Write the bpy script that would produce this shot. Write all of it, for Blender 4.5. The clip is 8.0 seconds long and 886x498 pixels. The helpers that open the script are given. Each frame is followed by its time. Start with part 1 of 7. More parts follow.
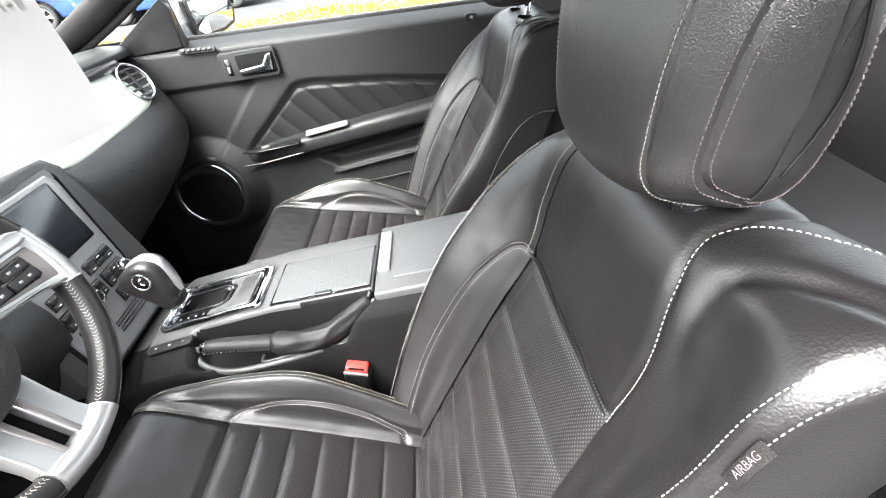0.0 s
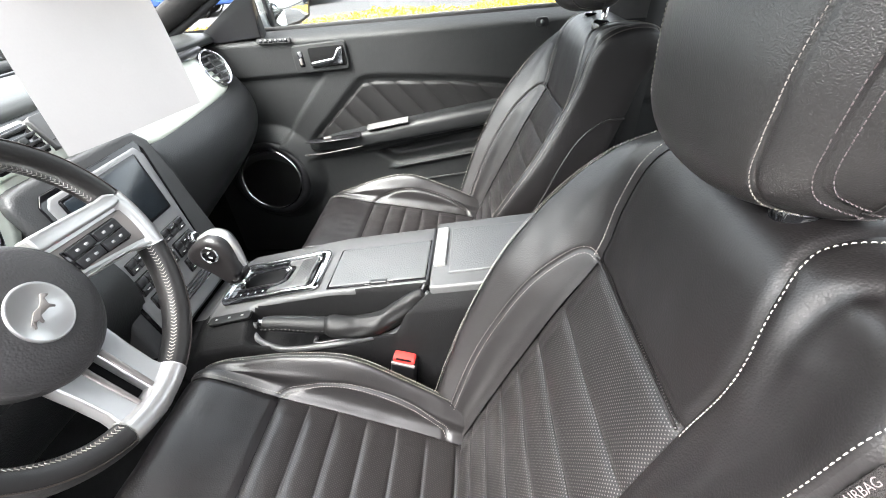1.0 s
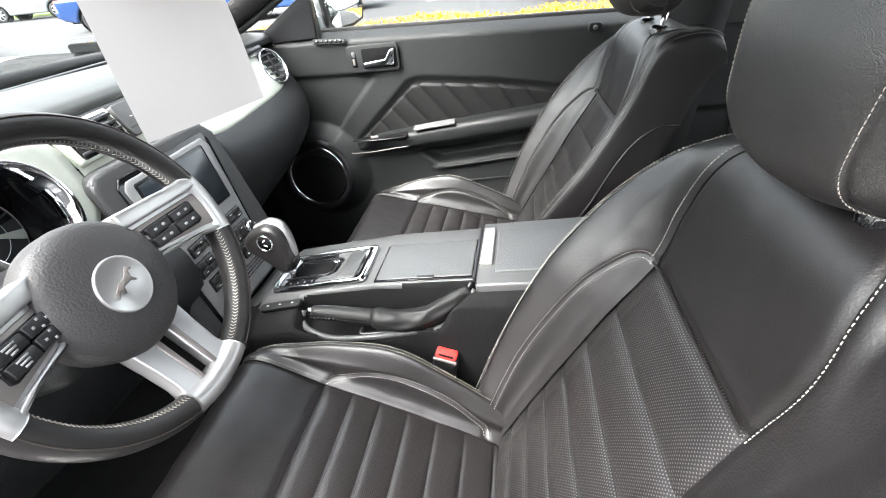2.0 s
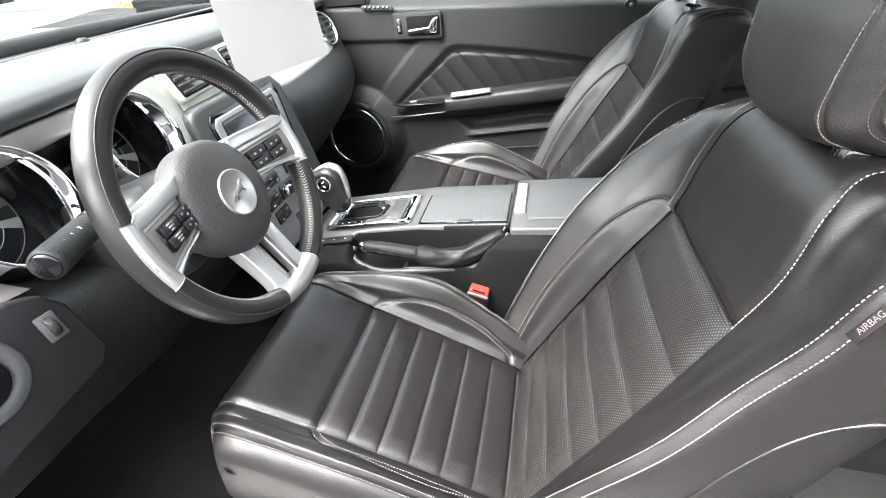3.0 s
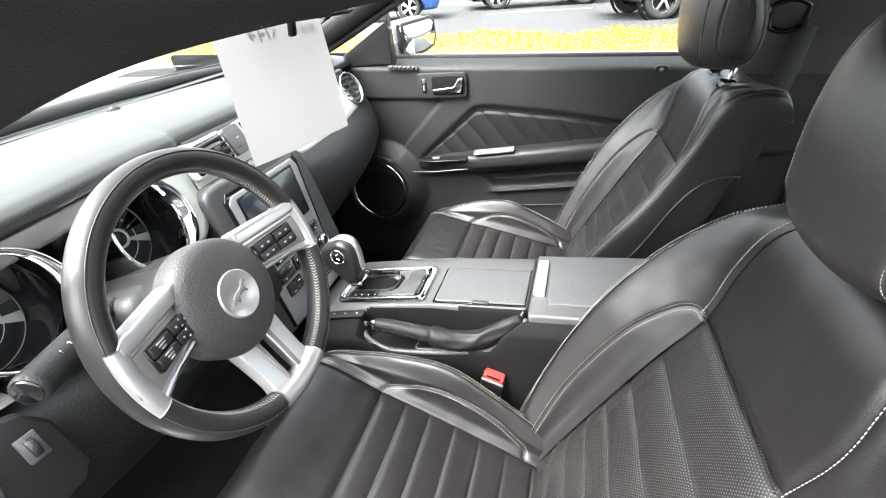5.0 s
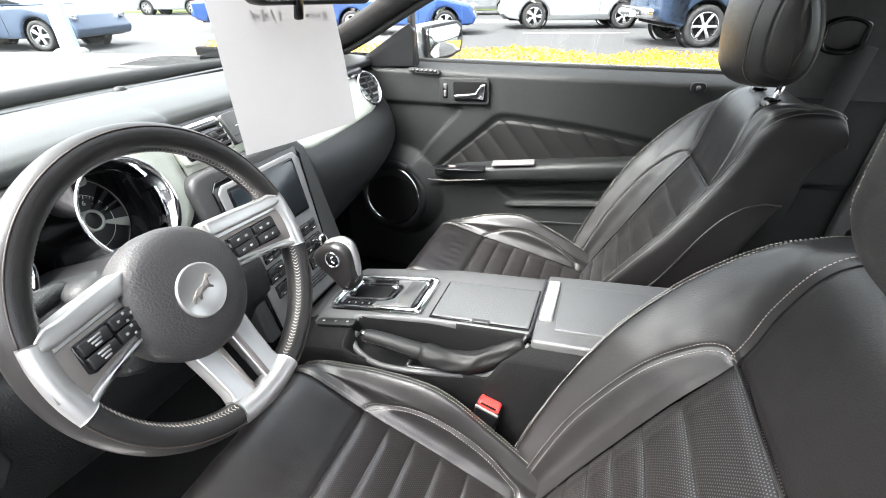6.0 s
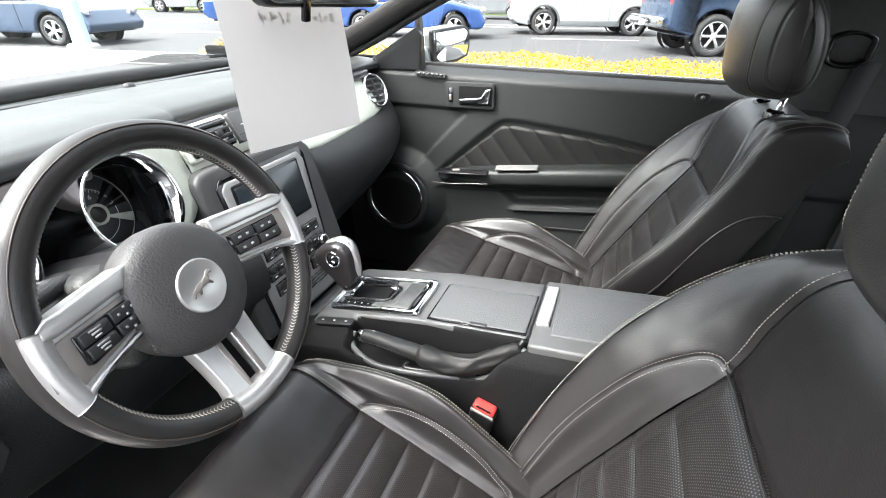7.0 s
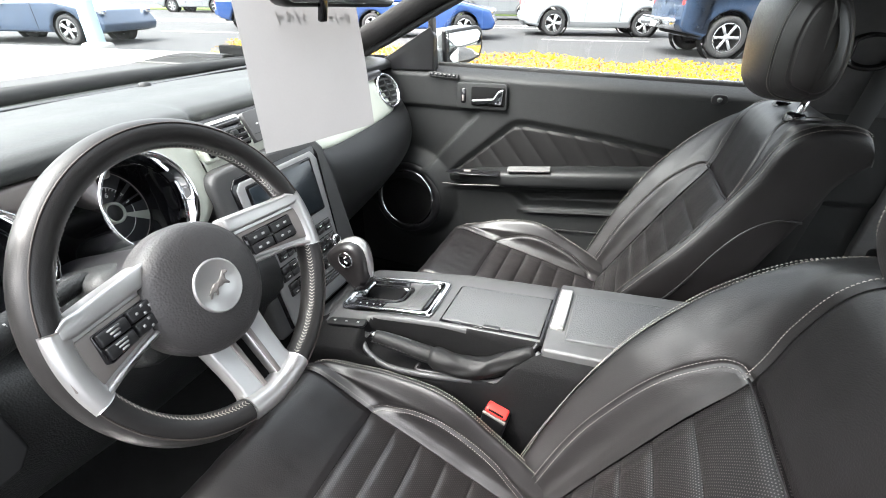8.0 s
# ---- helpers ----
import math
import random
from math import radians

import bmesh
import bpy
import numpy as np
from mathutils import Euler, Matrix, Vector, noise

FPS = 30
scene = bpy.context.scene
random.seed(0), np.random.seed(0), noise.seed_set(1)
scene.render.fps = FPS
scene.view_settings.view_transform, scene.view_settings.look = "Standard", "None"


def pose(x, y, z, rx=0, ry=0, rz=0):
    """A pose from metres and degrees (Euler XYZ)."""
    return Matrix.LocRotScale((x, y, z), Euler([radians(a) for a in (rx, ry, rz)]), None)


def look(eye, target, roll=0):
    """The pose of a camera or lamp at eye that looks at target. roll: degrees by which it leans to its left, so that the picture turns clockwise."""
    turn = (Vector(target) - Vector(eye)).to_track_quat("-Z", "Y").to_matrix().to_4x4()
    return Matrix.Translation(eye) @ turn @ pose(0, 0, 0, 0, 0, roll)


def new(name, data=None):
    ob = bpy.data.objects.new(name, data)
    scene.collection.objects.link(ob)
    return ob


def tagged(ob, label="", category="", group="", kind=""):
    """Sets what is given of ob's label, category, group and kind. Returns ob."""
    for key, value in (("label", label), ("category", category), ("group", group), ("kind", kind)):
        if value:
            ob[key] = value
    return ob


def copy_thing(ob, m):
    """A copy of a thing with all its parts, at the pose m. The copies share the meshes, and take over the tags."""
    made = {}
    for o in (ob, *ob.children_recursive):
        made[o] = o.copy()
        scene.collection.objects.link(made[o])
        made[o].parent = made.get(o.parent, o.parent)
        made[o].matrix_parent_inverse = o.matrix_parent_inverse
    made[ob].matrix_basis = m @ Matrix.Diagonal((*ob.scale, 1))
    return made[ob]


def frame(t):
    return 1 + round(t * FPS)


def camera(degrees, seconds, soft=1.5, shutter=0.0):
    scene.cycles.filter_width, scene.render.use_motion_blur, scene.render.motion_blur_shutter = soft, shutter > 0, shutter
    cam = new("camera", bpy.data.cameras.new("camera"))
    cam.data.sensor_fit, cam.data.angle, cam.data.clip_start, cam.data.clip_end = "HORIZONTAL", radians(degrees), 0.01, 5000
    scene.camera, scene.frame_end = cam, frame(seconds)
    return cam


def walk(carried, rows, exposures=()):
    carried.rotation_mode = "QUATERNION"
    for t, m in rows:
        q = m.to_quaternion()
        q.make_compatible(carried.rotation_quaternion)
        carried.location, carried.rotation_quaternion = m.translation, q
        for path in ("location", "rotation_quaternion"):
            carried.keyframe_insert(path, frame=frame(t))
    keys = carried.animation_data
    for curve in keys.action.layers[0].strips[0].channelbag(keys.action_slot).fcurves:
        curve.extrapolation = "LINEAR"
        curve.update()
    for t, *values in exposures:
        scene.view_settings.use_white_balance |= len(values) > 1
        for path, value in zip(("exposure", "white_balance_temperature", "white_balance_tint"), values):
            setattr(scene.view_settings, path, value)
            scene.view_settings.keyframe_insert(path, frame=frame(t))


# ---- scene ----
# Axes: x towards the rear of the car, y towards the passenger side, z up from the road.
cam = camera(89.5, 8.0, 1.0)
PATH = [
    (0, (-0.098, -0.662, 1.176), (-0.153, 0.958, 0.004), -7.8),
    (0.5, (-0.119, -0.666, 1.174), (-0.267, 0.957, 0.014), -6.5),
    (1, (-0.135, -0.67, 1.168), (-0.352, 0.961, 0.031), -6.0),
    (1.5, (-0.134, -0.668, 1.169), (-0.432, 0.973, 0.065), -6.3),
    (2, (-0.165, -0.687, 1.165), (-0.514, 0.941, 0.058), -5.7),
    (2.2, (-0.179, -0.723, 1.144), (-0.542, 0.893, 0.024), -5.1),
    (3.3, (-0.193, -0.836, 1.183), (-0.599, 0.727, 0.004), -3.4),
    (3.5, (-0.188, -0.84, 1.189), (-0.6, 0.727, 0.017), -3.4),
    (4, (-0.168, -0.8, 1.205), (-0.599, 0.78, 0.057), -3.7),
    (4.5, (-0.174, -0.781, 1.224), (-0.648, 0.813, 0.113), -4.3),
    (5, (-0.192, -0.729, 1.234), (-0.71, 0.882, 0.168), -3.7),
    (5.2, (-0.193, -0.698, 1.224), (-0.731, 0.909, 0.162), -3.2),
    (6.3, (-0.176, -0.664, 1.189), (-0.798, 0.95, 0.186), -0.1),
    (6.5, (-0.175, -0.664, 1.193), (-0.798, 0.948, 0.186), 0.2),
    (7, (-0.172, -0.667, 1.194), (-0.796, 0.948, 0.193), 0.6),
    (7.5, (-0.177, -0.665, 1.193), (-0.808, 0.949, 0.194), 0.7),
    (8, (-0.185, -0.666, 1.193), (-0.839, 0.939, 0.193), 0.7),
]
walk(cam, [(t, look(eye, target, roll)) for t, eye, target, roll in PATH], [(0.0, 4.14), (2.0, 3.77), (3.5, 3.94), (5.0, 3.94), (6.5, 3.70), (8.0, 3.56)])

# ---- light: a bright overcast day ----
world = bpy.data.worlds.new("sky")
scene.world = world
world.use_nodes = True
wn = world.node_tree
sky = wn.nodes.new("ShaderNodeTexSky")
sky.sky_type, sky.sun_disc = "NISHITA", False
sky.sun_elevation, sky.sun_rotation = radians(55), radians(221)
sky.air_density, sky.dust_density, sky.ozone_density = 1.0, 6.0, 1.0
soft_sky = wn.nodes.new("ShaderNodeHueSaturation")
soft_sky.inputs["Saturation"].default_value = 0.25
wn.links.new(sky.outputs["Color"], soft_sky.inputs["Color"])
wn.links.new(soft_sky.outputs["Color"], wn.nodes["Background"].inputs["Color"])
wn.nodes["Background"].inputs["Strength"].default_value = 0.15
sun = new("sun", bpy.data.lights.new("sun", "SUN"))
sun.data.energy, sun.data.angle, sun.data.color = 0.55, radians(55), (1.0, 0.97, 0.93)
sun.matrix_world = look((-3.0, -3.4, 6.4), (0, 0, 0))


# ---- materials ----
def material(name, colour, rough=0.5, metal=0.0, grain=0.0, bump=0.0, vary=0.12, patch=6.0, coat=0.0, spec=0.5, wrinkle=0.0):
    """A procedural surface: colour that varies at two scales, roughness that varies, fine cell or noise relief."""
    m = bpy.data.materials.new(name)
    m.use_nodes = True
    t = m.node_tree
    b = t.nodes["Principled BSDF"]
    b.inputs["Metallic"].default_value = metal
    b.inputs["Specular IOR Level"].default_value = spec
    b.inputs["Coat Weight"].default_value = coat
    where = t.nodes.new("ShaderNodeTexCoord")
    big, fine = t.nodes.new("ShaderNodeTexNoise"), t.nodes.new("ShaderNodeTexNoise")
    big.inputs["Scale"].default_value, fine.inputs["Scale"].default_value = patch, patch * 14
    big.inputs["Detail"].default_value, fine.inputs["Detail"].default_value = 4.0, 5.0
    for n in (big, fine):
        t.links.new(where.outputs["Object"], n.inputs["Vector"])
    mix = t.nodes.new("ShaderNodeMath")
    mix.operation = "MULTIPLY_ADD"
    mix.inputs[1].default_value = 0.45
    t.links.new(fine.outputs["Fac"], mix.inputs[0])
    half = t.nodes.new("ShaderNodeMath")
    half.operation = "MULTIPLY"
    half.inputs[1].default_value = 0.55
    t.links.new(big.outputs["Fac"], half.inputs[0])
    t.links.new(half.outputs[0], mix.inputs[2])
    ramp = t.nodes.new("ShaderNodeValToRGB")
    c = Vector(colour)
    lo, hi = c * (1 - vary), c * (1 + vary)
    ramp.color_ramp.elements[0].position, ramp.color_ramp.elements[1].position = 0.32, 0.68
    ramp.color_ramp.elements[0].color = (*lo, 1)
    ramp.color_ramp.elements[1].color = (*hi, 1)
    t.links.new(mix.outputs[0], ramp.inputs[0])
    t.links.new(ramp.outputs[0], b.inputs["Base Color"])
    r = t.nodes.new("ShaderNodeMapRange")
    r.inputs["To Min"].default_value, r.inputs["To Max"].default_value = max(rough * 0.8, 0.02), min(rough * 1.2, 1)
    t.links.new(mix.outputs[0], r.inputs[0])
    t.links.new(r.outputs[0], b.inputs["Roughness"])
    if bump:
        cells = t.nodes.new("ShaderNodeTexVoronoi")
        cells.feature = "SMOOTH_F1"
        cells.inputs["Scale"].default_value = grain
        t.links.new(where.outputs["Object"], cells.inputs["Vector"])
        relief = t.nodes.new("ShaderNodeBump")
        relief.inputs["Strength"].default_value = bump
        relief.inputs["Distance"].default_value = 0.0012
        t.links.new(cells.outputs["Distance"], relief.inputs["Height"])
        t.links.new(relief.outputs[0], b.inputs["Normal"])
        if wrinkle:
            folds = t.nodes.new("ShaderNodeTexNoise")
            folds.inputs["Scale"].default_value, folds.inputs["Detail"].default_value, folds.inputs["Distortion"].default_value = 26.0, 6.0, 1.2
            t.links.new(where.outputs["Object"], folds.inputs["Vector"])
            soft = t.nodes.new("ShaderNodeBump")
            soft.inputs["Strength"].default_value, soft.inputs["Distance"].default_value = wrinkle, 0.004
            t.links.new(folds.outputs["Fac"], soft.inputs["Height"])
            t.links.new(soft.outputs[0], relief.inputs["Normal"])
    return m


def glass(name, tint=(0.9, 0.95, 0.93)):
    """A thin pane: mostly clear, with a faint reflection."""
    m = bpy.data.materials.new(name)
    m.use_nodes = True
    t = m.node_tree
    t.nodes.remove(t.nodes["Principled BSDF"])
    clear, gloss, mix = t.nodes.new("ShaderNodeBsdfTransparent"), t.nodes.new("ShaderNodeBsdfGlossy"), t.nodes.new("ShaderNodeMixShader")
    clear.inputs["Color"].default_value = (*tint, 1)
    gloss.inputs["Roughness"].default_value = 0.01
    mix.inputs[0].default_value = 0.1
    t.links.new(clear.outputs[0], mix.inputs[1])
    t.links.new(gloss.outputs[0], mix.inputs[2])
    t.links.new(mix.outputs[0], t.nodes["Material Output"].inputs[0])
    return m


def perforated(name, colour, dot, pitch=0.0036, rough=0.42, spec=0.36):
    """Leather with a staggered grid of small light holes, laid out in metres on the UV map."""
    m = material(name, colour, rough, 0, 700, 0.15, spec=spec)
    t = m.node_tree
    b = t.nodes["Principled BSDF"]
    uv = t.nodes.new("ShaderNodeUVMap")
    uv.uv_map = "metres"
    sep = t.nodes.new("ShaderNodeSeparateXYZ")
    t.links.new(uv.outputs[0], sep.inputs[0])

    def op(kind, a, c=None):
        n = t.nodes.new("ShaderNodeMath")
        n.operation = kind
        for i, v in enumerate((a, c)):
            if v is None:
                continue
            if isinstance(v, (int, float)):
                n.inputs[i].default_value = v
            else:
                t.links.new(v, n.inputs[i])
        return n.outputs[0]

    row = op("DIVIDE", sep.outputs[1], pitch * 0.75)
    shift = op("MULTIPLY", op("MODULO", op("FLOOR", row), 2.0), 0.5)
    col = op("ADD", op("DIVIDE", sep.outputs[0], pitch), shift)
    dx = op("SUBTRACT", op("FRACT", col), 0.5)
    dy = op("MULTIPLY", op("SUBTRACT", op("FRACT", row), 0.5), 0.75)
    d2 = op("ADD", op("MULTIPLY", dx, dx), op("MULTIPLY", dy, dy))
    hole = op("LESS_THAN", d2, 0.04)
    mixc = t.nodes.new("ShaderNodeMix")
    mixc.data_type = "RGBA"
    t.links.new(hole, mixc.inputs[0])
    t.links.new(b.inputs["Base Color"].links[0].from_socket, mixc.inputs[6])
    mixc.inputs[7].default_value = (*dot, 1)
    t.links.new(mixc.outputs[2], b.inputs["Base Color"])
    return m


LEATHER = material("black_leather", (0.0062, 0.0054, 0.0056), 0.41, 0, 620, 0.20, 0.2, 5, spec=0.64, wrinkle=0.03)
LEATHER_GRAINED = material("pebbled_black_leather", (0.0170, 0.0156, 0.0152), 0.35, 0, 1050, 0.30, 0.2, 5, spec=0.80)
QUARTER_TRIM = material("charcoal_quarter_trim", (0.066, 0.066, 0.067), 0.55, 0, 520, 0.4, 0.2, 5)
DOOR_LEATHER = material("matt_door_leather", (0.0068, 0.0068, 0.0069), 0.5, 0, 520, 0.12, 0.2, 5, spec=0.30)
RIM_LEATHER = material("smooth_rim_leather", (0.013, 0.0122, 0.012), 0.40, 0, 900, 0.10, 0.25, 9, spec=0.42)
LEATHER_PERF = perforated("perforated_leather", (0.0042, 0.0038, 0.0040), (0.066, 0.062, 0.060))
SEAT_PERF = perforated("polished_perforated_leather", (0.0062, 0.0055, 0.0057), (0.040, 0.037, 0.036), rough=0.31, spec=0.72)
THREAD = material("cream_thread", (0.30, 0.28, 0.25), 0.7, vary=0.2, patch=60)
ARCH_THREAD = material("tan_thread", (0.27, 0.245, 0.235), 0.7, vary=0.2, patch=60)
HOLLOW = material("matt_black_recess", (0.004, 0.004, 0.0042), 0.8, vary=0.2, spec=0.1)
# black vinyl, darkened further for the shade on the console flank
FLANK = material("shade_dark_vinyl", (0.0052, 0.0052, 0.0055), 0.7, 0, 520, 0.4, 0.2, 5, spec=0.12)
DARK_THREAD = material("dark_tan_thread", (0.105, 0.088, 0.090), 0.7, vary=0.2, patch=60)
PLASTIC = material("black_grained_plastic", (0.0135, 0.0145, 0.0148), 0.5, 0, 520, 0.5, 0.2, 5, spec=0.34)
PLASTIC_DARK = material("dark_smooth_plastic", (0.010, 0.010, 0.011), 0.35, vary=0.2)
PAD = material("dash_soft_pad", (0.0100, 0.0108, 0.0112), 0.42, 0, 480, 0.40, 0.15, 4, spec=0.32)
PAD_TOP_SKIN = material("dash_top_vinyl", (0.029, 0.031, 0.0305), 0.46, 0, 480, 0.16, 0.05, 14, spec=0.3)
GLOSS_BLACK = material("gloss_black", (0.006, 0.006, 0.007), 0.08, vary=0.2)
GREY_PLASTIC = material("charcoal_console_plastic", (0.055, 0.056, 0.057), 0.42, 0, 700, 0.15, 0.12, 6)
LID = material("console_lid_vinyl", (0.060, 0.062, 0.064), 0.5, 0, 450, 0.45, 0.1, 6)
SILVER = material("satin_silver_paint", (0.50, 0.495, 0.49), 0.33, 0.82, vary=0.02, patch=2)
SILVER_DARK = material("pewter_paint", (0.225, 0.205, 0.195), 0.40, 0.5, vary=0.03, patch=2)
ALU = material("brushed_aluminium_trim", (0.43, 0.455, 0.40), 0.36, 0.1, vary=0.06, patch=12)
HUB_SKIN = material("hub_vinyl", (0.032, 0.0305, 0.031), 0.5, 0, 420, 0.45, 0.15, 6)
STACK_HOOD = material("charcoal_stack_vinyl", (0.045, 0.046, 0.047), 0.5, 0, 480, 0.4, 0.12, 5)
STACK_GREY = material("grey_stack_paint", (0.20, 0.202, 0.205), 0.42, 0.1, vary=0.06, patch=10)
CHROME = material("chrome", (0.82, 0.83, 0.85), 0.06, 1.0, vary=0.03)
SWITCH_BLACK = material("smooth_switch_plate", (0.007, 0.0075, 0.008), 0.5, vary=0.1, spec=0.3)
CUP_GREY = material("satin_grey_trim", (0.10, 0.10, 0.10), 0.45, 0.1, vary=0.05)
CARPET = material("black_carpet", (0.0065, 0.0068, 0.0068), 0.95, 0, 900, 1.0, 0.4, 30, spec=0.1)
HEADLINER = material("charcoal_headliner", (0.028, 0.027, 0.027), 0.9, 0, 900, 0.6, 0.2, 20, spec=0.2)
RUBBER = material("rubber", (0.012, 0.012, 0.012), 0.7, vary=0.3, patch=20)
PAPER = material("white_paper", (0.33, 0.323, 0.323), 0.8, vary=0.03, patch=20, spec=0.2)
thin, both_ways = PAPER.node_tree.nodes.new("ShaderNodeBsdfTranslucent"), PAPER.node_tree.nodes.new("ShaderNodeMixShader")
thin.inputs[0].default_value, both_ways.inputs[0].default_value = (0.27, 0.264, 0.264, 1), 0.35
PAPER.node_tree.links.new(PAPER.node_tree.nodes["Principled BSDF"].outputs[0], both_ways.inputs[1])
PAPER.node_tree.links.new(thin.outputs[0], both_ways.inputs[2])
PAPER.node_tree.links.new(both_ways.outputs[0], PAPER.node_tree.nodes["Material Output"].inputs[0])
RED = material("red_plastic", (0.62, 0.035, 0.03), 0.35, vary=0.1)
SCREEN = material("display_glass", (0.010, 0.014, 0.018), 0.22, vary=0.2)
GREY_PRINT = material("grey_print", (0.30, 0.30, 0.30), 0.5, vary=0.05)
WHITE_INK = material("white_print", (0.75, 0.75, 0.75), 0.5, vary=0.05)
MIRROR = material("mirror_glass", (0.85, 0.86, 0.86), 0.01, 1.0, vary=0.01)
BODY_WHITE = material("white_car_paint", (0.34, 0.35, 0.345), 0.25, vary=0.03, coat=0.6)
# Both tints are set to dim the overbright street seen through the panes.
GLASS = glass("window_glass", (0.74, 0.78, 0.77))
DIM_PANE = glass("street_dimming_glass", (0.68, 0.71, 0.70))


# ---- mesh helpers ----
def mesh_of(name, verts, faces, smooth=True, uvs=None):
    me = bpy.data.meshes.new(name)
    me.from_pydata([tuple(map(float, v)) for v in verts], [], [tuple(map(int, f)) for f in faces])
    me.polygons.foreach_set("use_smooth", [smooth] * len(me.polygons))
    if uvs is not None:
        layer = me.uv_layers.new(name="metres")
        loops = np.zeros(len(me.loops), dtype=np.int32)
        me.loops.foreach_get("vertex_index", loops)
        layer.data.foreach_set("uv", np.asarray(uvs, dtype=np.float32)[loops].ravel())
    me.update()
    return me


def thing(name, label, category, group="", kind="", at=(0, 0, 0)):
    ob = new(name)
    ob.location = at
    ob.empty_display_size = 0.05
    return tagged(ob, label, category, group, kind)


def part(name, me, mat, parent, label=""):
    """One mesh object under a thing or a part. me: a mesh, or a bmesh that is used up."""
    if isinstance(me, bmesh.types.BMesh):
        bm, me = me, bpy.data.meshes.new(name)
        bm.to_mesh(me)
        bm.free()
    if not me.materials:
        me.materials.append(mat)
    ob = new(name, me)
    ob.parent = parent
    if parent is not None and parent.parent is None and parent.type == "EMPTY":
        ob.matrix_parent_inverse = Matrix.Translation(parent.location).inverted()
    if label:
        ob["label"] = label
    return ob


def grid_faces(nu, nv, close_u=False, flip=False):
    f = []
    for j in range(nv - 1):
        for i in range(nu if close_u else nu - 1):
            a, b = j * nu + i, j * nu + (i + 1) % nu
            q = (a, b, b + nu, a + nu)
            f.append(q[::-1] if flip else q)
    return f


def spline(points, t):
    """Catmull-Rom through points (n, ...) at parameters t in 0..n-1."""
    p = np.asarray(points, float)
    n = len(p)
    t = np.clip(np.asarray(t, float), 0, n - 1 - 1e-9)
    i = t.astype(int)
    f = (t - i).reshape((-1,) + (1,) * (p.ndim - 1))
    ext = np.concatenate([[2 * p[0] - p[1]], p, [2 * p[-1] - p[-2]]])
    a, b, c, d = ext[i], ext[i + 1], ext[i + 2], ext[i + 3]
    return 0.5 * (2 * b + (c - a) * f + (2 * a - 5 * b + 4 * c - d) * f ** 2 + (3 * b - a - 3 * c + d) * f ** 3)


def surface_grid(ctrl, u, v):
    """Points of a lofted surface: ctrl (sections, points, 3) at parameters u (across) and v (along)."""
    rows = spline(ctrl, v)
    return spline(rows.transpose(1, 0, 2), u).transpose(1, 0, 2)


def normals_of(p):
    du = np.gradient(p, axis=1)
    dv = np.gradient(p, axis=0)
    n = np.cross(du, dv)
    return n / (np.linalg.norm(n, axis=2, keepdims=True) + 1e-12)


def tube(points, radius, sides=8, closed=False, flat=1.0):
    """A tube along points as a mesh."""
    p = np.asarray(points, float)
    n = len(p)
    tang = np.gradient(p, axis=0) if not closed else np.roll(p, -1, 0) - np.roll(p, 1, 0)
    tang /= np.linalg.norm(tang, axis=1, keepdims=True) + 1e-12
    up = np.array([0, 0, 1.0]) if abs(tang[:, 2]).max() < 0.9 else np.array([0.3, 1.0, 0.1])
    rad = np.broadcast_to(radius, (n,))
    verts = []
    for k in range(n):
        s = np.cross(tang[k], up)
        s /= np.linalg.norm(s) + 1e-12
        w = np.cross(s, tang[k])
        for a in range(sides):
            an = 2 * math.pi * a / sides
            verts.append(p[k] + rad[k] * (math.cos(an) * s + flat * math.sin(an) * w))
    faces = grid_faces(sides, n, True)
    if closed:
        faces += [((n - 1) * sides + a, (n - 1) * sides + (a + 1) % sides, (a + 1) % sides, a) for a in range(sides)]
    else:
        faces += [tuple(range(sides))[::-1], tuple((n - 1) * sides + a for a in range(sides))]
    return mesh_of("tube", verts, faces)


def slab(outline, thick, frame_m=None, bevel=0.002, segs=2):
    """A plate with the given outline (x, y), thick along z, with rounded edges."""
    bm = bmesh.new()
    vs = [bm.verts.new((x, y, 0)) for x, y in outline]
    face = bm.faces.new(vs)
    if face.normal.z < 0:
        bmesh.ops.reverse_faces(bm, faces=[face])
    top = bmesh.ops.extrude_face_region(bm, geom=[face])
    bmesh.ops.translate(bm, vec=(0, 0, -thick), verts=[e for e in top["geom"] if isinstance(e, bmesh.types.BMVert)])
    bmesh.ops.recalc_face_normals(bm, faces=bm.faces)
    if bevel:
        edges = [e for e in bm.edges if len(e.link_faces) == 2 and e.calc_face_angle(0) > 0.5]
        bmesh.ops.bevel(bm, geom=edges, offset=bevel, segments=segs, affect="EDGES", profile=0.6)
    for f in bm.faces:
        f.smooth = True
    if frame_m is not None:
        bm.transform(frame_m)
    return bm


def box(sx, sy, sz, m=None, bevel=0.003, segs=2):
    """A rounded block centred on the origin."""
    bm = bmesh.new()
    bmesh.ops.create_cube(bm, size=1.0)
    bmesh.ops.scale(bm, vec=(sx, sy, sz), verts=bm.verts)
    if bevel:
        bmesh.ops.bevel(bm, geom=list(bm.edges), offset=min(bevel, 0.45 * min(sx, sy, sz)), segments=segs, affect="EDGES", profile=0.6)
    for f in bm.faces:
        f.smooth = True
    if m is not None:
        bm.transform(m)
    return bm


def lathe(profile, sides=40, m=None):
    """A turned shape about z from (radius, z) pairs."""
    verts, n = [], len(profile)
    for r, z in profile:
        for a in range(sides):
            an = 2 * math.pi * a / sides
            verts.append((r * math.cos(an), r * math.sin(an), z))
    me = mesh_of("turned", verts, grid_faces(sides, n, True))
    if m is not None:
        me.transform(m)
    return me


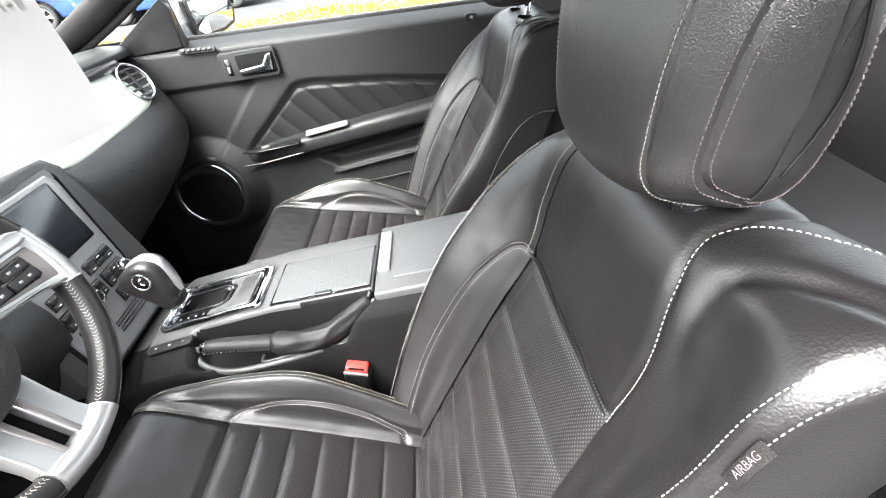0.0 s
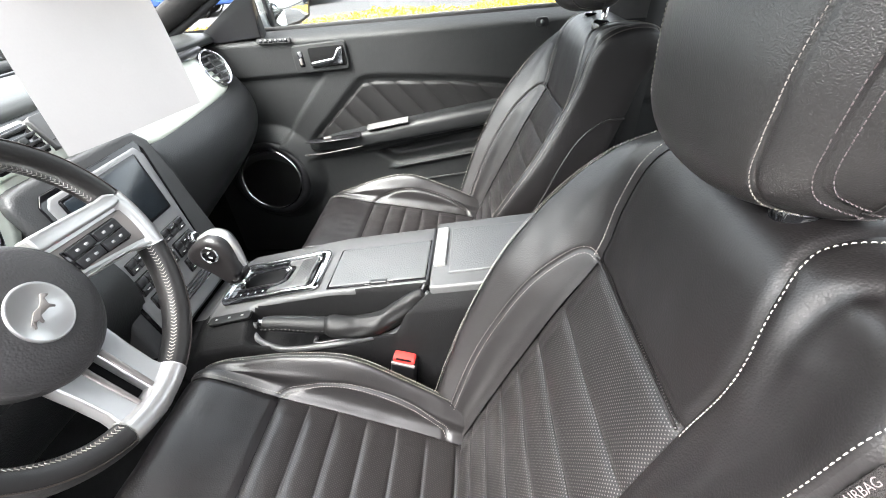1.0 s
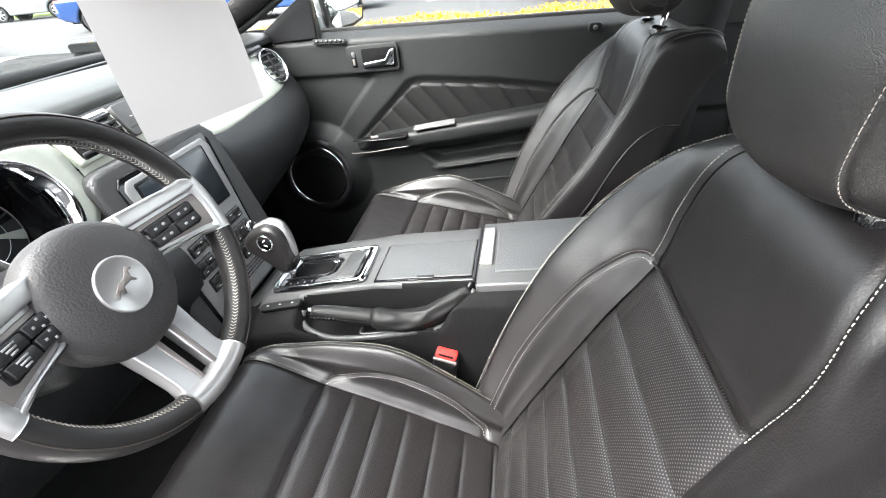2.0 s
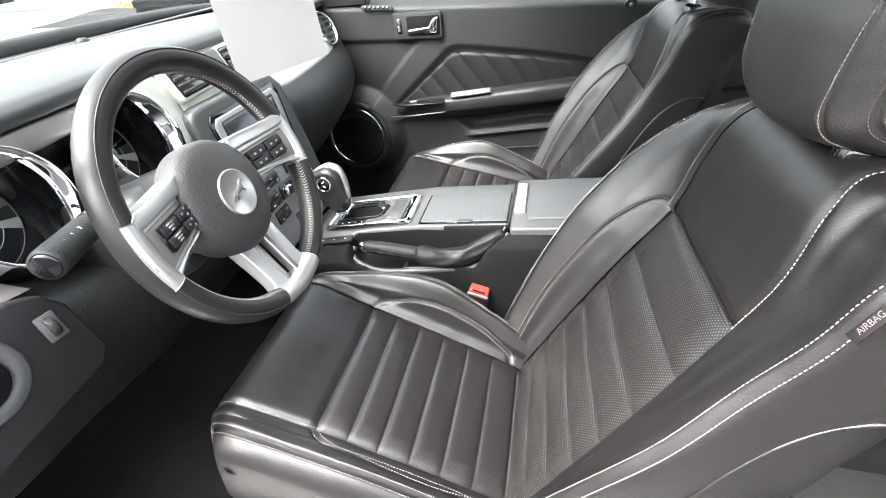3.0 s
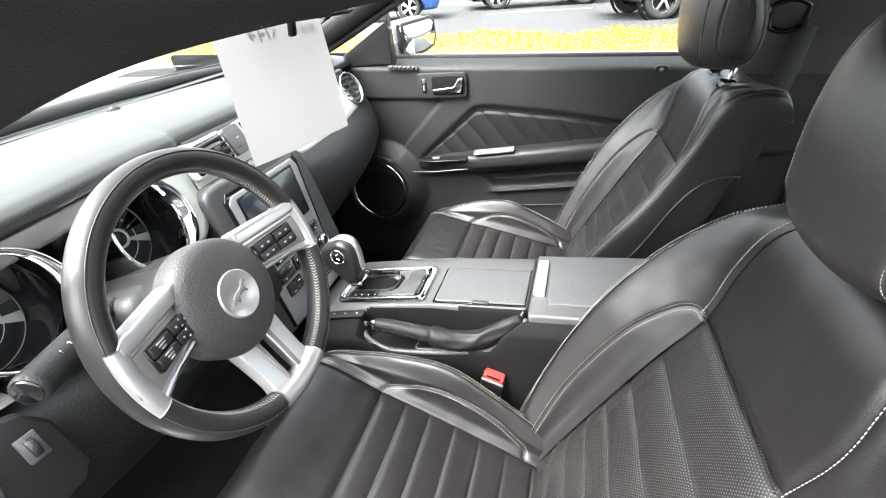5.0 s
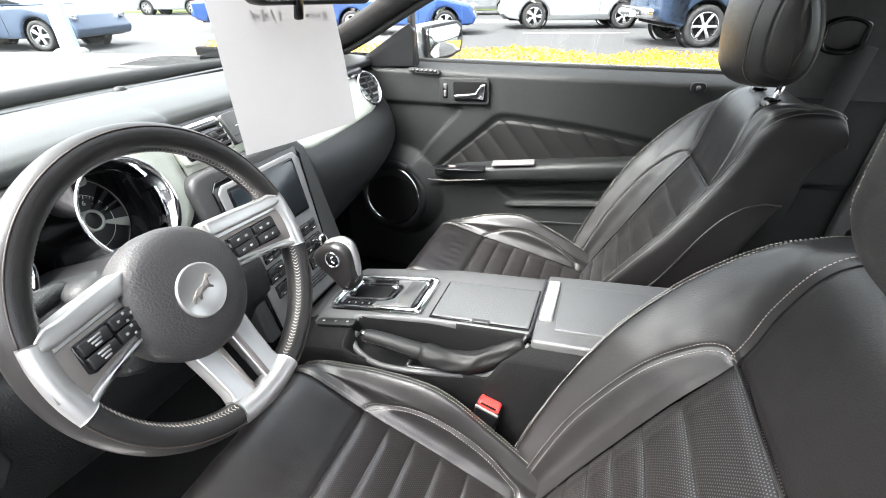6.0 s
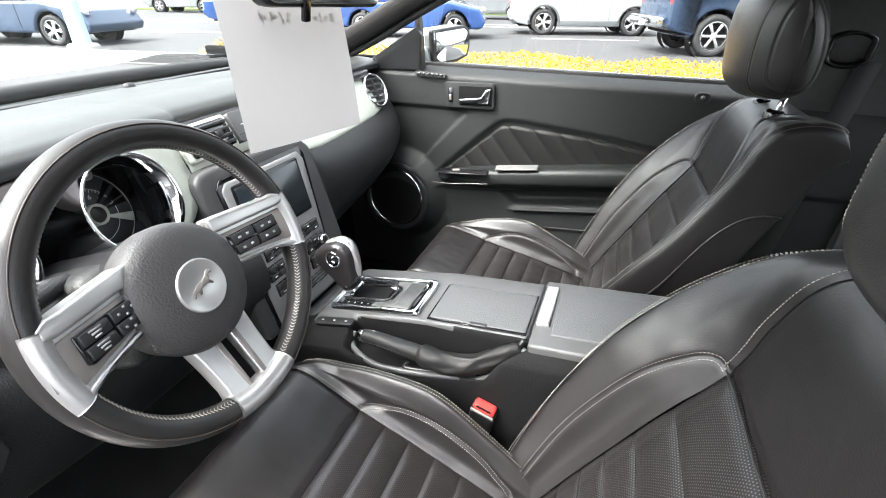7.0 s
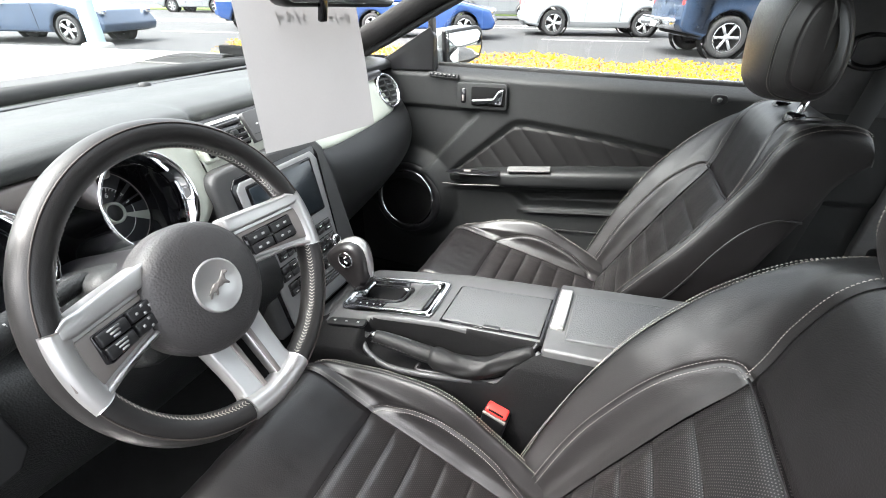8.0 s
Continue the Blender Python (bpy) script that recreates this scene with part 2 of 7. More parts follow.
def rounded(w, h, r, k=5):
    """A rounded rectangle outline, centred."""
    out = []
    for cx, cy, a0 in ((w / 2 - r, h / 2 - r, 0), (-w / 2 + r, h / 2 - r, 90), (-w / 2 + r, -h / 2 + r, 180), (w / 2 - r, -h / 2 + r, 270)):
        for i in range(k + 1):
            a = radians(a0 + 90 * i / k)
            out.append((cx + r * math.cos(a), cy + r * math.sin(a)))
    return out


def axes(origin, xa, ya):
    """The frame with its x along xa, y near ya, at origin."""
    x = Vector(xa).normalized()
    z = x.cross(Vector(ya)).normalized()
    y = z.cross(x)
    return Matrix(((x.x, y.x, z.x, origin[0]), (x.y, y.y, z.y, origin[1]), (x.z, y.z, z.z, origin[2]), (0, 0, 0, 1)))


def stitches(line, normal, length=0.0029, gap=0.0019, width=0.0008, lift=0.0004):
    """Small thread stitches laid along a line of points with surface normals, as one mesh."""
    p, nn = np.asarray(line, float), np.asarray(normal, float)
    seg = np.linalg.norm(np.diff(p, axis=0), axis=1)
    s = np.concatenate([[0], np.cumsum(seg)])
    verts, faces = [], []

    def at(d):
        return (np.array([np.interp(d, s, p[:, k]) for k in range(3)]), np.array([np.interp(d, s, nn[:, k]) for k in range(3)]))

    d = 0.0
    while d + length < s[-1]:
        a, na = at(d)
        b, nb = at(d + length)
        mid, nm = at(d + length / 2)
        along = (b - a) / (np.linalg.norm(b - a) + 1e-12)
        n = nm / (np.linalg.norm(nm) + 1e-12)
        side = np.cross(along, n)
        base = len(verts)
        for q, w, h in ((a, 0.35, -0.3), (a + along * length * 0.2, 0.5, 0.9), (mid, 0.55, 1.2), (b - along * length * 0.2, 0.5, 0.9), (b, 0.35, -0.3)):
            verts += [q + side * width * w + n * lift * (h - 1.2), q + n * (lift + width * 0.45 * h), q - side * width * w + n * lift * (h - 1.2)]
        for k in range(4):
            o = base + 3 * k
            faces += [(o, o + 1, o + 4, o + 3), (o + 1, o + 2, o + 5, o + 4)]
        d += length + gap
    return mesh_of("stitching", verts, faces)


# ---- front seats ----
SEAT_Y = -0.362
BACK_Y = lambda z: -0.362 + 0.045 * min(max((z - 0.465) / 0.351, 0.0), 1.0)


def half_to_full(sections, up=1):
    """Sections of (centre x, y, z, far side [(w, f), ...], near side [(w, f), ...]) to control points (sections, 2k+1, 3)."""
    c = np.array([(s[0], s[2]) for s in sections], float)
    tang = np.gradient(c, axis=0)
    tang /= np.linalg.norm(tang, axis=1, keepdims=True)
    out = []
    for (cx, cy, cz, far, near), t in zip(sections, tang):
        n = np.array([-t[1], t[0]]) * up
        far_side = [(cx + n[0] * f, cy + w, cz + n[1] * f) for w, f in [(0.0, 0.0)] + list(far)]
        near_side = [(cx + n[0] * f, cy - w, cz + n[1] * f) for w, f in near]
        out.append(near_side[::-1] + far_side)
    return np.array(out)


class Loft:
    """A lofted cushion surface, symmetric across the seat; u runs from -k to k, v along the sections."""

    def __init__(self, sections, up=1):
        self.ctrl = half_to_full(sections, up)
        self.k = (self.ctrl.shape[1] - 1) // 2

    def grid(self, u, v):
        return surface_grid(self.ctrl, np.asarray(u) + self.k, v)

    def line(self, uv, count=220):
        """Points and normals along a path in (u, v)."""
        uv = np.asarray(uv, float)
        q = spline(uv, np.linspace(0, len(uv) - 1, count)) if len(uv) > 2 else np.linspace(uv[0], uv[1], count)
        pts, nrm = [], []
        for u, v in q:
            e = 0.02
            g = self.grid([u - e, u, u + e], [v - e, v, v + e])
            n = np.cross(g[1, 2] - g[1, 0], g[2, 1] - g[0, 1])
            pts.append(g[1, 1])
            nrm.append(n / (np.linalg.norm(n) + 1e-12))
        return np.array(pts), np.array(nrm)

    def panel(self, u0, u1, v0, v1, nu, nv, sign=1, edges="lrbt", depth=0.005, width=0.006, seams=(), pleats=None, puff=0.0, crease=0.0):
        """A panel mesh with its edges and seams sunk, pleats along it, and wrinkles."""
        u, v = np.linspace(u0, u1, nu), np.linspace(v0, v1, nv)
        p = self.grid(u, v)
        n = normals_of(p) * sign
        du = np.concatenate([np.zeros((nv, 1)), np.cumsum(np.linalg.norm(np.diff(p, axis=1), axis=2), axis=1)], axis=1)
        dv = np.concatenate([np.zeros((1, nu)), np.cumsum(np.linalg.norm(np.diff(p, axis=0), axis=2), axis=0)], axis=0)
        d = np.zeros((nv, nu))
        dist = dict(l=du, r=du[:, -1:] - du, b=dv, t=dv[-1:, :] - dv)
        for e in edges:
            d -= depth * np.exp(-(dist[e] / width) ** 2)
        if puff:
            q = np.sqrt(np.clip(np.minimum(np.minimum(dist["l"], dist["r"]), np.minimum(dist["b"], dist["t"])) / 0.05, 0, 1))
            d += puff * q
        if pleats is not None:
            pos = np.asarray(pleats, float)
            vv = np.broadcast_to(v[:, None], d.shape)
            lo = np.searchsorted(pos, v, side="right") - 1
            lo = np.clip(lo, 0, len(pos) - 2)
            f = (v - pos[lo]) / (pos[lo + 1] - pos[lo])
            f = np.clip(f, 0, 1)
            bulge = np.sqrt(np.clip(1 - np.abs(2 * f - 1) ** 2.6, 0, 1))
            fade = np.clip(np.minimum(dist["l"], dist["r"]) / 0.030, 0, 1)
            d += 0.0078 * bulge[:, None] * (0.25 + 0.75 * fade) - 0.004
        for seam_pts, seam_depth, seam_width in seams:
            flat = p.reshape(-1, 3)
            near, which = np.full(len(flat), 9.0), np.zeros(len(flat))
            for k in range(0, len(seam_pts), 40):
                gap = np.linalg.norm(flat[:, None] - seam_pts[None, k:k + 40], axis=2)
                low, first = gap.min(axis=1), gap.argmin(axis=1) + k
                near, which = np.where(low < near, low, near), np.where(low < near, first, which)
            fade = np.clip((len(seam_pts) - 1 - which) / (0.45 * len(seam_pts)), 0, 1) if seam_width > 0.006 else 1.0
            d -= (fade * seam_depth * np.exp(-(near / seam_width) ** 2)).reshape(d.shape)
        if crease:
            for a in range(nv):
                for b in range(nu):
                    x, y, z = p[a, b]
                    d[a, b] += crease * (noise.noise((x * 9, y * 16, z * 9)) + 0.5 * noise.noise((x * 26, y * 40, z * 26)))
        p = p + n * d[:, :, None]
        uvs = np.stack([du, dv], axis=2).reshape(-1, 2)
        return mesh_of("panel", p.reshape(-1, 3), grid_faces(nu, nv, flip=sign < 0), uvs=uvs)


def twin_stitch(loft, uv, offset, parent, name="stitching", both=True, sign=1, base=0.0, crease=0.0, thread=None):
    """Rows of thread on one or both sides of a seam. sign: -1 where the surface faces against its normals; base: height of the padding there."""
    p, n = loft.line(uv)
    n = n * sign
    t = np.gradient(p, axis=0)
    t /= np.linalg.norm(t, axis=1, keepdims=True) + 1e-12
    side = np.cross(t, n)
    rows = [offset, -offset] if both else [offset * sign]
    for o in rows:
        q = p + side * o
        lift = np.array([base + crease * (noise.noise((x * 9, y * 16, z * 9)) + 0.5 * noise.noise((x * 26, y * 40, z * 26))) for x, y, z in q])
        part(name, stitches(q + n * (lift[:, None] + 0.0003), n), thread or THREAD, parent, "tan stitching" if thread else "cream contrast stitching")


def headrest(parent, c):
    """A padded headrest: a front pad between two seams, rounded flanks with their own seamed panels, on two chrome posts. c: the middle of its foot."""
    side = np.array([(-0.070, 0.072), (-0.068, 0.035), (-0.050, 0.010), (-0.012, 0.000), (0.026, 0.004), (0.056, 0.030), (0.066, 0.085), (0.056, 0.145), (0.032, 0.190), (-0.002, 0.208), (-0.034, 0.198), (-0.056, 0.165), (-0.067, 0.118)])
    n = len(side)
    ring = spline(np.concatenate([side, side[:1]]), np.linspace(0, n, 121)[:-1])
    mid = np.array([0.0, 0.100])
    half = 0.118
    turn = 0.14

    def at(w, k, out=0.0, cap=1.0):
        """A point of the skin: w across from -1 to 1, k round the side profile; cap shrinks the flat ends."""
        sx, sz = cap * (1 - abs(w) ** 2.6) ** 0.385, cap * (1 - abs(w) ** 4) ** 0.25
        p = ring[k % 120] - mid
        grow = 1 + out / 0.085
        x, z = p[0] * sx * grow, mid[1] + p[1] * sz * grow
        y = half * w * (1.0 + 0.08 * (z - 0.1) / 0.1) * (1 + out / half * abs(w)) + 0.003 * (1 - cap) * (1 if w > 0 else -1)
        z += 0.020 * w * w * max(0.0, 1 - z / 0.1) * min(1.0, max(0.0, 0.5 - p[0] / 0.08)) + 0.07 * y
        bow = 0.010 * (y / half) ** 2 if p[0] < 0 else 0.0
        return np.array((c[0] + x + bow * cap - turn * y, c[1] + y, c[2] + z))

    ws = np.sin(np.linspace(-1, 1, 121) * math.asin(0.985))
    rows = [(-0.985, q) for q in (0.0, 0.25, 0.5, 0.75, 0.92)] + [(w, 1.0) for w in ws] + [(0.985, q) for q in (0.92, 0.75, 0.5, 0.25, 0.0)]
    verts = []
    for w, q in rows:
        e = abs(w)
        sink = 0.0036 * math.exp(-((e - 0.66) / 0.013) ** 2) + 0.0036 * math.exp(-((e - 0.885) / 0.010) ** 2)
        verts += [at(w, k, -sink, q) for k in range(120)]
    cushion = part("headrest", mesh_of("headrest", verts, grid_faces(120, len(rows), True)), LEATHER_GRAINED, parent, "pebbled black leather headrest with light stitching")
    for e in (0.985, -0.985):
        foot, top = at(e, 36, 0.0006), at(e, 84, 0.0006)
        seam = [foot + (top - foot) * t + np.array((0.010 * math.sin(math.pi * t), 0.0016 * math.copysign(math.sin(math.pi * t), e), 0)) for t in np.linspace(0, 1, 30)]
        part("seam", tube(seam, 0.0012, 6), LEATHER, cushion, "raised seam on the headrest's flank")
    for w, thread, lab in ((0.645, THREAD, "cream contrast stitching"), (-0.645, THREAD, "cream contrast stitching"), (0.862, DARK_THREAD, "dark tan stitching"), (-0.862, DARK_THREAD, "dark tan stitching"), (0.908, DARK_THREAD, "dark tan stitching"), (-0.908, DARK_THREAD, "dark tan stitching")):
        line = np.array([at(w, k, 0.0004) for k in range(121)])
        up = np.array([at(w, k, 0.01) for k in range(121)]) - line
        part("stitching", stitches(line, up, 0.0028, 0.0011, 0.0008), thread, cushion, lab)
    for dy in (-0.055, 0.055):
        post = part("headrest_post", tube([(c[0] + 0.018, c[1] + dy, c[2] + 0.06), (c[0] + 0.006, c[1] + dy, c[2] - 0.04)], 0.0065, 12), CHROME, parent, "chrome headrest post")
        part("guide", lathe([(0.0, 0.007), (0.012, 0.007), (0.016, 0.004), (0.018, 0.0), (0.018, -0.012)], 20, Matrix.Translation((c[0] + 0.008, c[1] + dy, c[2] + 0.002)) @ pose(0, 0, 0, 0, 8, 0)), GLOSS_BLACK, post, "black plastic guide sleeve")


def front_seat():
    seat = thing("front_seat", "black leather bucket seat with cream stitching and perforated pleated inserts", "seat", "front seats", at=(-0.3, SEAT_Y, 0.2))
    y0 = SEAT_Y
    # --- backrest: insert edge, inner face, ridge, side, rear corner, rear ---
    rows = [
        # x, z, insert edge, ridge width, ridge height on the console side, on the door side
        (-0.235, 0.400, 0.138, 0.170, 0.045, 0.027), (-0.200, 0.465, 0.142, 0.185, 0.060, 0.035), (-0.150, 0.555, 0.140, 0.202, 0.072, 0.037),
        (-0.100, 0.643, 0.136, 0.214, 0.077, 0.035), (-0.050, 0.730, 0.130, 0.221, 0.074, 0.030), (0.000, 0.816, 0.122, 0.222, 0.060, 0.030),
        (0.020, 0.890, 0.125, 0.222, 0.030, 0.016), (0.036, 0.950, 0.112, 0.222, 0.004, 0.012), (0.058, 0.980, 0.098, 0.222, -0.006, 0.008),
        (0.100, 0.990, 0.094, 0.220, 0.000, 0.008), (0.138, 0.982, 0.098, 0.216, 0.004, 0.008), (0.150, 0.945, 0.102, 0.212, 0.002, 0.002),
    ]
    deep = [0.10, 0.11, 0.12, 0.13, 0.14, 0.14, 0.125, 0.11, 0.085, 0.06, 0.04, 0.03]

    def wing(w1, w3, f3, d, z, x, shelf):
        return [(w1, 0), (w1 + 0.5 * (w3 - w1), 0.60 * f3 + shelf), (w3, f3), (w3 + 0.034, f3 * 0.6 - 0.03), (w3 + 0.026, -d), (0.10 if z < 0.955 and x < 0.1 else w3 + 0.02, -d - 0.03)]

    back = Loft([(x, BACK_Y(z), z, wing(w1, w3, ff, d, z, x, 0.0), wing(w1, w3, fn, d, z, x, -0.012 * min(max((z - 0.75) / 0.12, 0.0), 1.0) * (z < 0.97))) for (x, z, w1, w3, ff, fn), d in zip(rows, deep)])
    back.ctrl[:, :, 0] += 0.008 - 0.062 * (back.ctrl[:, :, 1] + 0.318) * np.clip((back.ctrl[:, :, 2] - 0.45) / 0.3, 0, 1)
    # the shoulder on the console side falls away
    for r, drop in zip(range(6, 11), (0.010, 0.032, 0.042, 0.045, 0.040)):
        back.ctrl[r, 8, 2] -= 0.5 * drop
        back.ctrl[r, 9:11, 2] -= drop
    top_v = 5.0
    arch = {}
    for s in (1, -1):
        arch[s] = [(s * 1.02, 5.0), (s * 1.25, 4.97), (s * 1.5, 4.76), (s * 1.75, 4.2), (s * 1.9, 3.4), (s * 1.98, 2.3), (s * 1.85, 1.0)]
    FOLD = [(-2.9, 9.0), (-2.3, 8.7), (-1.75, 8.1), (-1.45, 7.3), (-1.35, 6.5), (-1.4, 5.8)]
    REAR = np.array([(0, -0.14, 0.36), (1, -0.09, 0.42), (2, -0.03, 0.52), (3, 0.03, 0.62), (4, 0.075, 0.71), (5, 0.108, 0.785), (6, 0.13, 0.845), (7, 0.145, 0.895), (8, 0.162, 0.922), (9, 0.176, 0.936), (10, 0.184, 0.942), (11, 0.186, 0.938)])
    pleats = np.array([0.0, 0.75, 1.25, 1.75, 2.28, 2.82, 3.42, 4.12, 5.0])
    part("backrest_insert", back.panel(-1, 1, 0.2, top_v, 90, 260, -1, "lrt", depth=0.003, width=0.009, pleats=pleats), LEATHER_PERF, seat, "perforated pleated leather insert")
    upper = part("upper_panel", back.panel(-1, 1, top_v, 11, 60, 120, -1, "lrb", depth=0.004, crease=0.0012), LEATHER, seat, "smooth black leather shoulder panel")
    for s in (1, -1):
        uu = sorted((s * 1.0, s * 3.0))
        seam = back.line(arch[s] if s > 0 else FOLD, 160)[0]
        bol = part("backrest_bolster", back.panel(uu[0], uu[1], 0.2, 11, 70, 260, -1, "lr", seams=[(seam, 0.003, 0.004) if s > 0 else (seam, 0.006, 0.009)], puff=0.0015, crease=0.0016, depth=0.0025), LEATHER, seat)
        if s > 0:
            twin_stitch(back, arch[s], 0.0042, bol, sign=-1, base=0.0022, crease=0.0016, thread=ARCH_THREAD)
        twin_stitch(back, [(s * 3.0, v) for v in np.linspace(0.3, 10.6, 18)], 0.0075, bol, sign=-1, base=0.0004)
        # flat outer flank between the ridge seam and the rear edge
        vs = np.linspace(0.2, 11, 170)
        ridge = back.grid([s * 3.0], vs)[:, 0]
        rear_edge = np.stack([np.interp(vs, REAR[:, 0], REAR[:, 1]), np.interp(vs, REAR[:, 0], REAR[:, 2])], 1)
        verts = []
        for p, q in zip(ridge, rear_edge):
            for t in np.linspace(0, 1, 26):
                out = 0.012 * math.sin(math.pi * min(1.0, 0.75 * t + 0.25 * t ** 0.5)) ** 0.6 if 0 < t < 1 else 0.0
                sink = 0.004 * math.exp(-(t * np.hypot(q[0] - p[0], q[1] - p[2]) / 0.006) ** 2)
                x, z = p[0] + (q[0] - p[0]) * t, p[2] + (q[1] - p[2]) * t
                verts.append((x, p[1] + s * (out - sink + 0.0012 * noise.noise((x * 14, z * 14, s))), z))
        side = part("side_panel", mesh_of("flank", verts, grid_faces(26, 170, flip=s < 0)), LEATHER, seat)
        pipe = spline(np.array([(-0.16, 0.50), (-0.055, 0.631), (0.005, 0.743), (0.044, 0.798), (0.085, 0.826), (0.122, 0.829)]), np.linspace(0, 5, 60))
        part("piping", tube([(x, BACK_Y(z) + s * (0.232 - 0.03 * max(0, 0.70 - z)), z) for x, z in pipe], 0.0026, 6), LEATHER, side, "raised seam on the seat's flank")
        twin_stitch(back, [(s * 1.03, v) for v in np.linspace(5.0, 8.2, 8)] + [(s * 1.14, 8.8), (s * 1.45, 9.3), (s * 1.9, 9.7), (s * 2.45, 10.0), (s * 2.95, 10.2)], 0.004 * s, upper, both=False, sign=-1, base=0.0024, crease=0.0012)
    q, n = back.line([(-1, 5.0), (0, 5.0), (1, 5.0)], 80)
    part("seam", tube(q - n * 0.003, 0.0018, 6), LEATHER, seat)
    # --- headrest ---
    headrest(seat, (0.080, -0.315, 0.984))
    # --- cushion ---
    rows = [
        (-0.150, 0.425, 0.128, 0.172, 0.030, 0.11), (-0.205, 0.452, 0.130, 0.174, 0.042, 0.11), (-0.300, 0.496, 0.132, 0.176, 0.066, 0.12),
        (-0.400, 0.538, 0.133, 0.178, 0.084, 0.13), (-0.490, 0.573, 0.134, 0.178, 0.056, 0.13), (-0.560, 0.602, 0.138, 0.178, 0.014, 0.13),
        (-0.608, 0.616, 0.140, 0.176, -0.008, 0.11), (-0.642, 0.598, 0.140, 0.174, -0.014, 0.08), (-0.655, 0.545, 0.140, 0.174, -0.016, 0.06),
        (-0.645, 0.460, 0.140, 0.174, -0.016, 0.05), (-0.615, 0.380, 0.140, 0.174, -0.016, 0.05),
    ]

    def rim(w1, w3, f3, d):
        return [(w1, 0), (0.5 * (w1 + w3), 0.6 * f3), (w3, f3), (w3 + 0.030, 0.7 * f3 - 0.035), (w3 + 0.036, -d), (0.15, -d - 0.05)]

    cush = Loft([(x, y0, z, rim(w1, w3, f3, d), rim(w1, w3, f3 * 0.2 if f3 > 0 else f3, d)) for x, z, w1, w3, f3, d in rows], -1)
    nose_v = 4.0
    cp = np.array([0.3, 1.0, 1.55, 2.03, 2.50, 2.97, 3.45, 4.0])
    part("cushion_insert", cush.panel(-1, 1, 0.2, nose_v, 90, 230, 1, "lrt", depth=0.0025, width=0.009, pleats=cp, crease=0.0013), SEAT_PERF, seat, "perforated pleated leather insert")
    nose = part("cushion_nose", cush.panel(-1.0, 1.0, nose_v, 10, 80, 120, 1, "lrb", crease=0.0022), LEATHER, seat, "creased black leather thigh support")
    q, n = cush.line([(-1, 4.0), (0, 4.0), (1, 4.0)], 80)
    for s in (1, -1):
        carch = [(s * 1.02, 4.0), (s * 1.35, 3.75), (s * 1.75, 3.3), (s * 1.95, 2.6), (s * 1.9, 1.9), (s * 1.5, 1.35), (s * 1.05, 1.2)]
        seam = cush.line(carch, 160)[0]
        uu = sorted((s * 1.0, s * 3.0))
        bol = part("cushion_bolster", cush.panel(uu[0], uu[1], 0.1, 10, 70, 220, 1, "lr", seams=[(seam, 0.004, 0.005)], puff=0.002, depth=0.003, crease=0.002), LEATHER, seat)
        twin_stitch(cush, carch, 0.0042, bol, base=0.0026, crease=0.002, thread=ARCH_THREAD)
        twin_stitch(cush, [(s * 3.0, v) for v in np.linspace(0.3, 9.0, 12)], 0.006, bol)
        twin_stitch(cush, [(s * 1.02, v) for v in np.linspace(4.0, 7.2, 6)], 0.004, bol, both=False, base=-0.0012, crease=0.002)
        uu = sorted((s * 3.0, s * 6.0))
        part("cushion_side", cush.panel(uu[0], uu[1], 0.1, 10, 50, 140, 1, "l" if s > 0 else "r", crease=0.001), LEATHER, seat)
    # --- hinge cover, base and runners ---
    part("back_panel", box(0.02, 0.39, 0.58, pose(0.004, -0.332, 0.672, 0, 25, 0), 0.008, 3), PLASTIC, seat, "black moulded rear panel")
    part("seat_base", box(0.40, 0.40, 0.12, pose(-0.38, y0, 0.34), 0.02, 3), PLASTIC_DARK, seat)
    for s in (1, -1):
        part("seat_rail", box(0.56, 0.035, 0.06, pose(-0.36, y0 + s * 0.19, 0.235), 0.006), PLASTIC_DARK, seat)
        part("hinge_cover", slab([(-0.33, 0.36), (-0.30, 0.44), (-0.17, 0.46), (-0.09, 0.42), (-0.10, 0.35), (-0.2, 0.32)], 0.03, axes((0, y0 + s * 0.225 + (0.03 if s < 0 else 0), 0), (1, 0, 0), (0, 0, 1)), 0.008), PLASTIC_DARK, seat)
    return seat, back


driver_seat, seat_back = front_seat()
passenger_seat = copy_thing(driver_seat, Matrix.Translation((-0.282, SEAT_Y + 0.757, 0.208)))
LEVEL = Matrix.Translation((-0.25, 0, 0.45 - 0.014)) @ pose(0, 0, 0, 0, -11, 0) @ Matrix.Translation((0.25, 0, -0.45))
SLIM = Matrix.Translation((0, SEAT_Y + 0.22, 0)) @ Matrix.Diagonal((1, 0.9, 1, 1)) @ Matrix.Translation((0, -SEAT_Y - 0.22, 0))
NARROWED = ("backrest_insert", "upper_panel", "backrest_bolster", "side_panel", "seam", "back_panel")
for piece in passenger_seat.children:
    if piece.name.startswith("cushion"):
        piece.matrix_basis = LEVEL
    elif piece.name.split(".")[0] == "headrest":
        piece.matrix_basis = Matrix.Translation((-0.016, 0.006, 0.026)) @ pose(0.088, 0, 1.03) @ pose(0, 0, 0, 0, -8, 0) @ pose(-0.088, 0, -1.03)
    elif piece.name.split(".")[0] in NARROWED:
        piece.matrix_basis = SLIM
passenger_seat["label"] = "black leather bucket seat with pleated inserts beside the passenger door"


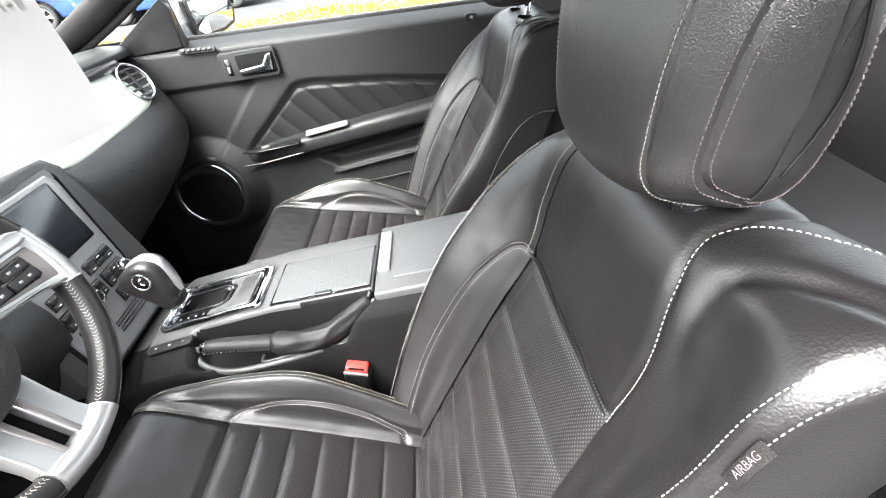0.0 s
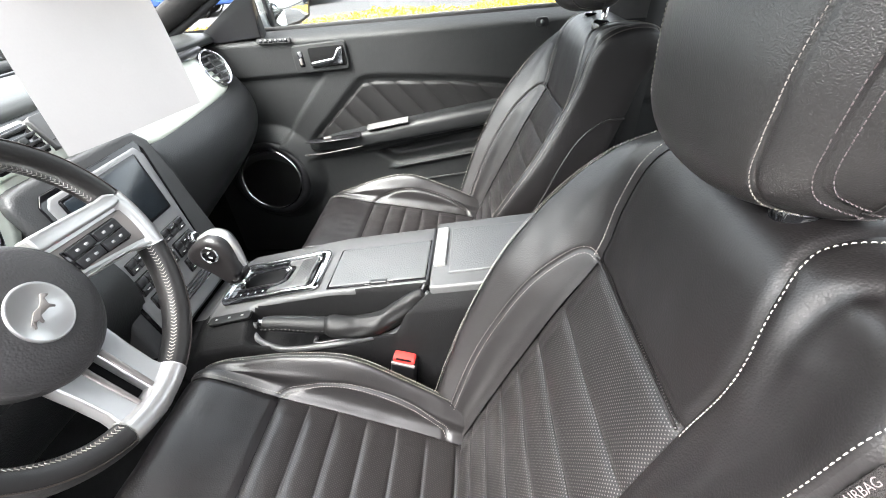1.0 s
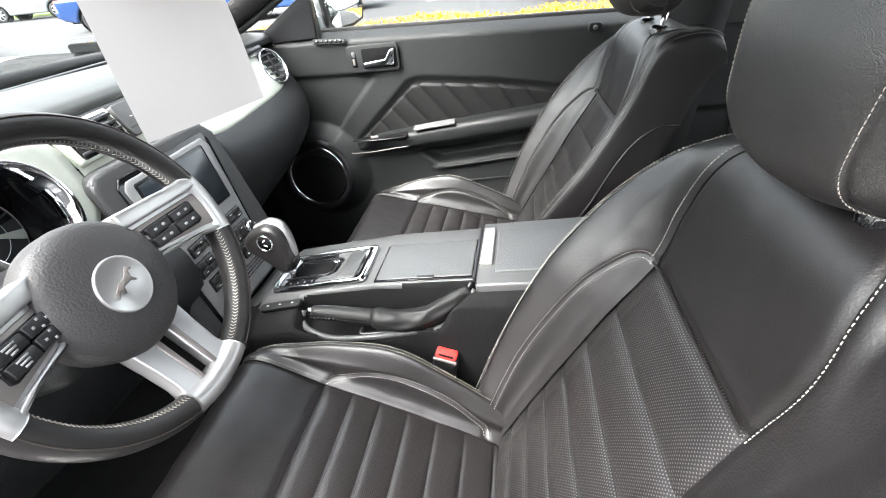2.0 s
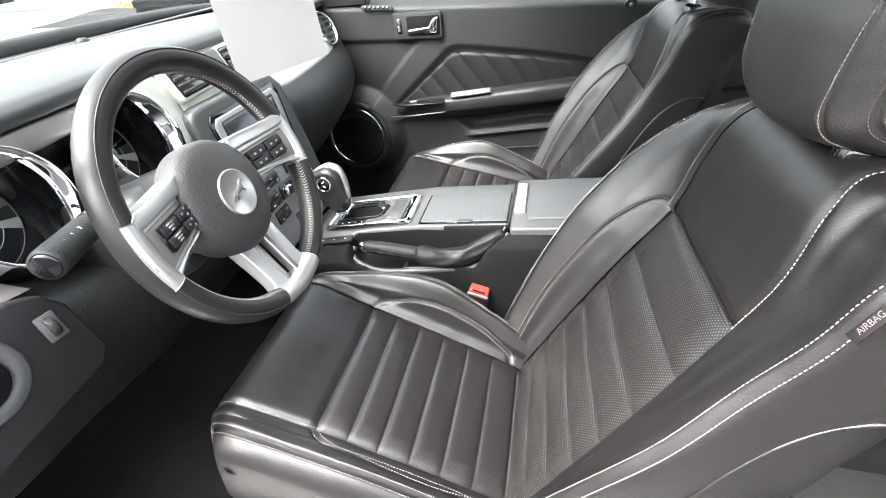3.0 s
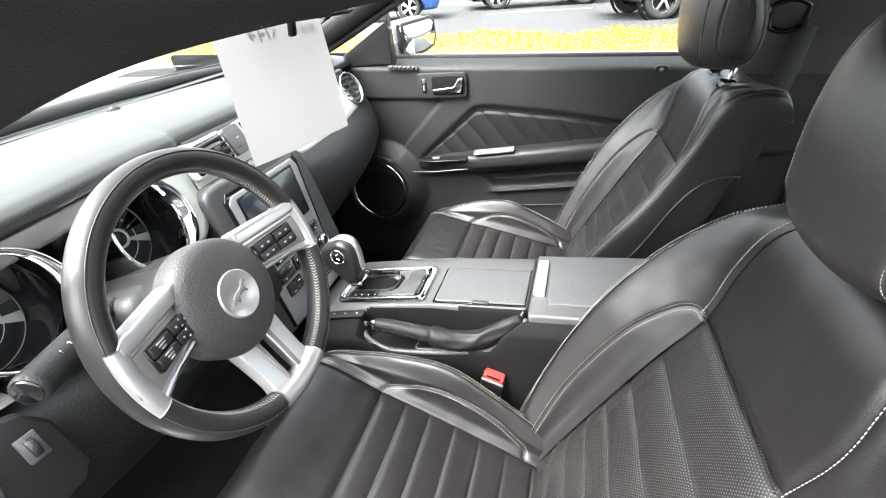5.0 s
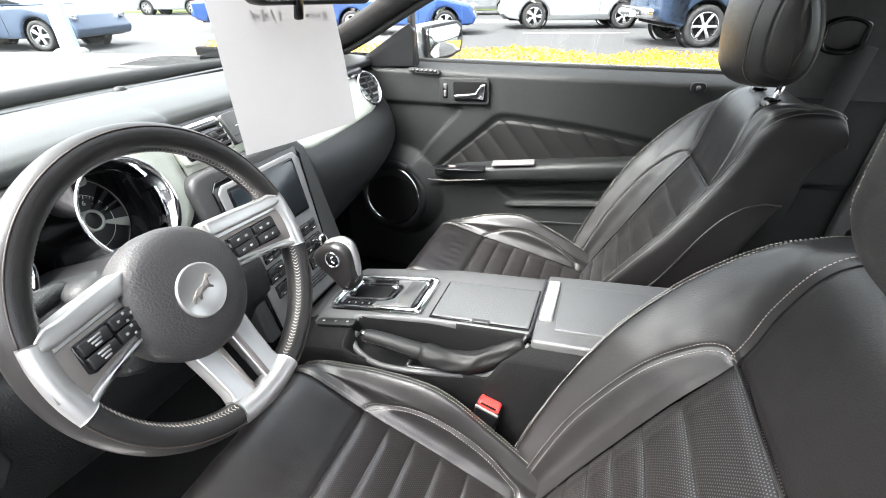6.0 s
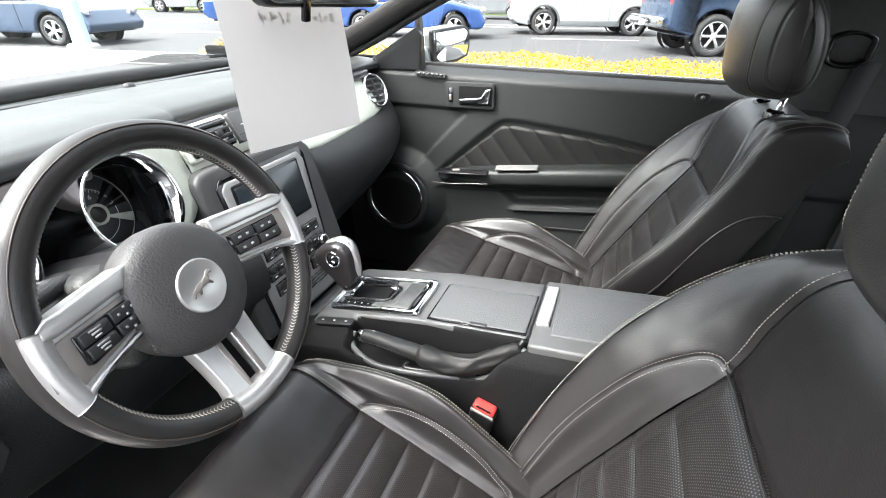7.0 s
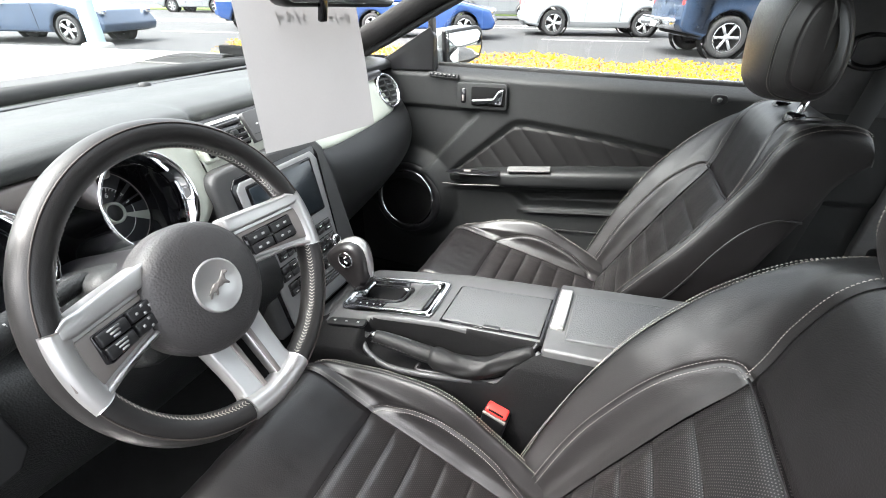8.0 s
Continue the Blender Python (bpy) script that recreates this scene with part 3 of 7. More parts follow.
# side-airbag tag sewn into the outer seam of the driver's seat
tag = thing("airbag_tag", "dark woven tag reading AIRBAG on the seat's outer seam", "label tag", at=tuple(seat_back.line([(-3.1, 6.4), (-3.1, 7.0)], 3)[0][1]))
tp, tn = seat_back.line([(-3.14, 6.25), (-3.14, 6.95)], 5)
tdir, tnor = Vector(tp[-1] - tp[0]).normalized(), Vector(-tn[2])
tm = axes(Vector(tp[2]) + tnor * 0.0015, tdir, tnor.cross(tdir))
if (tm.to_3x3() @ Vector((0, 0, 1))).dot(tnor) < 0:
    tm = tm @ pose(0, 0, 0, 180, 0, 0)
cloth = part("cloth", slab([(-0.018, -0.0065), (0.018, -0.0065), (0.018, 0.003), (-0.018, 0.003)], 0.0012, tm @ pose(0, 0, 0.001), 0.0004, 1), material("grey_woven_tag", (0.014, 0.013, 0.013), 0.8, 0, 1500, 0.5, spec=0.1), tag)
fc = bpy.data.curves.new("tag_text", "FONT")
fc.body, fc.size, fc.align_x, fc.align_y, fc.extrude = "AIRBAG", 0.0064, "CENTER", "CENTER", 0.0001
tmp = new("tag_text", fc)
me = bpy.data.meshes.new_from_object(tmp.evaluated_get(bpy.context.evaluated_depsgraph_get()))
bpy.data.objects.remove(tmp)
me.transform(tm @ pose(0, -0.0012, 0.0012))
me.materials.clear()
part("lettering", me, DARK_THREAD, cloth, "pale AIRBAG lettering")


# ---- car body shell: floor, roof, pillars, glass ----
def structure(name, me, mat, label, category):
    ob = part(name, me, mat, None)
    return tagged(ob, label, category, kind="structure")


def sheet(xs, ys, fz):
    """A height sheet z = fz(x, y)."""
    verts = [(x, y, fz(x, y)) for y in ys for x in xs]
    return mesh_of("sheet", verts, grid_faces(len(xs), len(ys)))


def profile_loft(sections, nu, nv, flip=False):
    """A surface through profiles: sections of (y, [(x, z), ...]) with as many points each."""
    ctrl = np.array([[(x, y, z) for x, z in pts] for y, pts in sections])
    u, v = np.linspace(0, ctrl.shape[1] - 1, nu), np.linspace(0, len(ctrl) - 1, nv)
    return mesh_of("loft", surface_grid(ctrl, u, v).reshape(-1, 3), grid_faces(nu, nv, flip=flip))


def thick_band(line_a, line_b, thick, n=40):
    """A curved band between two lines of points, with thickness away from the cabin's middle."""
    a, b = spline(np.array(line_a), np.linspace(0, len(line_a) - 1, n)), spline(np.array(line_b), np.linspace(0, len(line_b) - 1, n))
    rows = []
    for k in range(n):
        w = b[k] - a[k]
        out = np.array([0, (a[k] + b[k])[1], 0.25])
        out /= np.linalg.norm(out) + 1e-9
        ring = []
        for s, o in ((0.0, 0.25), (0.06, 0.02), (0.2, -0.12), (0.5, -0.2), (0.8, -0.12), (0.94, 0.02), (1.0, 0.25), (0.9, 1.0), (0.1, 1.0)):
            ring.append(a[k] + w * s + out * thick * o)
        rows.append(ring)
    k = len(rows[0])
    verts = [v for r in rows for v in r]
    return mesh_of("band", verts, grid_faces(k, n, True) + [tuple(range(k)), tuple((n - 1) * k + i for i in range(k))[::-1]])


structure("floor", sheet(np.linspace(-1.75, 1.3, 60), np.linspace(-0.74, 0.76, 40), lambda x, y: 0.20 + 0.13 * math.exp(-(y / 0.16) ** 4) + (0.55 * max(0, -1.2 - x)) + 0.006 * noise.noise((x * 9, y * 9, 0))), CARPET, "black carpeted car floor with a centre tunnel", "floor")
structure("wall_firewall", profile_loft([(y, [(-1.45, 0.2), (-1.5, 0.5), (-1.42, 0.75), (-1.30, 0.97)]) for y in (-0.74, -0.2, 0.2, 0.76)], 12, 12), CARPET, "dark carpeted bulkhead ahead of the footwells", "bulkhead")

# roof lining, one shell from the windscreen header to the rear window
structure("ceiling", mesh_of("roof", [(x, y * (1 - 0.0 * x), 1.335 + 0.03 * (1 - (y / 0.6) ** 2) - 0.10 * max(0, x - 0.5) ** 2 - 0.05 * max(0, -0.1 - x) - 0.05 * (abs(y) / 0.6) ** 6) for y in np.linspace(-0.60, 0.60, 25) for x in np.linspace(-0.42, 0.72, 30)], grid_faces(30, 25)), HEADLINER, "charcoal cloth roof lining", "ceiling")

for name, s in (("pillar_passenger", 1), ("pillar_driver", -1)):
    if s > 0:
        low = [(-1.16, 0.70, 0.965), (-0.964, 0.675, 1.048), (-0.70, 0.64, 1.175), (-0.42, 0.585, 1.285), (0.1, 0.57, 1.305), (0.7, 0.57, 1.27)]
        high = [(-1.20, 0.665, 1.0), (-0.955, 0.635, 1.115), (-0.70, 0.60, 1.235), (-0.42, 0.55, 1.325), (0.1, 0.50, 1.35), (0.7, 0.50, 1.33)]
    else:
        low = [(-1.18, -0.69, 0.965), (-0.90, -0.61, 0.985), (-0.75, -0.571, 1.045), (-0.60, -0.556, 1.128), (-0.45, -0.541, 1.187), (-0.30, -0.526, 1.217), (-0.10, -0.51, 1.24), (0.20, -0.50, 1.26), (0.70, -0.50, 1.25)]
        high = [(-1.16, -0.73, 0.985), (-0.90, -0.66, 1.03), (-0.75, -0.63, 1.09), (-0.60, -0.615, 1.17), (-0.45, -0.605, 1.232), (-0.30, -0.60, 1.268), (-0.10, -0.60, 1.29), (0.20, -0.59, 1.30), (0.70, -0.57, 1.27)]
    pillar = structure(name, thick_band(low, high, 0.05, 60), HEADLINER, "charcoal trimmed windscreen pillar and roof rail", "pillar")
    part("weatherstrip", tube([(x, y + s * 0.02, z - 0.006) for x, y, z in spline(np.array(low if s > 0 else high), np.linspace(0, len(low) - 1, 60))], 0.011, 8), RUBBER, pillar, "black rubber door seal")

structure("roof_skin", mesh_of("skin", [(x, y, 1.385 + 0.03 * (1 - (y / 0.6) ** 2) - 0.10 * max(0, x - 0.5) ** 2 - 0.05 * max(0, -0.1 - x) - 0.05 * (abs(y) / 0.62) ** 6) for y in np.linspace(-0.63, 0.63, 25) for x in np.linspace(-0.45, 0.74, 30)], grid_faces(30, 25)), BODY_WHITE, "white painted car roof", "car roof")
pane = structure("window_windscreen", mesh_of("pane", [(x, y, z) for x, z, w in ((-1.30, 0.985, 0.68), (-1.1, 1.08, 0.66), (-0.85, 1.19, 0.62), (-0.6, 1.28, 0.58), (-0.42, 1.335, 0.55)) for y in np.linspace(-w, w, 9)], grid_faces(9, 5)), GLASS, "clear raked windscreen", "windscreen")
pane.visible_shadow = False
header = structure("trim_header", box(0.07, 1.1, 0.035, pose(-0.43, 0, 1.325, 0, 25, 0), 0.012, 3), HEADLINER, "charcoal windscreen header trim", "trim")

for name, y in (("wall_kick_passenger", 0.755), ("wall_kick_driver", -0.765)):
    structure(name, box(0.75 if y > 0 else 0.62, 0.03, 0.85, pose(-1.33, y, 0.58), 0.008), CARPET, "dark carpeted kick panel beside the footwell", "kick panel")

# ---- dashboard ----
dash = thing("dashboard", "black soft-touch dashboard with aluminium trim and two round gauges", "dashboard", at=(-1.0, 0, 0.6))


def edge_of(y):
    """The rear edge of the top pad: x, z."""
    if y < -0.125:
        return -0.810 - 0.15 * max(0, y + 0.42) - 0.02 * max(0, -0.55 - y), 1.026 - 0.010 * ((y + 0.40) / 0.3) ** 2
    return -0.868 - 0.11 * max(0, y - 0.02) ** 1.2, 1.017 - 0.012 * (y / 0.6) ** 2


tops = []
for y in (-0.73, -0.66, -0.58, -0.48, -0.38, -0.28, -0.19, -0.145, -0.12, -0.08, 0.05, 0.2, 0.35, 0.5, 0.62, 0.72):
    xe, ze = edge_of(y)
    cow = 0.965 + 0.02 * (1 - (y / 0.7) ** 2)
    tops.append((y, [(-1.34 + 0.05 * (y / 0.7) ** 2, cow), (-1.18, cow + 0.02), (-1.05, 0.4 * cow + 0.6 * ze + 0.008), (xe - 0.09, ze + 0.004), (xe - 0.025, ze + 0.001), (xe - 0.004, ze - 0.007), (xe + 0.001, ze - 0.018), (xe - 0.006, ze - 0.028), (xe - 0.06, ze - 0.034)]))
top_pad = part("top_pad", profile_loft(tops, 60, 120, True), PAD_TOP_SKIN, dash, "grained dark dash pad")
part("defroster_slot", box(0.05, 1.15, 0.006, pose(-1.235, 0, 0.997, 0, -6, 0), 0.002), PLASTIC_DARK, top_pad)
part("sunload_sensor", lathe([(0.0, 0.009), (0.008, 0.008), (0.013, 0.004), (0.014, -0.004)], 20, Matrix.Translation((-1.19, 0.04, 1.004))), PLASTIC, top_pad)
part("cowl_lip", tube([(-1.315 + 0.06 * (y / 0.7) ** 2, y, 0.985 + 0.022 * (1 - (y / 0.7) ** 2)) for y in np.linspace(-0.7, 0.7, 24)], 0.016, 8), RUBBER, top_pad, "black windscreen base seal")

# trim strip under the driver's brow
strip = [(y, [(edge_of(y)[0] - 0.012, edge_of(y)[1] - 0.030), (edge_of(y)[0] - 0.004, edge_of(y)[1] - 0.034), (edge_of(y)[0] - 0.006, edge_of(y)[1] - 0.060), (edge_of(y)[0] - 0.04, edge_of(y)[1] - 0.064)]) for y in np.linspace(-0.70, -0.30, 8)]
part("brow_trim", profile_loft(strip, 12, 30, True), SILVER_DARK, dash, "satin pewter trim strip")

# instrument binnacle: black recess with two deep gauges
part("binnacle", profile_loft([(y, [(-0.845, 1.0), (-0.885, 0.965), (-0.895, 0.90), (-0.865, 0.83), (-0.80, 0.80), (-0.76, 0.74)]) for y in (-0.66, -0.5, -0.3, -0.2, -0.165)], 20, 12, True), PLASTIC_DARK, dash, "black binnacle recess")
FACE = material("gauge_face", (0.03, 0.032, 0.035), 0.3, 0.5, vary=0.2, patch=30)


def gauge(y, name):
    m = axes((-0.788, y, 0.928), (-0.12, 1, 0), (-0.30, 0, 0.954))
    if m.col[2][0] < 0:
        m = m @ pose(0, 0, 0, 0, 180, 0)
    # the tunnel leans: its face lies further outboard than its ring
    lean = 0.27 if m.col[0][1] > 0 else -0.27
    m = m @ Matrix.Diagonal((0.735, 0.735, 1, 1)) @ Matrix(((1, 0, lean, 0), (0, 1, 0, 0), (0, 0, 1, 0), (0, 0, 0, 1)))
    g = part(name, lathe([(0.100, -0.09), (0.1005, 0.000), (0.100, 0.003), (0.097, 0.004), (0.091, -0.003), (0.085, -0.016), (0.0835, -0.024)], 72, m), CHROME, dash, "round chrome-ringed gauge")
    part("tunnel", lathe([(0.0838, -0.020), (0.0850, -0.060), (0.0875, -0.080)], 48, m), GLOSS_BLACK, g, "deep black gauge tunnel")
    part("face", lathe([(0.088, -0.0795), (0.05, -0.080), (0.03, -0.080), (0.0, -0.080)], 48, m), FACE, g, "black gauge face")
    part("outer_line", lathe([(0.0845, -0.0793), (0.0855, -0.0785), (0.0865, -0.0793)], 64, m), SILVER_DARK, g, "thin bright face rim")
    part("scale_line", lathe([(0.0545, -0.0794), (0.0550, -0.0788), (0.0557, -0.0794)], 64, m), WHITE_INK, g)
    part("hub", lathe([(0.0, -0.066), (0.0155, -0.066), (0.0165, -0.068), (0.0165, -0.079)], 32, m), PLASTIC_DARK, g)
    part("hub_ring", lathe([(0.016, -0.068), (0.0175, -0.064), (0.0215, -0.0655), (0.0215, -0.079)], 32, m), ALU, g, "pale hub ring")
    for k in range(33):
        a = radians(224 - 216 * k / 32)
        r0, r1 = (0.047, 0.0535) if k % 4 == 0 else (0.050, 0.0535)
        part("tick", box(r1 - r0, 0.0012 if k % 4 == 0 else 0.0007, 0.0006, m @ pose(0, 0, -0.079, 0, 0, math.degrees(a)) @ pose((r0 + r1) / 2, 0, 0), 0), WHITE_INK, g)
    # pale and black wedges paint the ray-shaped highlights of the dial
    part("sheen_wedge", slab([(0.024, -0.0015), (0.083, -0.012), (0.0845, 0.0), (0.083, 0.009), (0.024, 0.0015)], 0.0012, m @ pose(0, 0, -0.077, 0, 0, -23), 0.0004, 1), ALU, g, "bright wedge painted as sheen on the gauge face")
    for a, w in ((4, 0.006), (18, 0.010), (36, 0.007)):
        part("sheen_wedge", slab([(0.026, -0.001), (0.080, -w), (0.081, w), (0.026, 0.001)], 0.0012, m @ pose(0, 0, -0.078, 0, 0, a), 0.0004, 1), GLOSS_BLACK, g, "dark wedge between painted rays of sheen")
    # wider silver wedges paint more sheen on this dial
    if name == "speedometer":
        for a, w in ((48, 0.020), (10, 0.014)):
            part("sheen_wedge", slab([(0.024, -0.0015), (0.080, -w), (0.0835, 0.0), (0.080, w), (0.024, 0.0015)], 0.0012, m @ pose(0, 0, -0.0765, 0, 0, a), 0.0004, 1), SILVER, g, "silver wedge painted as sheen on the gauge face")
    part("needle", slab([(-0.01, -0.002), (0.048, -0.0006), (0.048, 0.0006), (-0.01, 0.002)], 0.002, m @ pose(0, 0, -0.070, 0, 0, 222), 0.0004, 1), WHITE_INK, g)
    for k, d in enumerate("1234567" if name == "tachometer" else ("20", "60", "100", "140")):
        a = radians(224 - 216 * ((k + 1) / 8 if name == "tachometer" else (k * 2 + 1) / 8))
        fc = bpy.data.curves.new("digits", "FONT")
        fc.body, fc.size, fc.align_x, fc.align_y, fc.extrude = d, 0.0135, "CENTER", "CENTER", 0.0003
        tmp = new("digits", fc)
        dg = bpy.context.evaluated_depsgraph_get()
        me = bpy.data.meshes.new_from_object(tmp.evaluated_get(dg))
        bpy.data.objects.remove(tmp)
        me.transform(m @ pose(0.0385 * math.cos(a), 0.0385 * math.sin(a), -0.079, 0, 0, 0.6 * (math.degrees(a) - 90)))
        me.materials.clear()
        part("digit", me, WHITE_INK, g)
    return g, m


_, rg = gauge(-0.282, "tachometer")
verts = []
for a in np.linspace(84, -72, 80):
    ca, sa = math.cos(radians(a)), math.sin(radians(a))
    ro = min(0.152 / ca if ca > 0.05 else 9, 0.110 / sa if sa > 0.05 else 9, 0.165)
    if a < -10:
        ro = min(ro, 0.155 - 0.052 * (-10 - a) / 62)
    ro = max(0.1015, ro)
    for r, h in ((0.0995, -0.02), (0.1000, -0.002), (0.1000 + 0.12 * (ro - 0.1), -0.0025), (0.5 * (0.1 + ro), -0.002), (ro, -0.003), (ro + 0.002, -0.02)):
        verts.append(tuple(rg @ Vector((r * ca, r * sa, h))))
part("gauge_surround", mesh_of("surround", verts, grid_faces(6, 80)), ALU, dash, "pale satin aluminium gauge surround")
gauge(-0.487, "speedometer")
part("cluster_lower_rail", tube([(-0.80, y, 0.822) for y in np.linspace(-0.6, -0.18, 12)], 0.012, 8, flat=0.5), GLOSS_BLACK, dash)

# aluminium panel with the centre vents, from the gauge to the passenger side
alu = [
    (-0.166, [(-0.858, 0.996), (-0.844, 0.992), (-0.820, 0.958), (-0.806, 0.912), (-0.82, 0.902)]),
    (-0.10, [(-0.864, 0.992), (-0.850, 0.988), (-0.826, 0.962), (-0.812, 0.926), (-0.826, 0.918)]),
    (-0.03, [(-0.870, 0.991), (-0.855, 0.987), (-0.832, 0.962), (-0.818, 0.930), (-0.832, 0.920)]),
    (0.08, [(-0.878, 0.992), (-0.864, 0.987), (-0.840, 0.955), (-0.822, 0.918), (-0.836, 0.908)]),
    (0.16, [(-0.886, 0.989), (-0.873, 0.984), (-0.845, 0.935), (-0.814, 0.881), (-0.828, 0.872)]),
    (0.36, [(-0.905, 0.984), (-0.893, 0.978), (-0.862, 0.928), (-0.83, 0.876), (-0.843, 0.868)]),
    (0.56, [(-0.93, 0.978), (-0.92, 0.972), (-0.888, 0.922), (-0.862, 0.874), (-0.875, 0.866)]),
    (0.635, [(-0.94, 0.974), (-0.93, 0.966), (-0.905, 0.922), (-0.885, 0.882), (-0.895, 0.874)]),
]
alu_panel = part("aluminium_panel", profile_loft(alu, 30, 90, True), ALU, dash, "pale satin aluminium trim panel")


def louvre_vent(m, w, h, slats, parent, r=0.007):
    v = part("air_vent", slab(rounded(w, h, r), 0.02, m @ pose(0, 0, 0.004), 0.0015, 1), ALU, parent, "pale-framed louvred air vent")
    part("vent_opening", slab(rounded(w - 0.010, h - 0.010, r * 0.7), 0.012, m @ pose(0, 0, 0.0052), 0.001, 1), GLOSS_BLACK, v, "black vent opening")
    for k in range(slats):
        yy = (k + 0.5) / slats * (h - 0.012) - (h - 0.012) / 2
        part("slat", box(w - 0.012, 0.0060, 0.0022, m @ pose(0, yy, 0.0075, 30, 0, 0), 0.0008, 1), GREY_PLASTIC, v, "charcoal louvre")
    part("vent_tab", box(0.014, 0.010, 0.008, m @ pose(w * 0.15, 0, 0.011), 0.002), PLASTIC, v)
    return v


def vent_frame(y):
    m = axes((-0.818 - 0.085 * (y + 0.16), y, 0.971), (-0.085, 1, 0), (-0.45, 0, 0.9))
    return m @ pose(0, 0, 0, 0, 180, 0) if m.col[2][0] < 0 else m


for y, w in ((-0.1075, 0.112), (0.0575, 0.112)):
    louvre_vent(vent_frame(y), w, 0.060, 4, dash)
m = vent_frame(-0.025)
hz = part("vent_panel", slab(rounded(0.046, 0.056, 0.006), 0.014, m @ pose(0, 0, 0.008), 0.0015, 2), GREY_PLASTIC, dash, "charcoal panel between the vents")
part("panel_seam", box(0.040, 0.0012, 0.0008, m @ pose(0, -0.014, 0.0083), 0), PLASTIC_DARK, hz)
part("panel_mark", box(0.007, 0.0012, 0.0005, m @ pose(0, 0.002, 0.0084), 0), WHITE_INK, hz)
# dark strip laid under the pad's edge in place of its shade
part("pad_shadow_gap", profile_loft([(y, [(edge_of(y)[0] - 0.006, edge_of(y)[1] - 0.022), (edge_of(y)[0] + 0.007, edge_of(y)[1] - 0.021), (edge_of(y)[0] + 0.015, edge_of(y)[1] - 0.030), (edge_of(y)[0] + 0.013, edge_of(y)[1] - 0.042)]) for y in np.linspace(-0.12, 0.60, 14)], 8, 40), PLASTIC_DARK, dash, "dark strip for the shade under the dash pad")

# round vent at the passenger end
m = axes((-0.884, 0.585, 0.928), (0.10, 1, 0), (-0.42, 0, 0.9))
if m.col[2][0] < 0:
    m = m @ pose(0, 0, 0, 0, 180, 0)
rv = part("round_vent", lathe([(0.051, -0.02), (0.0515, 0.004), (0.049, 0.008), (0.046, 0.006), (0.045, -0.010)], 48, m), CHROME, dash, "round chrome-ringed air vent")
part("vent_opening", lathe([(0.0455, -0.006), (0.0, -0.008)], 40, m), RUBBER, rv)
for k in range(5):
    yy = -0.034 + k * 0.017
    part("slat", box(2 * math.sqrt(max(0.0445 ** 2 - yy ** 2, 0)), 0.006, 0.003, m @ pose(0, yy, 0.0, 25, 0, 0), 0.001, 1), GREY_PLASTIC, rv)
part("vent_tab", box(0.006, 0.06, 0.004, m @ pose(0, 0, 0.003), 0.001), PLASTIC, rv)

# padded passenger side below the aluminium, and the glove box
pad = [
    (0.115, [(-0.83, 0.90), (-0.795, 0.885), (-0.775, 0.84), (-0.765, 0.76), (-0.78, 0.66), (-0.86, 0.60), (-1.05, 0.55)]),
    (0.16, [(-0.845, 0.884), (-0.805, 0.872), (-0.780, 0.83), (-0.772, 0.76), (-0.80, 0.67), (-0.88, 0.61), (-1.05, 0.56)]),
    (0.36, [(-0.86, 0.879), (-0.822, 0.868), (-0.785, 0.82), (-0.775, 0.755), (-0.815, 0.69), (-0.90, 0.65), (-1.08, 0.62)]),
    (0.56, [(-0.89, 0.877), (-0.855, 0.867), (-0.815, 0.82), (-0.81, 0.76), (-0.85, 0.705), (-0.93, 0.67), (-1.10, 0.64)]),
    (0.655, [(-0.91, 0.90), (-0.875, 0.885), (-0.845, 0.835), (-0.845, 0.78), (-0.885, 0.725), (-0.95, 0.69), (-1.12, 0.66)]),
    (0.70, [(-0.96, 0.93), (-0.93, 0.91), (-0.905, 0.855), (-0.905, 0.80), (-0.935, 0.745), (-0.99, 0.71), (-1.14, 0.68)]),
]
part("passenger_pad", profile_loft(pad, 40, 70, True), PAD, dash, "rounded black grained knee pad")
part("end_cap", slab([(-1.3, 0.62), (-0.97, 0.70), (-0.905, 0.80), (-0.905, 0.88), (-0.94, 0.985), (-1.3, 0.99)], 0.02, axes((0, 0.715, 0), (1, 0, 0), (0, 0, 1)), 0.006), PAD, dash)
part("footwell_panel", profile_loft([(y, [(-0.96, 0.62), (-1.06, 0.58), (-1.12, 0.45), (-1.15, 0.30)]) for y in (0.13, 0.25, 0.38, 0.50)], 14, 10, True), PLASTIC_DARK, dash)

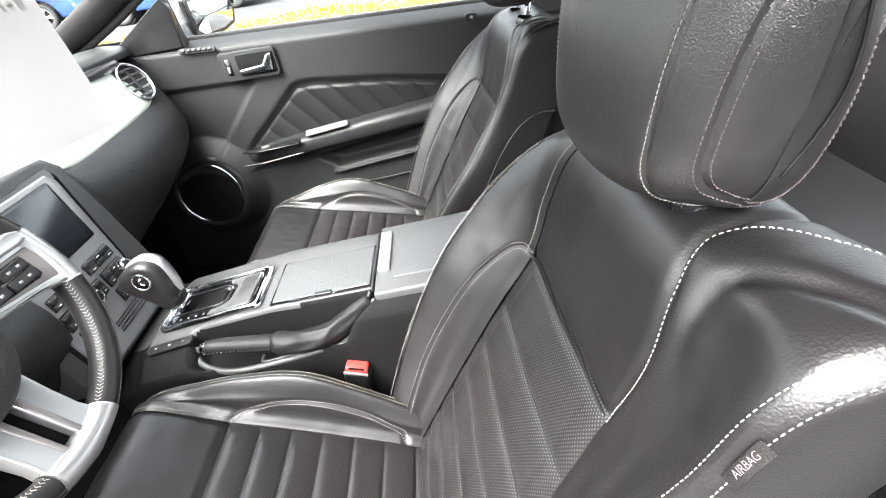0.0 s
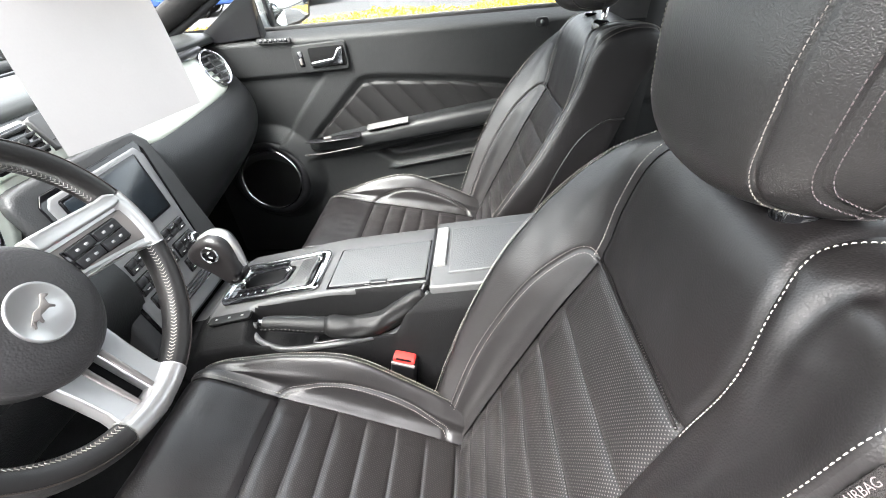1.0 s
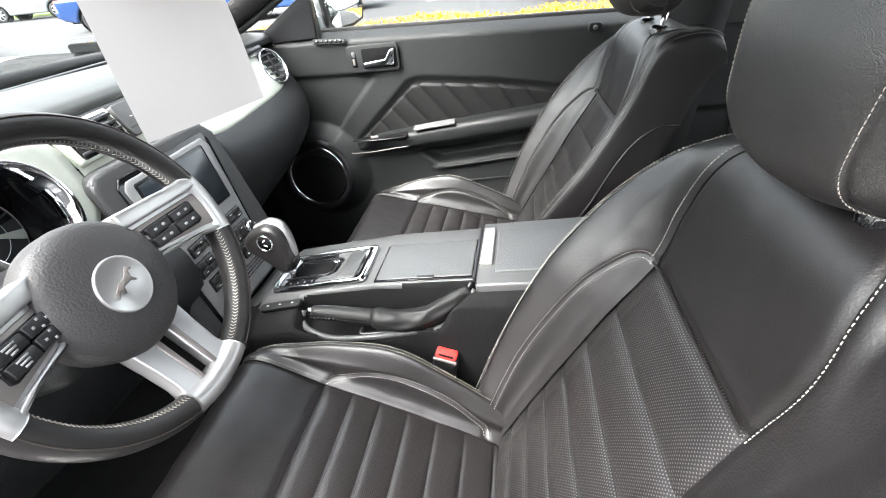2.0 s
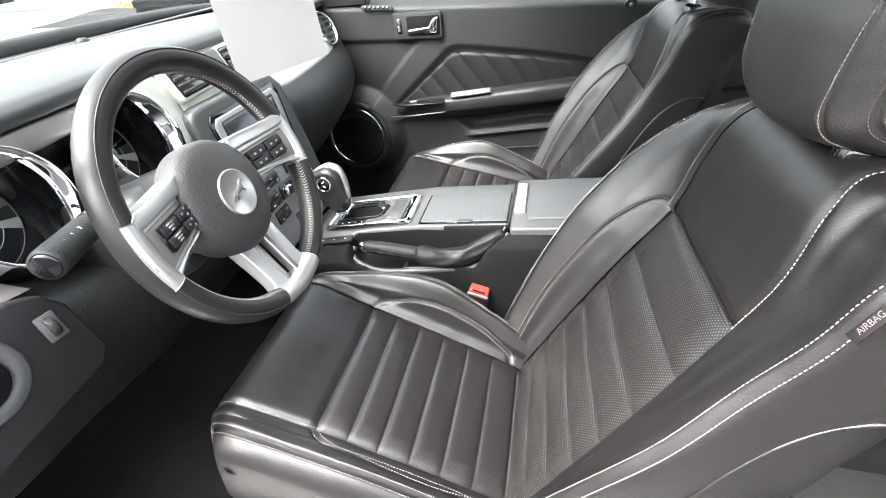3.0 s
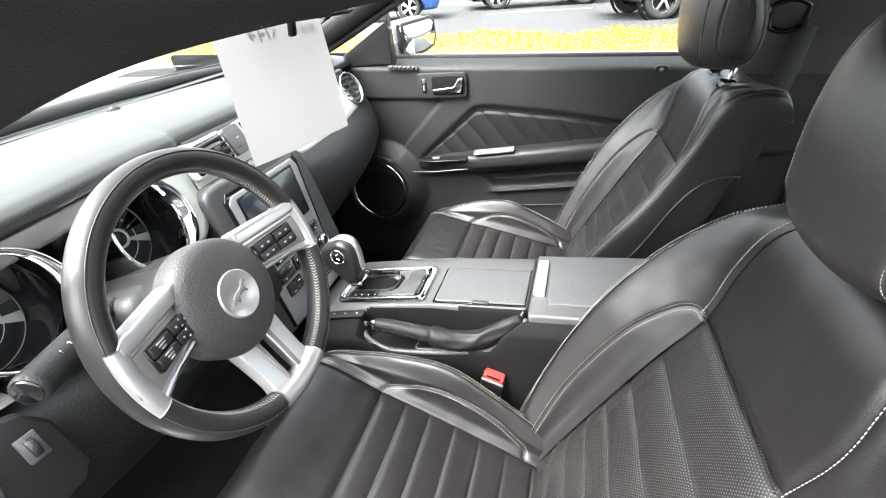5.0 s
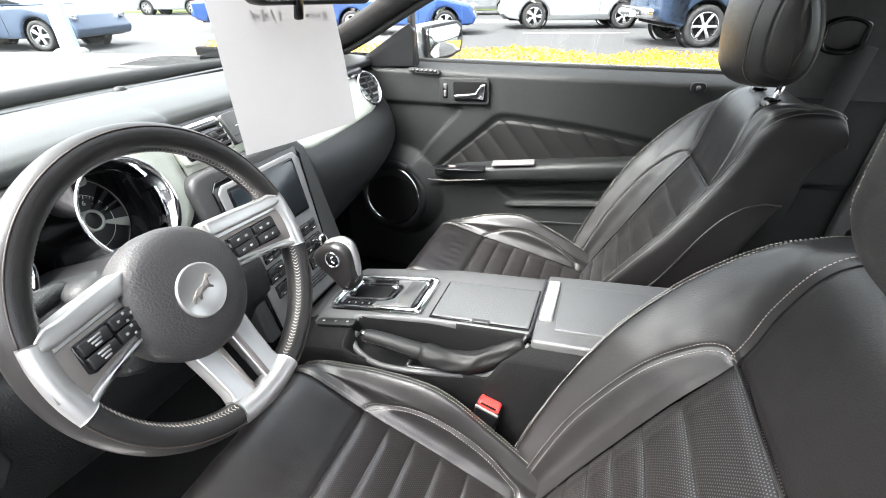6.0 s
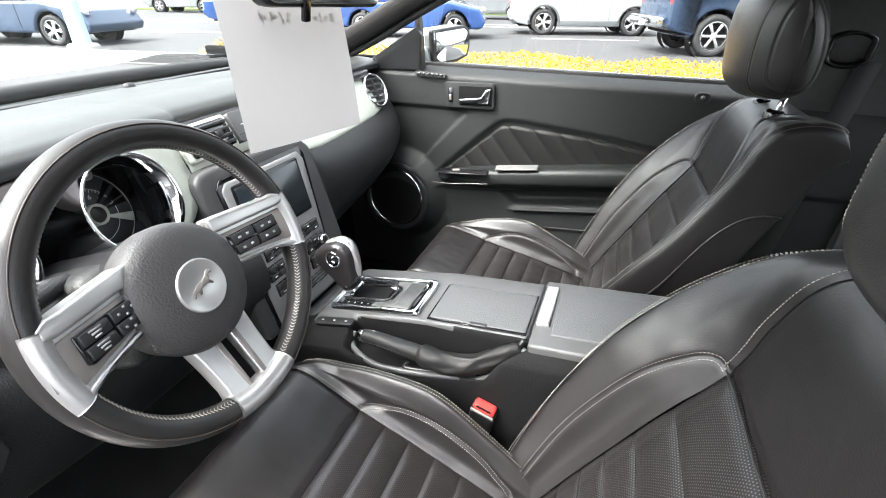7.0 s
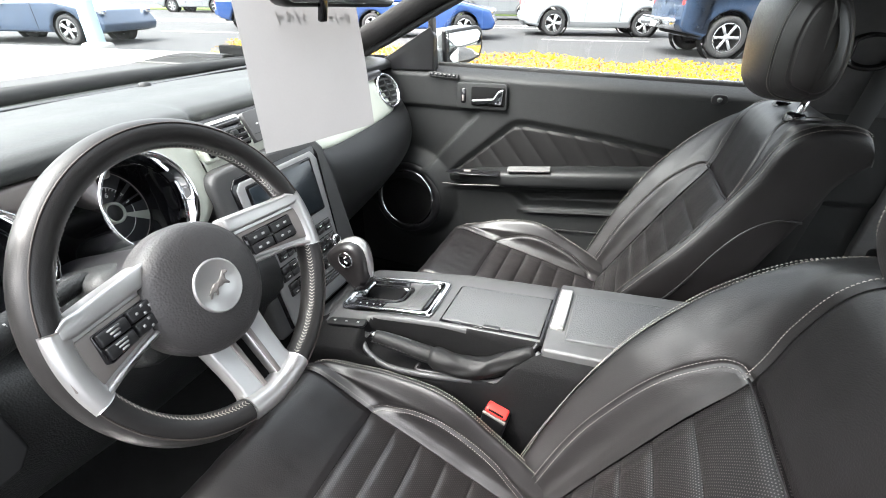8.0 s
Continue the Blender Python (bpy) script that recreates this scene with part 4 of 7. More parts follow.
# driver's lower panel with the lamp switch
low = [
    (-0.735, [(-0.80, 0.985), (-0.735, 0.93), (-0.70, 0.89), (-0.685, 0.84), (-0.70, 0.75), (-0.76, 0.66), (-0.90, 0.60)]),
    (-0.66, [(-0.83, 0.94), (-0.755, 0.905), (-0.705, 0.875), (-0.688, 0.835), (-0.705, 0.745), (-0.765, 0.65), (-0.90, 0.59)]),
    (-0.585, [(-0.86, 0.86), (-0.775, 0.865), (-0.725, 0.85), (-0.705, 0.815), (-0.715, 0.735), (-0.775, 0.64), (-0.90, 0.58)]),
    (-0.52, [(-0.86, 0.835), (-0.79, 0.838), (-0.735, 0.82), (-0.715, 0.78), (-0.725, 0.71), (-0.785, 0.625), (-0.90, 0.57)]),
    (-0.40, [(-0.86, 0.82), (-0.79, 0.815), (-0.735, 0.79), (-0.715, 0.745), (-0.735, 0.68), (-0.79, 0.61), (-0.90, 0.56)]),
    (-0.25, [(-0.86, 0.82), (-0.79, 0.815), (-0.735, 0.79), (-0.715, 0.745), (-0.735, 0.68), (-0.79, 0.61), (-0.90, 0.56)]),
    (-0.135, [(-0.86, 0.86), (-0.80, 0.85), (-0.75, 0.80), (-0.725, 0.745), (-0.735, 0.68), (-0.79, 0.61), (-0.90, 0.56)]),
]
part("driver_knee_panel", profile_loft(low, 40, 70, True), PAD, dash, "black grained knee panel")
alu_left = [(-0.70, [(-0.80, 0.955), (-0.765, 0.93), (-0.73, 0.903)]), (-0.62, [(-0.82, 0.915), (-0.775, 0.895), (-0.738, 0.878)]), (-0.545, [(-0.83, 0.86), (-0.79, 0.858), (-0.755, 0.856)])]
part("aluminium_corner", profile_loft(alu_left, 10, 16, True), SILVER_DARK, dash, "pale aluminium trim corner")
m = axes((-0.697, -0.614, 0.826), (0.10, 1, 0.12), (-0.25, 0, 0.97))
if m.col[2][0] < 0:
    m = m @ pose(0, 0, 0, 0, 180, 0)
sw = part("switch_plate", slab([(-0.115, -0.066), (0.040, -0.060), (0.056, -0.045), (0.060, 0.020), (0.048, 0.046), (0.026, 0.058), (0.0, 0.060), (-0.04, 0.064), (-0.115, 0.066)], 0.02, m @ pose(0, 0, 0.004), 0.004, 2), SWITCH_BLACK, dash, "black lighting switch plate")
mk = m @ pose(-0.047, 0.018, 0.005)
ring_ = part("lamp_switch", lathe([(0.046, -0.004), (0.046, 0.003), (0.0435, 0.005), (0.029, 0.0045), (0.028, 0.002)], 56, mk), GREY_PLASTIC, sw, "round satin lamp switch dial")
knob_ = part("knob", lathe([(0.0275, 0.0), (0.0275, 0.010), (0.0245, 0.014), (0.0, 0.0145)], 40, mk), FLANK, ring_, "black rotary knob")
part("knob_bar", box(0.046, 0.013, 0.008, mk @ pose(0, 0, 0.0165, 0, 0, 58), 0.003), GLOSS_BLACK, knob_, "raised grip bar")
part("switch_mark", box(0.014, 0.0022, 0.0004, mk @ pose(0.006, 0.010, 0.0208, 0, 0, 58), 0), WHITE_INK, knob_)
for a in (128, 100, 72, 44, 252):
    c0 = mk @ pose(0.0365 * math.cos(radians(a)), 0.0365 * math.sin(radians(a)), 0.0054, 0, 0, a - 90)
    part("switch_mark", lathe([(0.0030, 0.0), (0.0026, 0.0004), (0.0016, 0.0004), (0.0014, 0.0)], 14, c0), WHITE_INK, ring_)
    if a not in (128,):
        part("switch_mark", box(0.0012, 0.0085, 0.0004, c0, 0), WHITE_INK, ring_)
part("dimmer_well", slab(rounded(0.020, 0.032, 0.002), 0.004, m @ pose(0.034, 0.012, 0.006, 0, 0, -8), 0.001, 1), GREY_PLASTIC, sw)
part("dimmer_wheel", lathe([(0.0, -0.004), (0.011, -0.004), (0.012, -0.003), (0.012, 0.003), (0.011, 0.004), (0, 0.004)], 24, m @ pose(0.034, 0.012, 0.003, 0, 90, -8)), PLASTIC, sw)

# ---- centre stack ----
stack_m = axes((-0.758, -0.05, 0.82), (0, 1, 0), (-0.04, 0, 0.19))
if stack_m.col[2][0] < 0:
    stack_m = stack_m @ pose(0, 0, 0, 0, 180, 0)
stack = part("control_panel", slab([(-0.125, -0.22), (0.165, -0.22), (0.170, -0.13), (0.160, 0.02), (0.150, 0.088), (0.128, 0.112), (0.10, 0.118), (-0.105, 0.120), (-0.130, 0.116), (-0.141, 0.100), (-0.137, 0.02)], 0.10, stack_m, 0.010, 3), STACK_HOOD, dash, "grained charcoal centre stack")
part("stack_gasket", slab([(-0.098, -0.21), (0.104, -0.21), (0.122, 0.080), (0.112, 0.098), (-0.098, 0.098), (-0.110, 0.084)], 0.02, stack_m @ pose(0, 0, 0.0035), 0.002, 2), GLOSS_BLACK, stack, "black shadow gap")
bez = part("stack_bezel", slab([(-0.092, -0.21), (0.098, -0.21), (0.113, 0.072), (0.101, 0.090), (-0.092, 0.090), (-0.103, 0.078)], 0.02, stack_m @ pose(0, 0, 0.006), 0.004, 2), STACK_GREY, stack, "satin grey stack bezel")
part("display_frame", slab(rounded(0.178, 0.112, 0.005), 0.01, stack_m @ pose(0.003, 0.025, 0.0075), 0.003, 2), GLOSS_BLACK, bez)
part("display", slab(rounded(0.167, 0.100, 0.003), 0.004, stack_m @ pose(0.003, 0.025, 0.0085), 0.0006, 1), SCREEN, bez, "dark switched-off display")
for yy, h, spans in ((-0.064, 0.024, ((-0.072, -0.010), (0.020, 0.092))), (-0.100, 0.032, ((-0.080, -0.032), (-0.028, 0.028), (0.034, 0.094))), (-0.137, 0.028, ((-0.074, -0.024), (0.034, 0.090)))):
    for a, b in spans:
        cl = part("button_plate", slab(rounded(b - a, h, 0.003), 0.005, stack_m @ pose((a + b) / 2, yy, 0.0085), 0.0015, 1), GLOSS_BLACK, bez, "gloss black button plate")
        n = max(2, round((b - a) / 0.022))
        for c in range(n):
            for r in (0, 1):
                w = (b - a - 0.004) / n
                cx, cy = a + 0.002 + w * (c + 0.5), yy + (r - 0.5) * h * 0.46
                bt = part("stack_button", box(w * 0.92, h * 0.42, 0.004, stack_m @ pose(cx, cy, 0.0095), 0.001, 1), PLASTIC_DARK, cl)
                if (c + r) % 2 == 0:
                    part("button_mark", box(w * 0.32, 0.0016, 0.0004, stack_m @ pose(cx, cy, 0.0117), 0), WHITE_INK, cl)
for xx in (-0.011, 0.080):
    kb = part("stack_knob", lathe([(0.012, 0.0), (0.012, 0.012), (0.009, 0.015), (0.0, 0.0155)], 28, stack_m @ pose(xx, -0.101, 0.009)), PLASTIC_DARK, bez)
    part("knob_ring", lathe([(0.0085, 0.0148), (0.0105, 0.0165), (0.0128, 0.013), (0.0128, 0.004)], 28, stack_m @ pose(xx, -0.101, 0.009)), CHROME, kb, "chrome knob ring")
for k in range(4):
    part("slot_rib", box(0.10, 0.0022, 0.004, stack_m @ pose(0.035, -0.162 - 0.0065 * k, 0.0065), 0.0008, 1), GLOSS_BLACK, bez)


# ---- centre console ----
console = thing("centre_console", "charcoal plastic centre console with a lidded bin and chrome details", "console", at=(-0.35, 0, 0.3))


def plate_z(x):
    return 0.688 + 0.10 * (x + 0.24) - 0.10 * max(0, x + 0.02) - 0.09 * max(0, -0.43 - x)


def step(a, b, x):
    """0 below a, 1 above b, smooth between."""
    t = min(max((x - a) / (b - a), 0.0), 1.0)
    return t * t * (3 - 2 * t)


def console_z(x, y):
    y = y - 0.042 * step(-0.44, -0.29, x) * step(0.07, 0.14, -y)
    z = plate_z(x) - 0.010 * (abs(y) / 0.11) ** 4
    tray = step(-0.585, -0.555, x) * (1 - step(-0.275 + 0.9 * (y + 0.10), -0.235 + 0.9 * (y + 0.10), x)) * (1 - step(-0.086, -0.074, y))
    z -= tray * (z - 0.588 - 0.05 * (x + 0.45) ** 2)
    lip = math.exp(-((y + 0.142) / 0.005) ** 2) * tray
    z += 0.012 * lip
    near = 1 - step(-0.168, -0.148, y)
    far = step(0.112, 0.128, y)
    z -= (near + far) * (z - 0.26)
    front = 1 - step(-0.70, -0.66, x)
    return z - 0.02 * front * (1 - near) * (1 - far)


ys = np.concatenate([np.linspace(-0.175, -0.10, 40), np.linspace(-0.098, -0.09, 3), np.linspace(-0.087, -0.07, 9), np.linspace(-0.06, 0.10, 18), np.linspace(0.105, 0.135, 12)])
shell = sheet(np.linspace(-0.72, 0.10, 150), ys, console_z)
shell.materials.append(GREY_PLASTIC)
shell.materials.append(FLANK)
# flank and brake recess faces take the vinyl with shade in its colour
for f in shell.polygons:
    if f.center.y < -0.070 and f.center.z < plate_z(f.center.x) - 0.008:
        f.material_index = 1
part("console_body", shell, GREY_PLASTIC, console, "charcoal satin console moulding with shade darkening on flank and brake recess")
part("console_end", box(0.02, 0.29, 0.42, pose(0.10, -0.02, 0.47), 0.006), GREY_PLASTIC, console)
part("console_flank", box(0.84, 0.012, 0.38, pose(-0.31, 0.128, 0.40), 0.004), PLASTIC, console)


def on_plate(x, y, lift=0.0):
    """A frame on the console's top: x rearward, z up from the plate."""
    return pose(x, y, plate_z(x) + lift, 0, -math.degrees(math.atan(0.10 + (0.09 if x < -0.43 else 0))), 0)


# bin lid, split, chrome latch bar, armrest lid
lid = part("bin_lid", slab([(-0.090, -0.066), (0.090, -0.066), (0.090, 0.048), (-0.086, 0.048), (-0.090, 0.044)], 0.012, on_plate(-0.341, 0.0, 0.003), 0.003, 2), LID, console, "grained charcoal bin lid")
part("lid_gap", slab([(-0.0935, -0.0695), (0.0935, -0.0695), (0.0935, 0.0505), (-0.088, 0.0505), (-0.0935, 0.046)], 0.006, on_plate(-0.341, 0.0, 0.0012), 0.0008, 1), GLOSS_BLACK, lid)
part("lid_notch", box(0.032, 0.009, 0.006, on_plate(-0.336, -0.0655, 0.0015), 0.002), PLASTIC_DARK, lid)
part("split_line", box(0.005, 0.165, 0.012, on_plate(-0.2465, 0.006, -0.002), 0.001), PLASTIC_DARK, console)
arm = part("armrest_lid", slab([(0.0, -0.098), (0.22, -0.098), (0.255, -0.07), (0.255, 0.085), (0.22, 0.105), (0.0, 0.105)], 0.03, on_plate(-0.243, 0.0, 0.004), 0.006, 2), GREY_PLASTIC, console, "charcoal armrest lid")
part("armrest_pad", slab([(0.032, -0.066), (0.21, -0.064), (0.23, -0.05), (0.23, 0.06), (0.21, 0.070), (0.032, 0.070)], 0.012, on_plate(-0.243, 0.0, 0.008), 0.003, 2), LID, arm, "grained armrest pad")
part("latch_bar", box(0.022, 0.120, 0.008, on_plate(-0.228, 0.018, 0.006), 0.002), SILVER, arm, "bright satin metal latch bar")

# shifter plate and lever
g = on_plate(-0.553, -0.008, 0.002)
frame_pts = rounded(0.204, 0.116, 0.010)
wide = [(x - (0.018 if x > 0 else -0.008), y * 0.86) for x, y in frame_pts]
bm = bmesh.new()
outer = [bm.verts.new((x, y, 0)) for x, y in frame_pts]
top_o = [bm.verts.new((x * 0.985, y * 0.97, 0.008)) for x, y in frame_pts]
top_i = [bm.verts.new((x + (0.004 if x > 0 else -0.002), y * 1.04, 0.008)) for x, y in wide]
inner = [bm.verts.new((x, y, 0.0)) for x, y in wide]
n = len(frame_pts)
for a, b in ((outer, top_o), (top_o, top_i), (top_i, inner)):
    for i in range(n):
        j = (i + 1) % n
        bm.faces.new((a[i], a[j], b[j], b[i]))
bmesh.ops.bevel(bm, geom=[e for e in bm.edges if len(e.link_faces) == 2 and e.calc_face_angle(0) > 0.6], offset=0.002, segments=2, affect="EDGES")
for f in bm.faces:
    f.smooth = True
bm.transform(g)
shp = part("shift_surround", bm, CHROME, console, "chrome shifter surround")
part("shift_well", slab(rounded(0.180, 0.102, 0.006), 0.01, g @ pose(-0.004, 0, 0.001), 0.001, 1), GLOSS_BLACK, shp, "black shifter gate")
part("gate_plate", slab([(0.076, -0.046), (0.076, 0.046), (0.010, 0.046), (0.014, 0.034), (0.026, 0.030), (0.034, 0.018), (0.030, -0.020), (0.018, -0.030), (-0.004, -0.034), (-0.008, -0.046)], 0.006, g @ pose(0, 0, 0.006), 0.0015, 1), GREY_PLASTIC, shp, "ribbed grey gate plate")
for k in range(9):
    part("gate_rib", box(0.0016, 0.080, 0.0014, g @ pose(0.044 + 0.0034 * k, 0.0, 0.0062), 0), GREY_PLASTIC, shp)
part("slot_edge", tube([g @ Vector(p) for p in ((-0.085, 0.030, 0.005), (0.0, 0.030, 0.005), (0.014, 0.026, 0.005), (0.024, 0.012, 0.005), (0.022, -0.016, 0.005), (0.010, -0.024, 0.005), (-0.085, -0.024, 0.005))], 0.0015, 8), PLASTIC_DARK, shp, "thin black slot edge")
part("dust_cover", slab(rounded(0.085, 0.044, 0.012), 0.004, g @ pose(-0.030, 0.003, 0.003), 0.0015, 2), HOLLOW, shp, "black sliding dust cover")
for k in range(5):
    part("gear_mark", box(0.0025, 0.004, 0.0005, g @ pose(-0.068 + 0.016 * k, -0.036, 0.0018), 0), GREY_PRINT, shp)
sb = part("switch_bank", slab(rounded(0.086, 0.019, 0.007), 0.006, on_plate(-0.616, -0.103, 0.000) @ pose(0, 0, 0, 8, 0, 3), 0.002, 2), SWITCH_BLACK, console, "row of three small black switches")
for k in (-1, 0, 1):
    part("switch_icon", box(0.005, 0.003, 0.0005, on_plate(-0.616 + 0.026 * k, -0.103 + 0.001 * k, 0.0004) @ pose(0, 0, 0, 8, 0, 3), 0), GREY_PRINT, sb)

lever = thing("gear_lever", "black leather gear lever knob on a chrome shaft", "gear lever", at=(-0.622, -0.018, 0.63))
KY = -0.022
part("stalk", tube([(-0.624, KY + 0.004, 0.628), (-0.622, KY + 0.002, 0.648), (-0.622, KY, 0.675)], 0.0085, 14), CHROME, lever, "polished chrome shaft")
part("shaft_collar", box(0.034, 0.036, 0.010, pose(-0.620, KY, 0.662, 0, -8, 0), 0.004), CHROME, lever)
outline = spline(np.array([(-0.606, 0.672), (-0.606, 0.705), (-0.609, 0.738), (-0.618, 0.759), (-0.638, 0.767), (-0.660, 0.760), (-0.682, 0.746), (-0.693, 0.731), (-0.690, 0.714), (-0.676, 0.700), (-0.660, 0.688), (-0.646, 0.674), (-0.634, 0.663), (-0.616, 0.663)]), np.linspace(0, 13, 48))
knob_m = axes((0, KY - 0.025, 0), (1, 0, 0), (0, 0, 1))
knob = part("knob", slab([tuple(q) for q in outline], -0.050 if knob_m.col[2][1] > 0 else 0.050, knob_m, 0.015, 5), LEATHER, lever, "black leather-wrapped knob")
spine = spline(np.array([(-0.604, 0.690), (-0.605, 0.715), (-0.608, 0.738), (-0.618, 0.760), (-0.638, 0.7685), (-0.660, 0.7615), (-0.674, 0.753)]), np.linspace(0, 6, 40))
tan = np.gradient(spine, axis=0)
tan /= np.linalg.norm(tan, axis=1, keepdims=True)
verts = []
for k, ((x, z), t) in enumerate(zip(spine, tan)):
    out = Vector((t[1], 0, -t[0]))
    w = 0.0105 * min(1.0, 0.45 + 0.12 * min(k, 39 - k))
    for dy, h in ((-w, -0.004), (-w * 0.8, 0.0012), (0, 0.0022), (w * 0.8, 0.0012), (w, -0.004)):
        verts.append(Vector((x, KY + 0.004 + dy, z)) + out * h)
part("knob_band", mesh_of("band", verts, grid_faces(5, 40)), SILVER, knob, "pale satin metal band")
km = axes((-0.643, KY - 0.0252, 0.735), (1, 0, 0.2), (-0.2, 0.12, 1))
if km.col[2][1] > 0:
    km = km @ pose(0, 0, 0, 0, 180, 0)
part("button_ring", lathe([(0.0165, -0.004), (0.0165, 0.0015), (0.0150, 0.003), (0.0138, 0.001)], 28, km), CHROME, knob, "chrome button ring")
part("button_face", lathe([(0.0, 0.0005), (0.0140, 0.0005), (0.0142, -0.004)], 28, km), GLOSS_BLACK, knob)
for k in (-1, 1):
    part("button_arrow", box(0.007, 0.0025, 0.0005, km @ pose(0, 0.005 * k, 0.0008, 0, 0, 30 * k), 0), WHITE_INK, knob)

# ---- hand brake ----
brake = thing("hand_brake", "leather-gripped hand brake lever with a gathered leather boot", "hand brake", at=(-0.4, -0.115, 0.59))
grip = spline(np.array([(-0.538, -0.126, 0.640), (-0.50, -0.124, 0.637), (-0.46, -0.122, 0.632), (-0.425, -0.120, 0.628)]), np.linspace(0, 3, 30))
gp = part("grip", tube(grip, np.interp(np.linspace(0, 1, 30), [0, 0.1, 0.5, 0.9, 1], [0.0115, 0.0135, 0.0150, 0.0155, 0.0145]), 18), DOOR_LEATHER, brake, "stitched black leather grip")
part("release_button", lathe([(0.0, 0.006), (0.007, 0.006), (0.0085, 0.004), (0.0085, -0.004)], 20, Matrix.Translation((-0.541, -0.126, 0.6405)) @ pose(0, 0, 0, 0, -90, 0)), CHROME, gp, "chrome release button")
part("grip_stitching", stitches(grip + np.array([0, -0.0148, 0.0]), np.tile((0, -1.0, 0), (30, 1)), 0.004, 0.003, 0.0022, 0.0012), LEATHER, gp)
bt = []
for k, (x, y, z, ry, rz) in enumerate(((-0.428, -0.120, 0.627, 0.0145, 0.015), (-0.415, -0.120, 0.626, 0.019, 0.019), (-0.38, -0.118, 0.621, 0.018, 0.018), (-0.34, -0.110, 0.622, 0.016, 0.019), (-0.312, -0.101, 0.630, 0.015, 0.021), (-0.280, -0.095, 0.650, 0.014, 0.020), (-0.260, -0.090, 0.664, 0.010, 0.014), (-0.250, -0.094, 0.662, 0.003, 0.008))):
    bt.append((x, y, z, ry, rz))
bt = spline(np.array(bt), np.linspace(0, len(bt) - 1, 60))
verts = []
for x, y, z, ry, rz in bt:
    for a in range(36):
        an = 2 * math.pi * a / 36
        w = 1.08 + (0.26 * (0.5 - abs(noise.noise((x * 13 + 3, 1.1 * math.cos(an) + 9 * x, 1.1 * math.sin(an)))) * 2.2) + 0.05 * noise.noise((x * 60, 2.2 * math.cos(an), 2.2 * math.sin(an)))) * step(-0.42, -0.36, x)
        verts.append((x, y + ry * w * math.cos(an), z + rz * w * math.sin(an)))
part("boot", mesh_of("boot", verts, grid_faces(36, len(bt), True)), DOOR_LEATHER, brake, "gathered soft leather boot")
OUTER = [(-0.572, -0.100, 0.618), (-0.574, -0.112, 0.605), (-0.554, -0.130, 0.598), (-0.501, -0.146, 0.596), (-0.423, -0.143, 0.603), (-0.366, -0.123, 0.597), (-0.318, -0.108, 0.594), (-0.271, -0.104, 0.634), (-0.244, -0.090, 0.674)]
INNER = [(-0.449, -0.125, 0.606), (-0.448, -0.136, 0.601), (-0.407, -0.130, 0.603), (-0.369, -0.116, 0.600), (-0.328, -0.101, 0.598), (-0.293, -0.096, 0.634), (-0.263, -0.088, 0.666), (-0.251, -0.078, 0.683)]
part("boot_frame", tube(spline(np.array(INNER), np.linspace(0, 7, 60)), 0.0036, 8), PLASTIC_DARK, brake, "black edge round the boot")
part("tray_lip", tube(spline(np.array(OUTER), np.linspace(0, 8, 70)), 0.0055, 8), GREY_PLASTIC, console, "rounded charcoal lip of the brake recess")

# ---- belt buckle ----
buckle = thing("belt_buckle", "black seat belt buckle with a red release button", "seat belt buckle", at=(-0.27, -0.14, 0.40))
bm_ = pose(-0.297, -0.131, 0.553, 10, 10, -6)
bb = part("buckle_body", box(0.045, 0.030, 0.075, bm_ @ pose(0, 0, -0.036), 0.006, 3), PLASTIC_DARK, buckle)
part("release_button", box(0.040, 0.020, 0.016, bm_ @ pose(0, 0.001, 0.001), 0.005, 3), RED, bb, "bright red release button")
part("buckle_lip", box(0.044, 0.004, 0.008, bm_ @ pose(0, -0.0125, 0.0), 0.0015), SILVER_DARK, bb, "pale rim under the button")
part("tongue_slot", box(0.028, 0.003, 0.004, bm_ @ pose(0, -0.0075, 0.0085), 0.0008, 1), HOLLOW, bb)
part("strap", box(0.03, 0.012, 0.13, bm_ @ pose(0, 0, -0.13), 0.004), RUBBER, buckle)
clip = thing("seat_belt_tongue", "small brass-coloured belt anchor beside the cushion", "belt anchor", at=(-0.19, -0.14, 0.46))
part("anchor", lathe([(0.0, 0.008), (0.006, 0.007), (0.009, 0.003), (0.009, -0.008)], 16, pose(-0.185, -0.150, 0.470, 60, 0, 20)), material("brass", (0.55, 0.38, 0.16), 0.3, 0.9), clip)


# ---- steering wheel ----
# wheel frame: x to the passenger side, y up the wheel, z to the driver; turned a little clockwise
W0 = Vector((-0.5789, -0.3663, 0.9091))
TILT_W, YAW_W = radians(20.0), radians(-3.5)
w_x = Vector((math.sin(YAW_W), math.cos(YAW_W), 0))
ahead = Vector((math.cos(YAW_W), -math.sin(YAW_W), 0))
w_up = Vector((0, 0, math.cos(TILT_W))) - ahead * math.sin(TILT_W)
w_n = ahead * math.cos(TILT_W) + Vector((0, 0, math.sin(TILT_W)))
WM = Matrix(((w_x.x, w_up.x, w_n.x, W0.x), (w_x.y, w_up.y, w_n.y, W0.y), (w_x.z, w_up.z, w_n.z, W0.z), (0, 0, 0, 1))) @ pose(0, 0, 0, 0, 0, -1.0)
HM = WM @ pose(-0.0085, -0.008, -0.012)
wheel = thing("steering_wheel", "black leather three-spoke steering wheel with satin silver spokes", "steering wheel", at=W0)


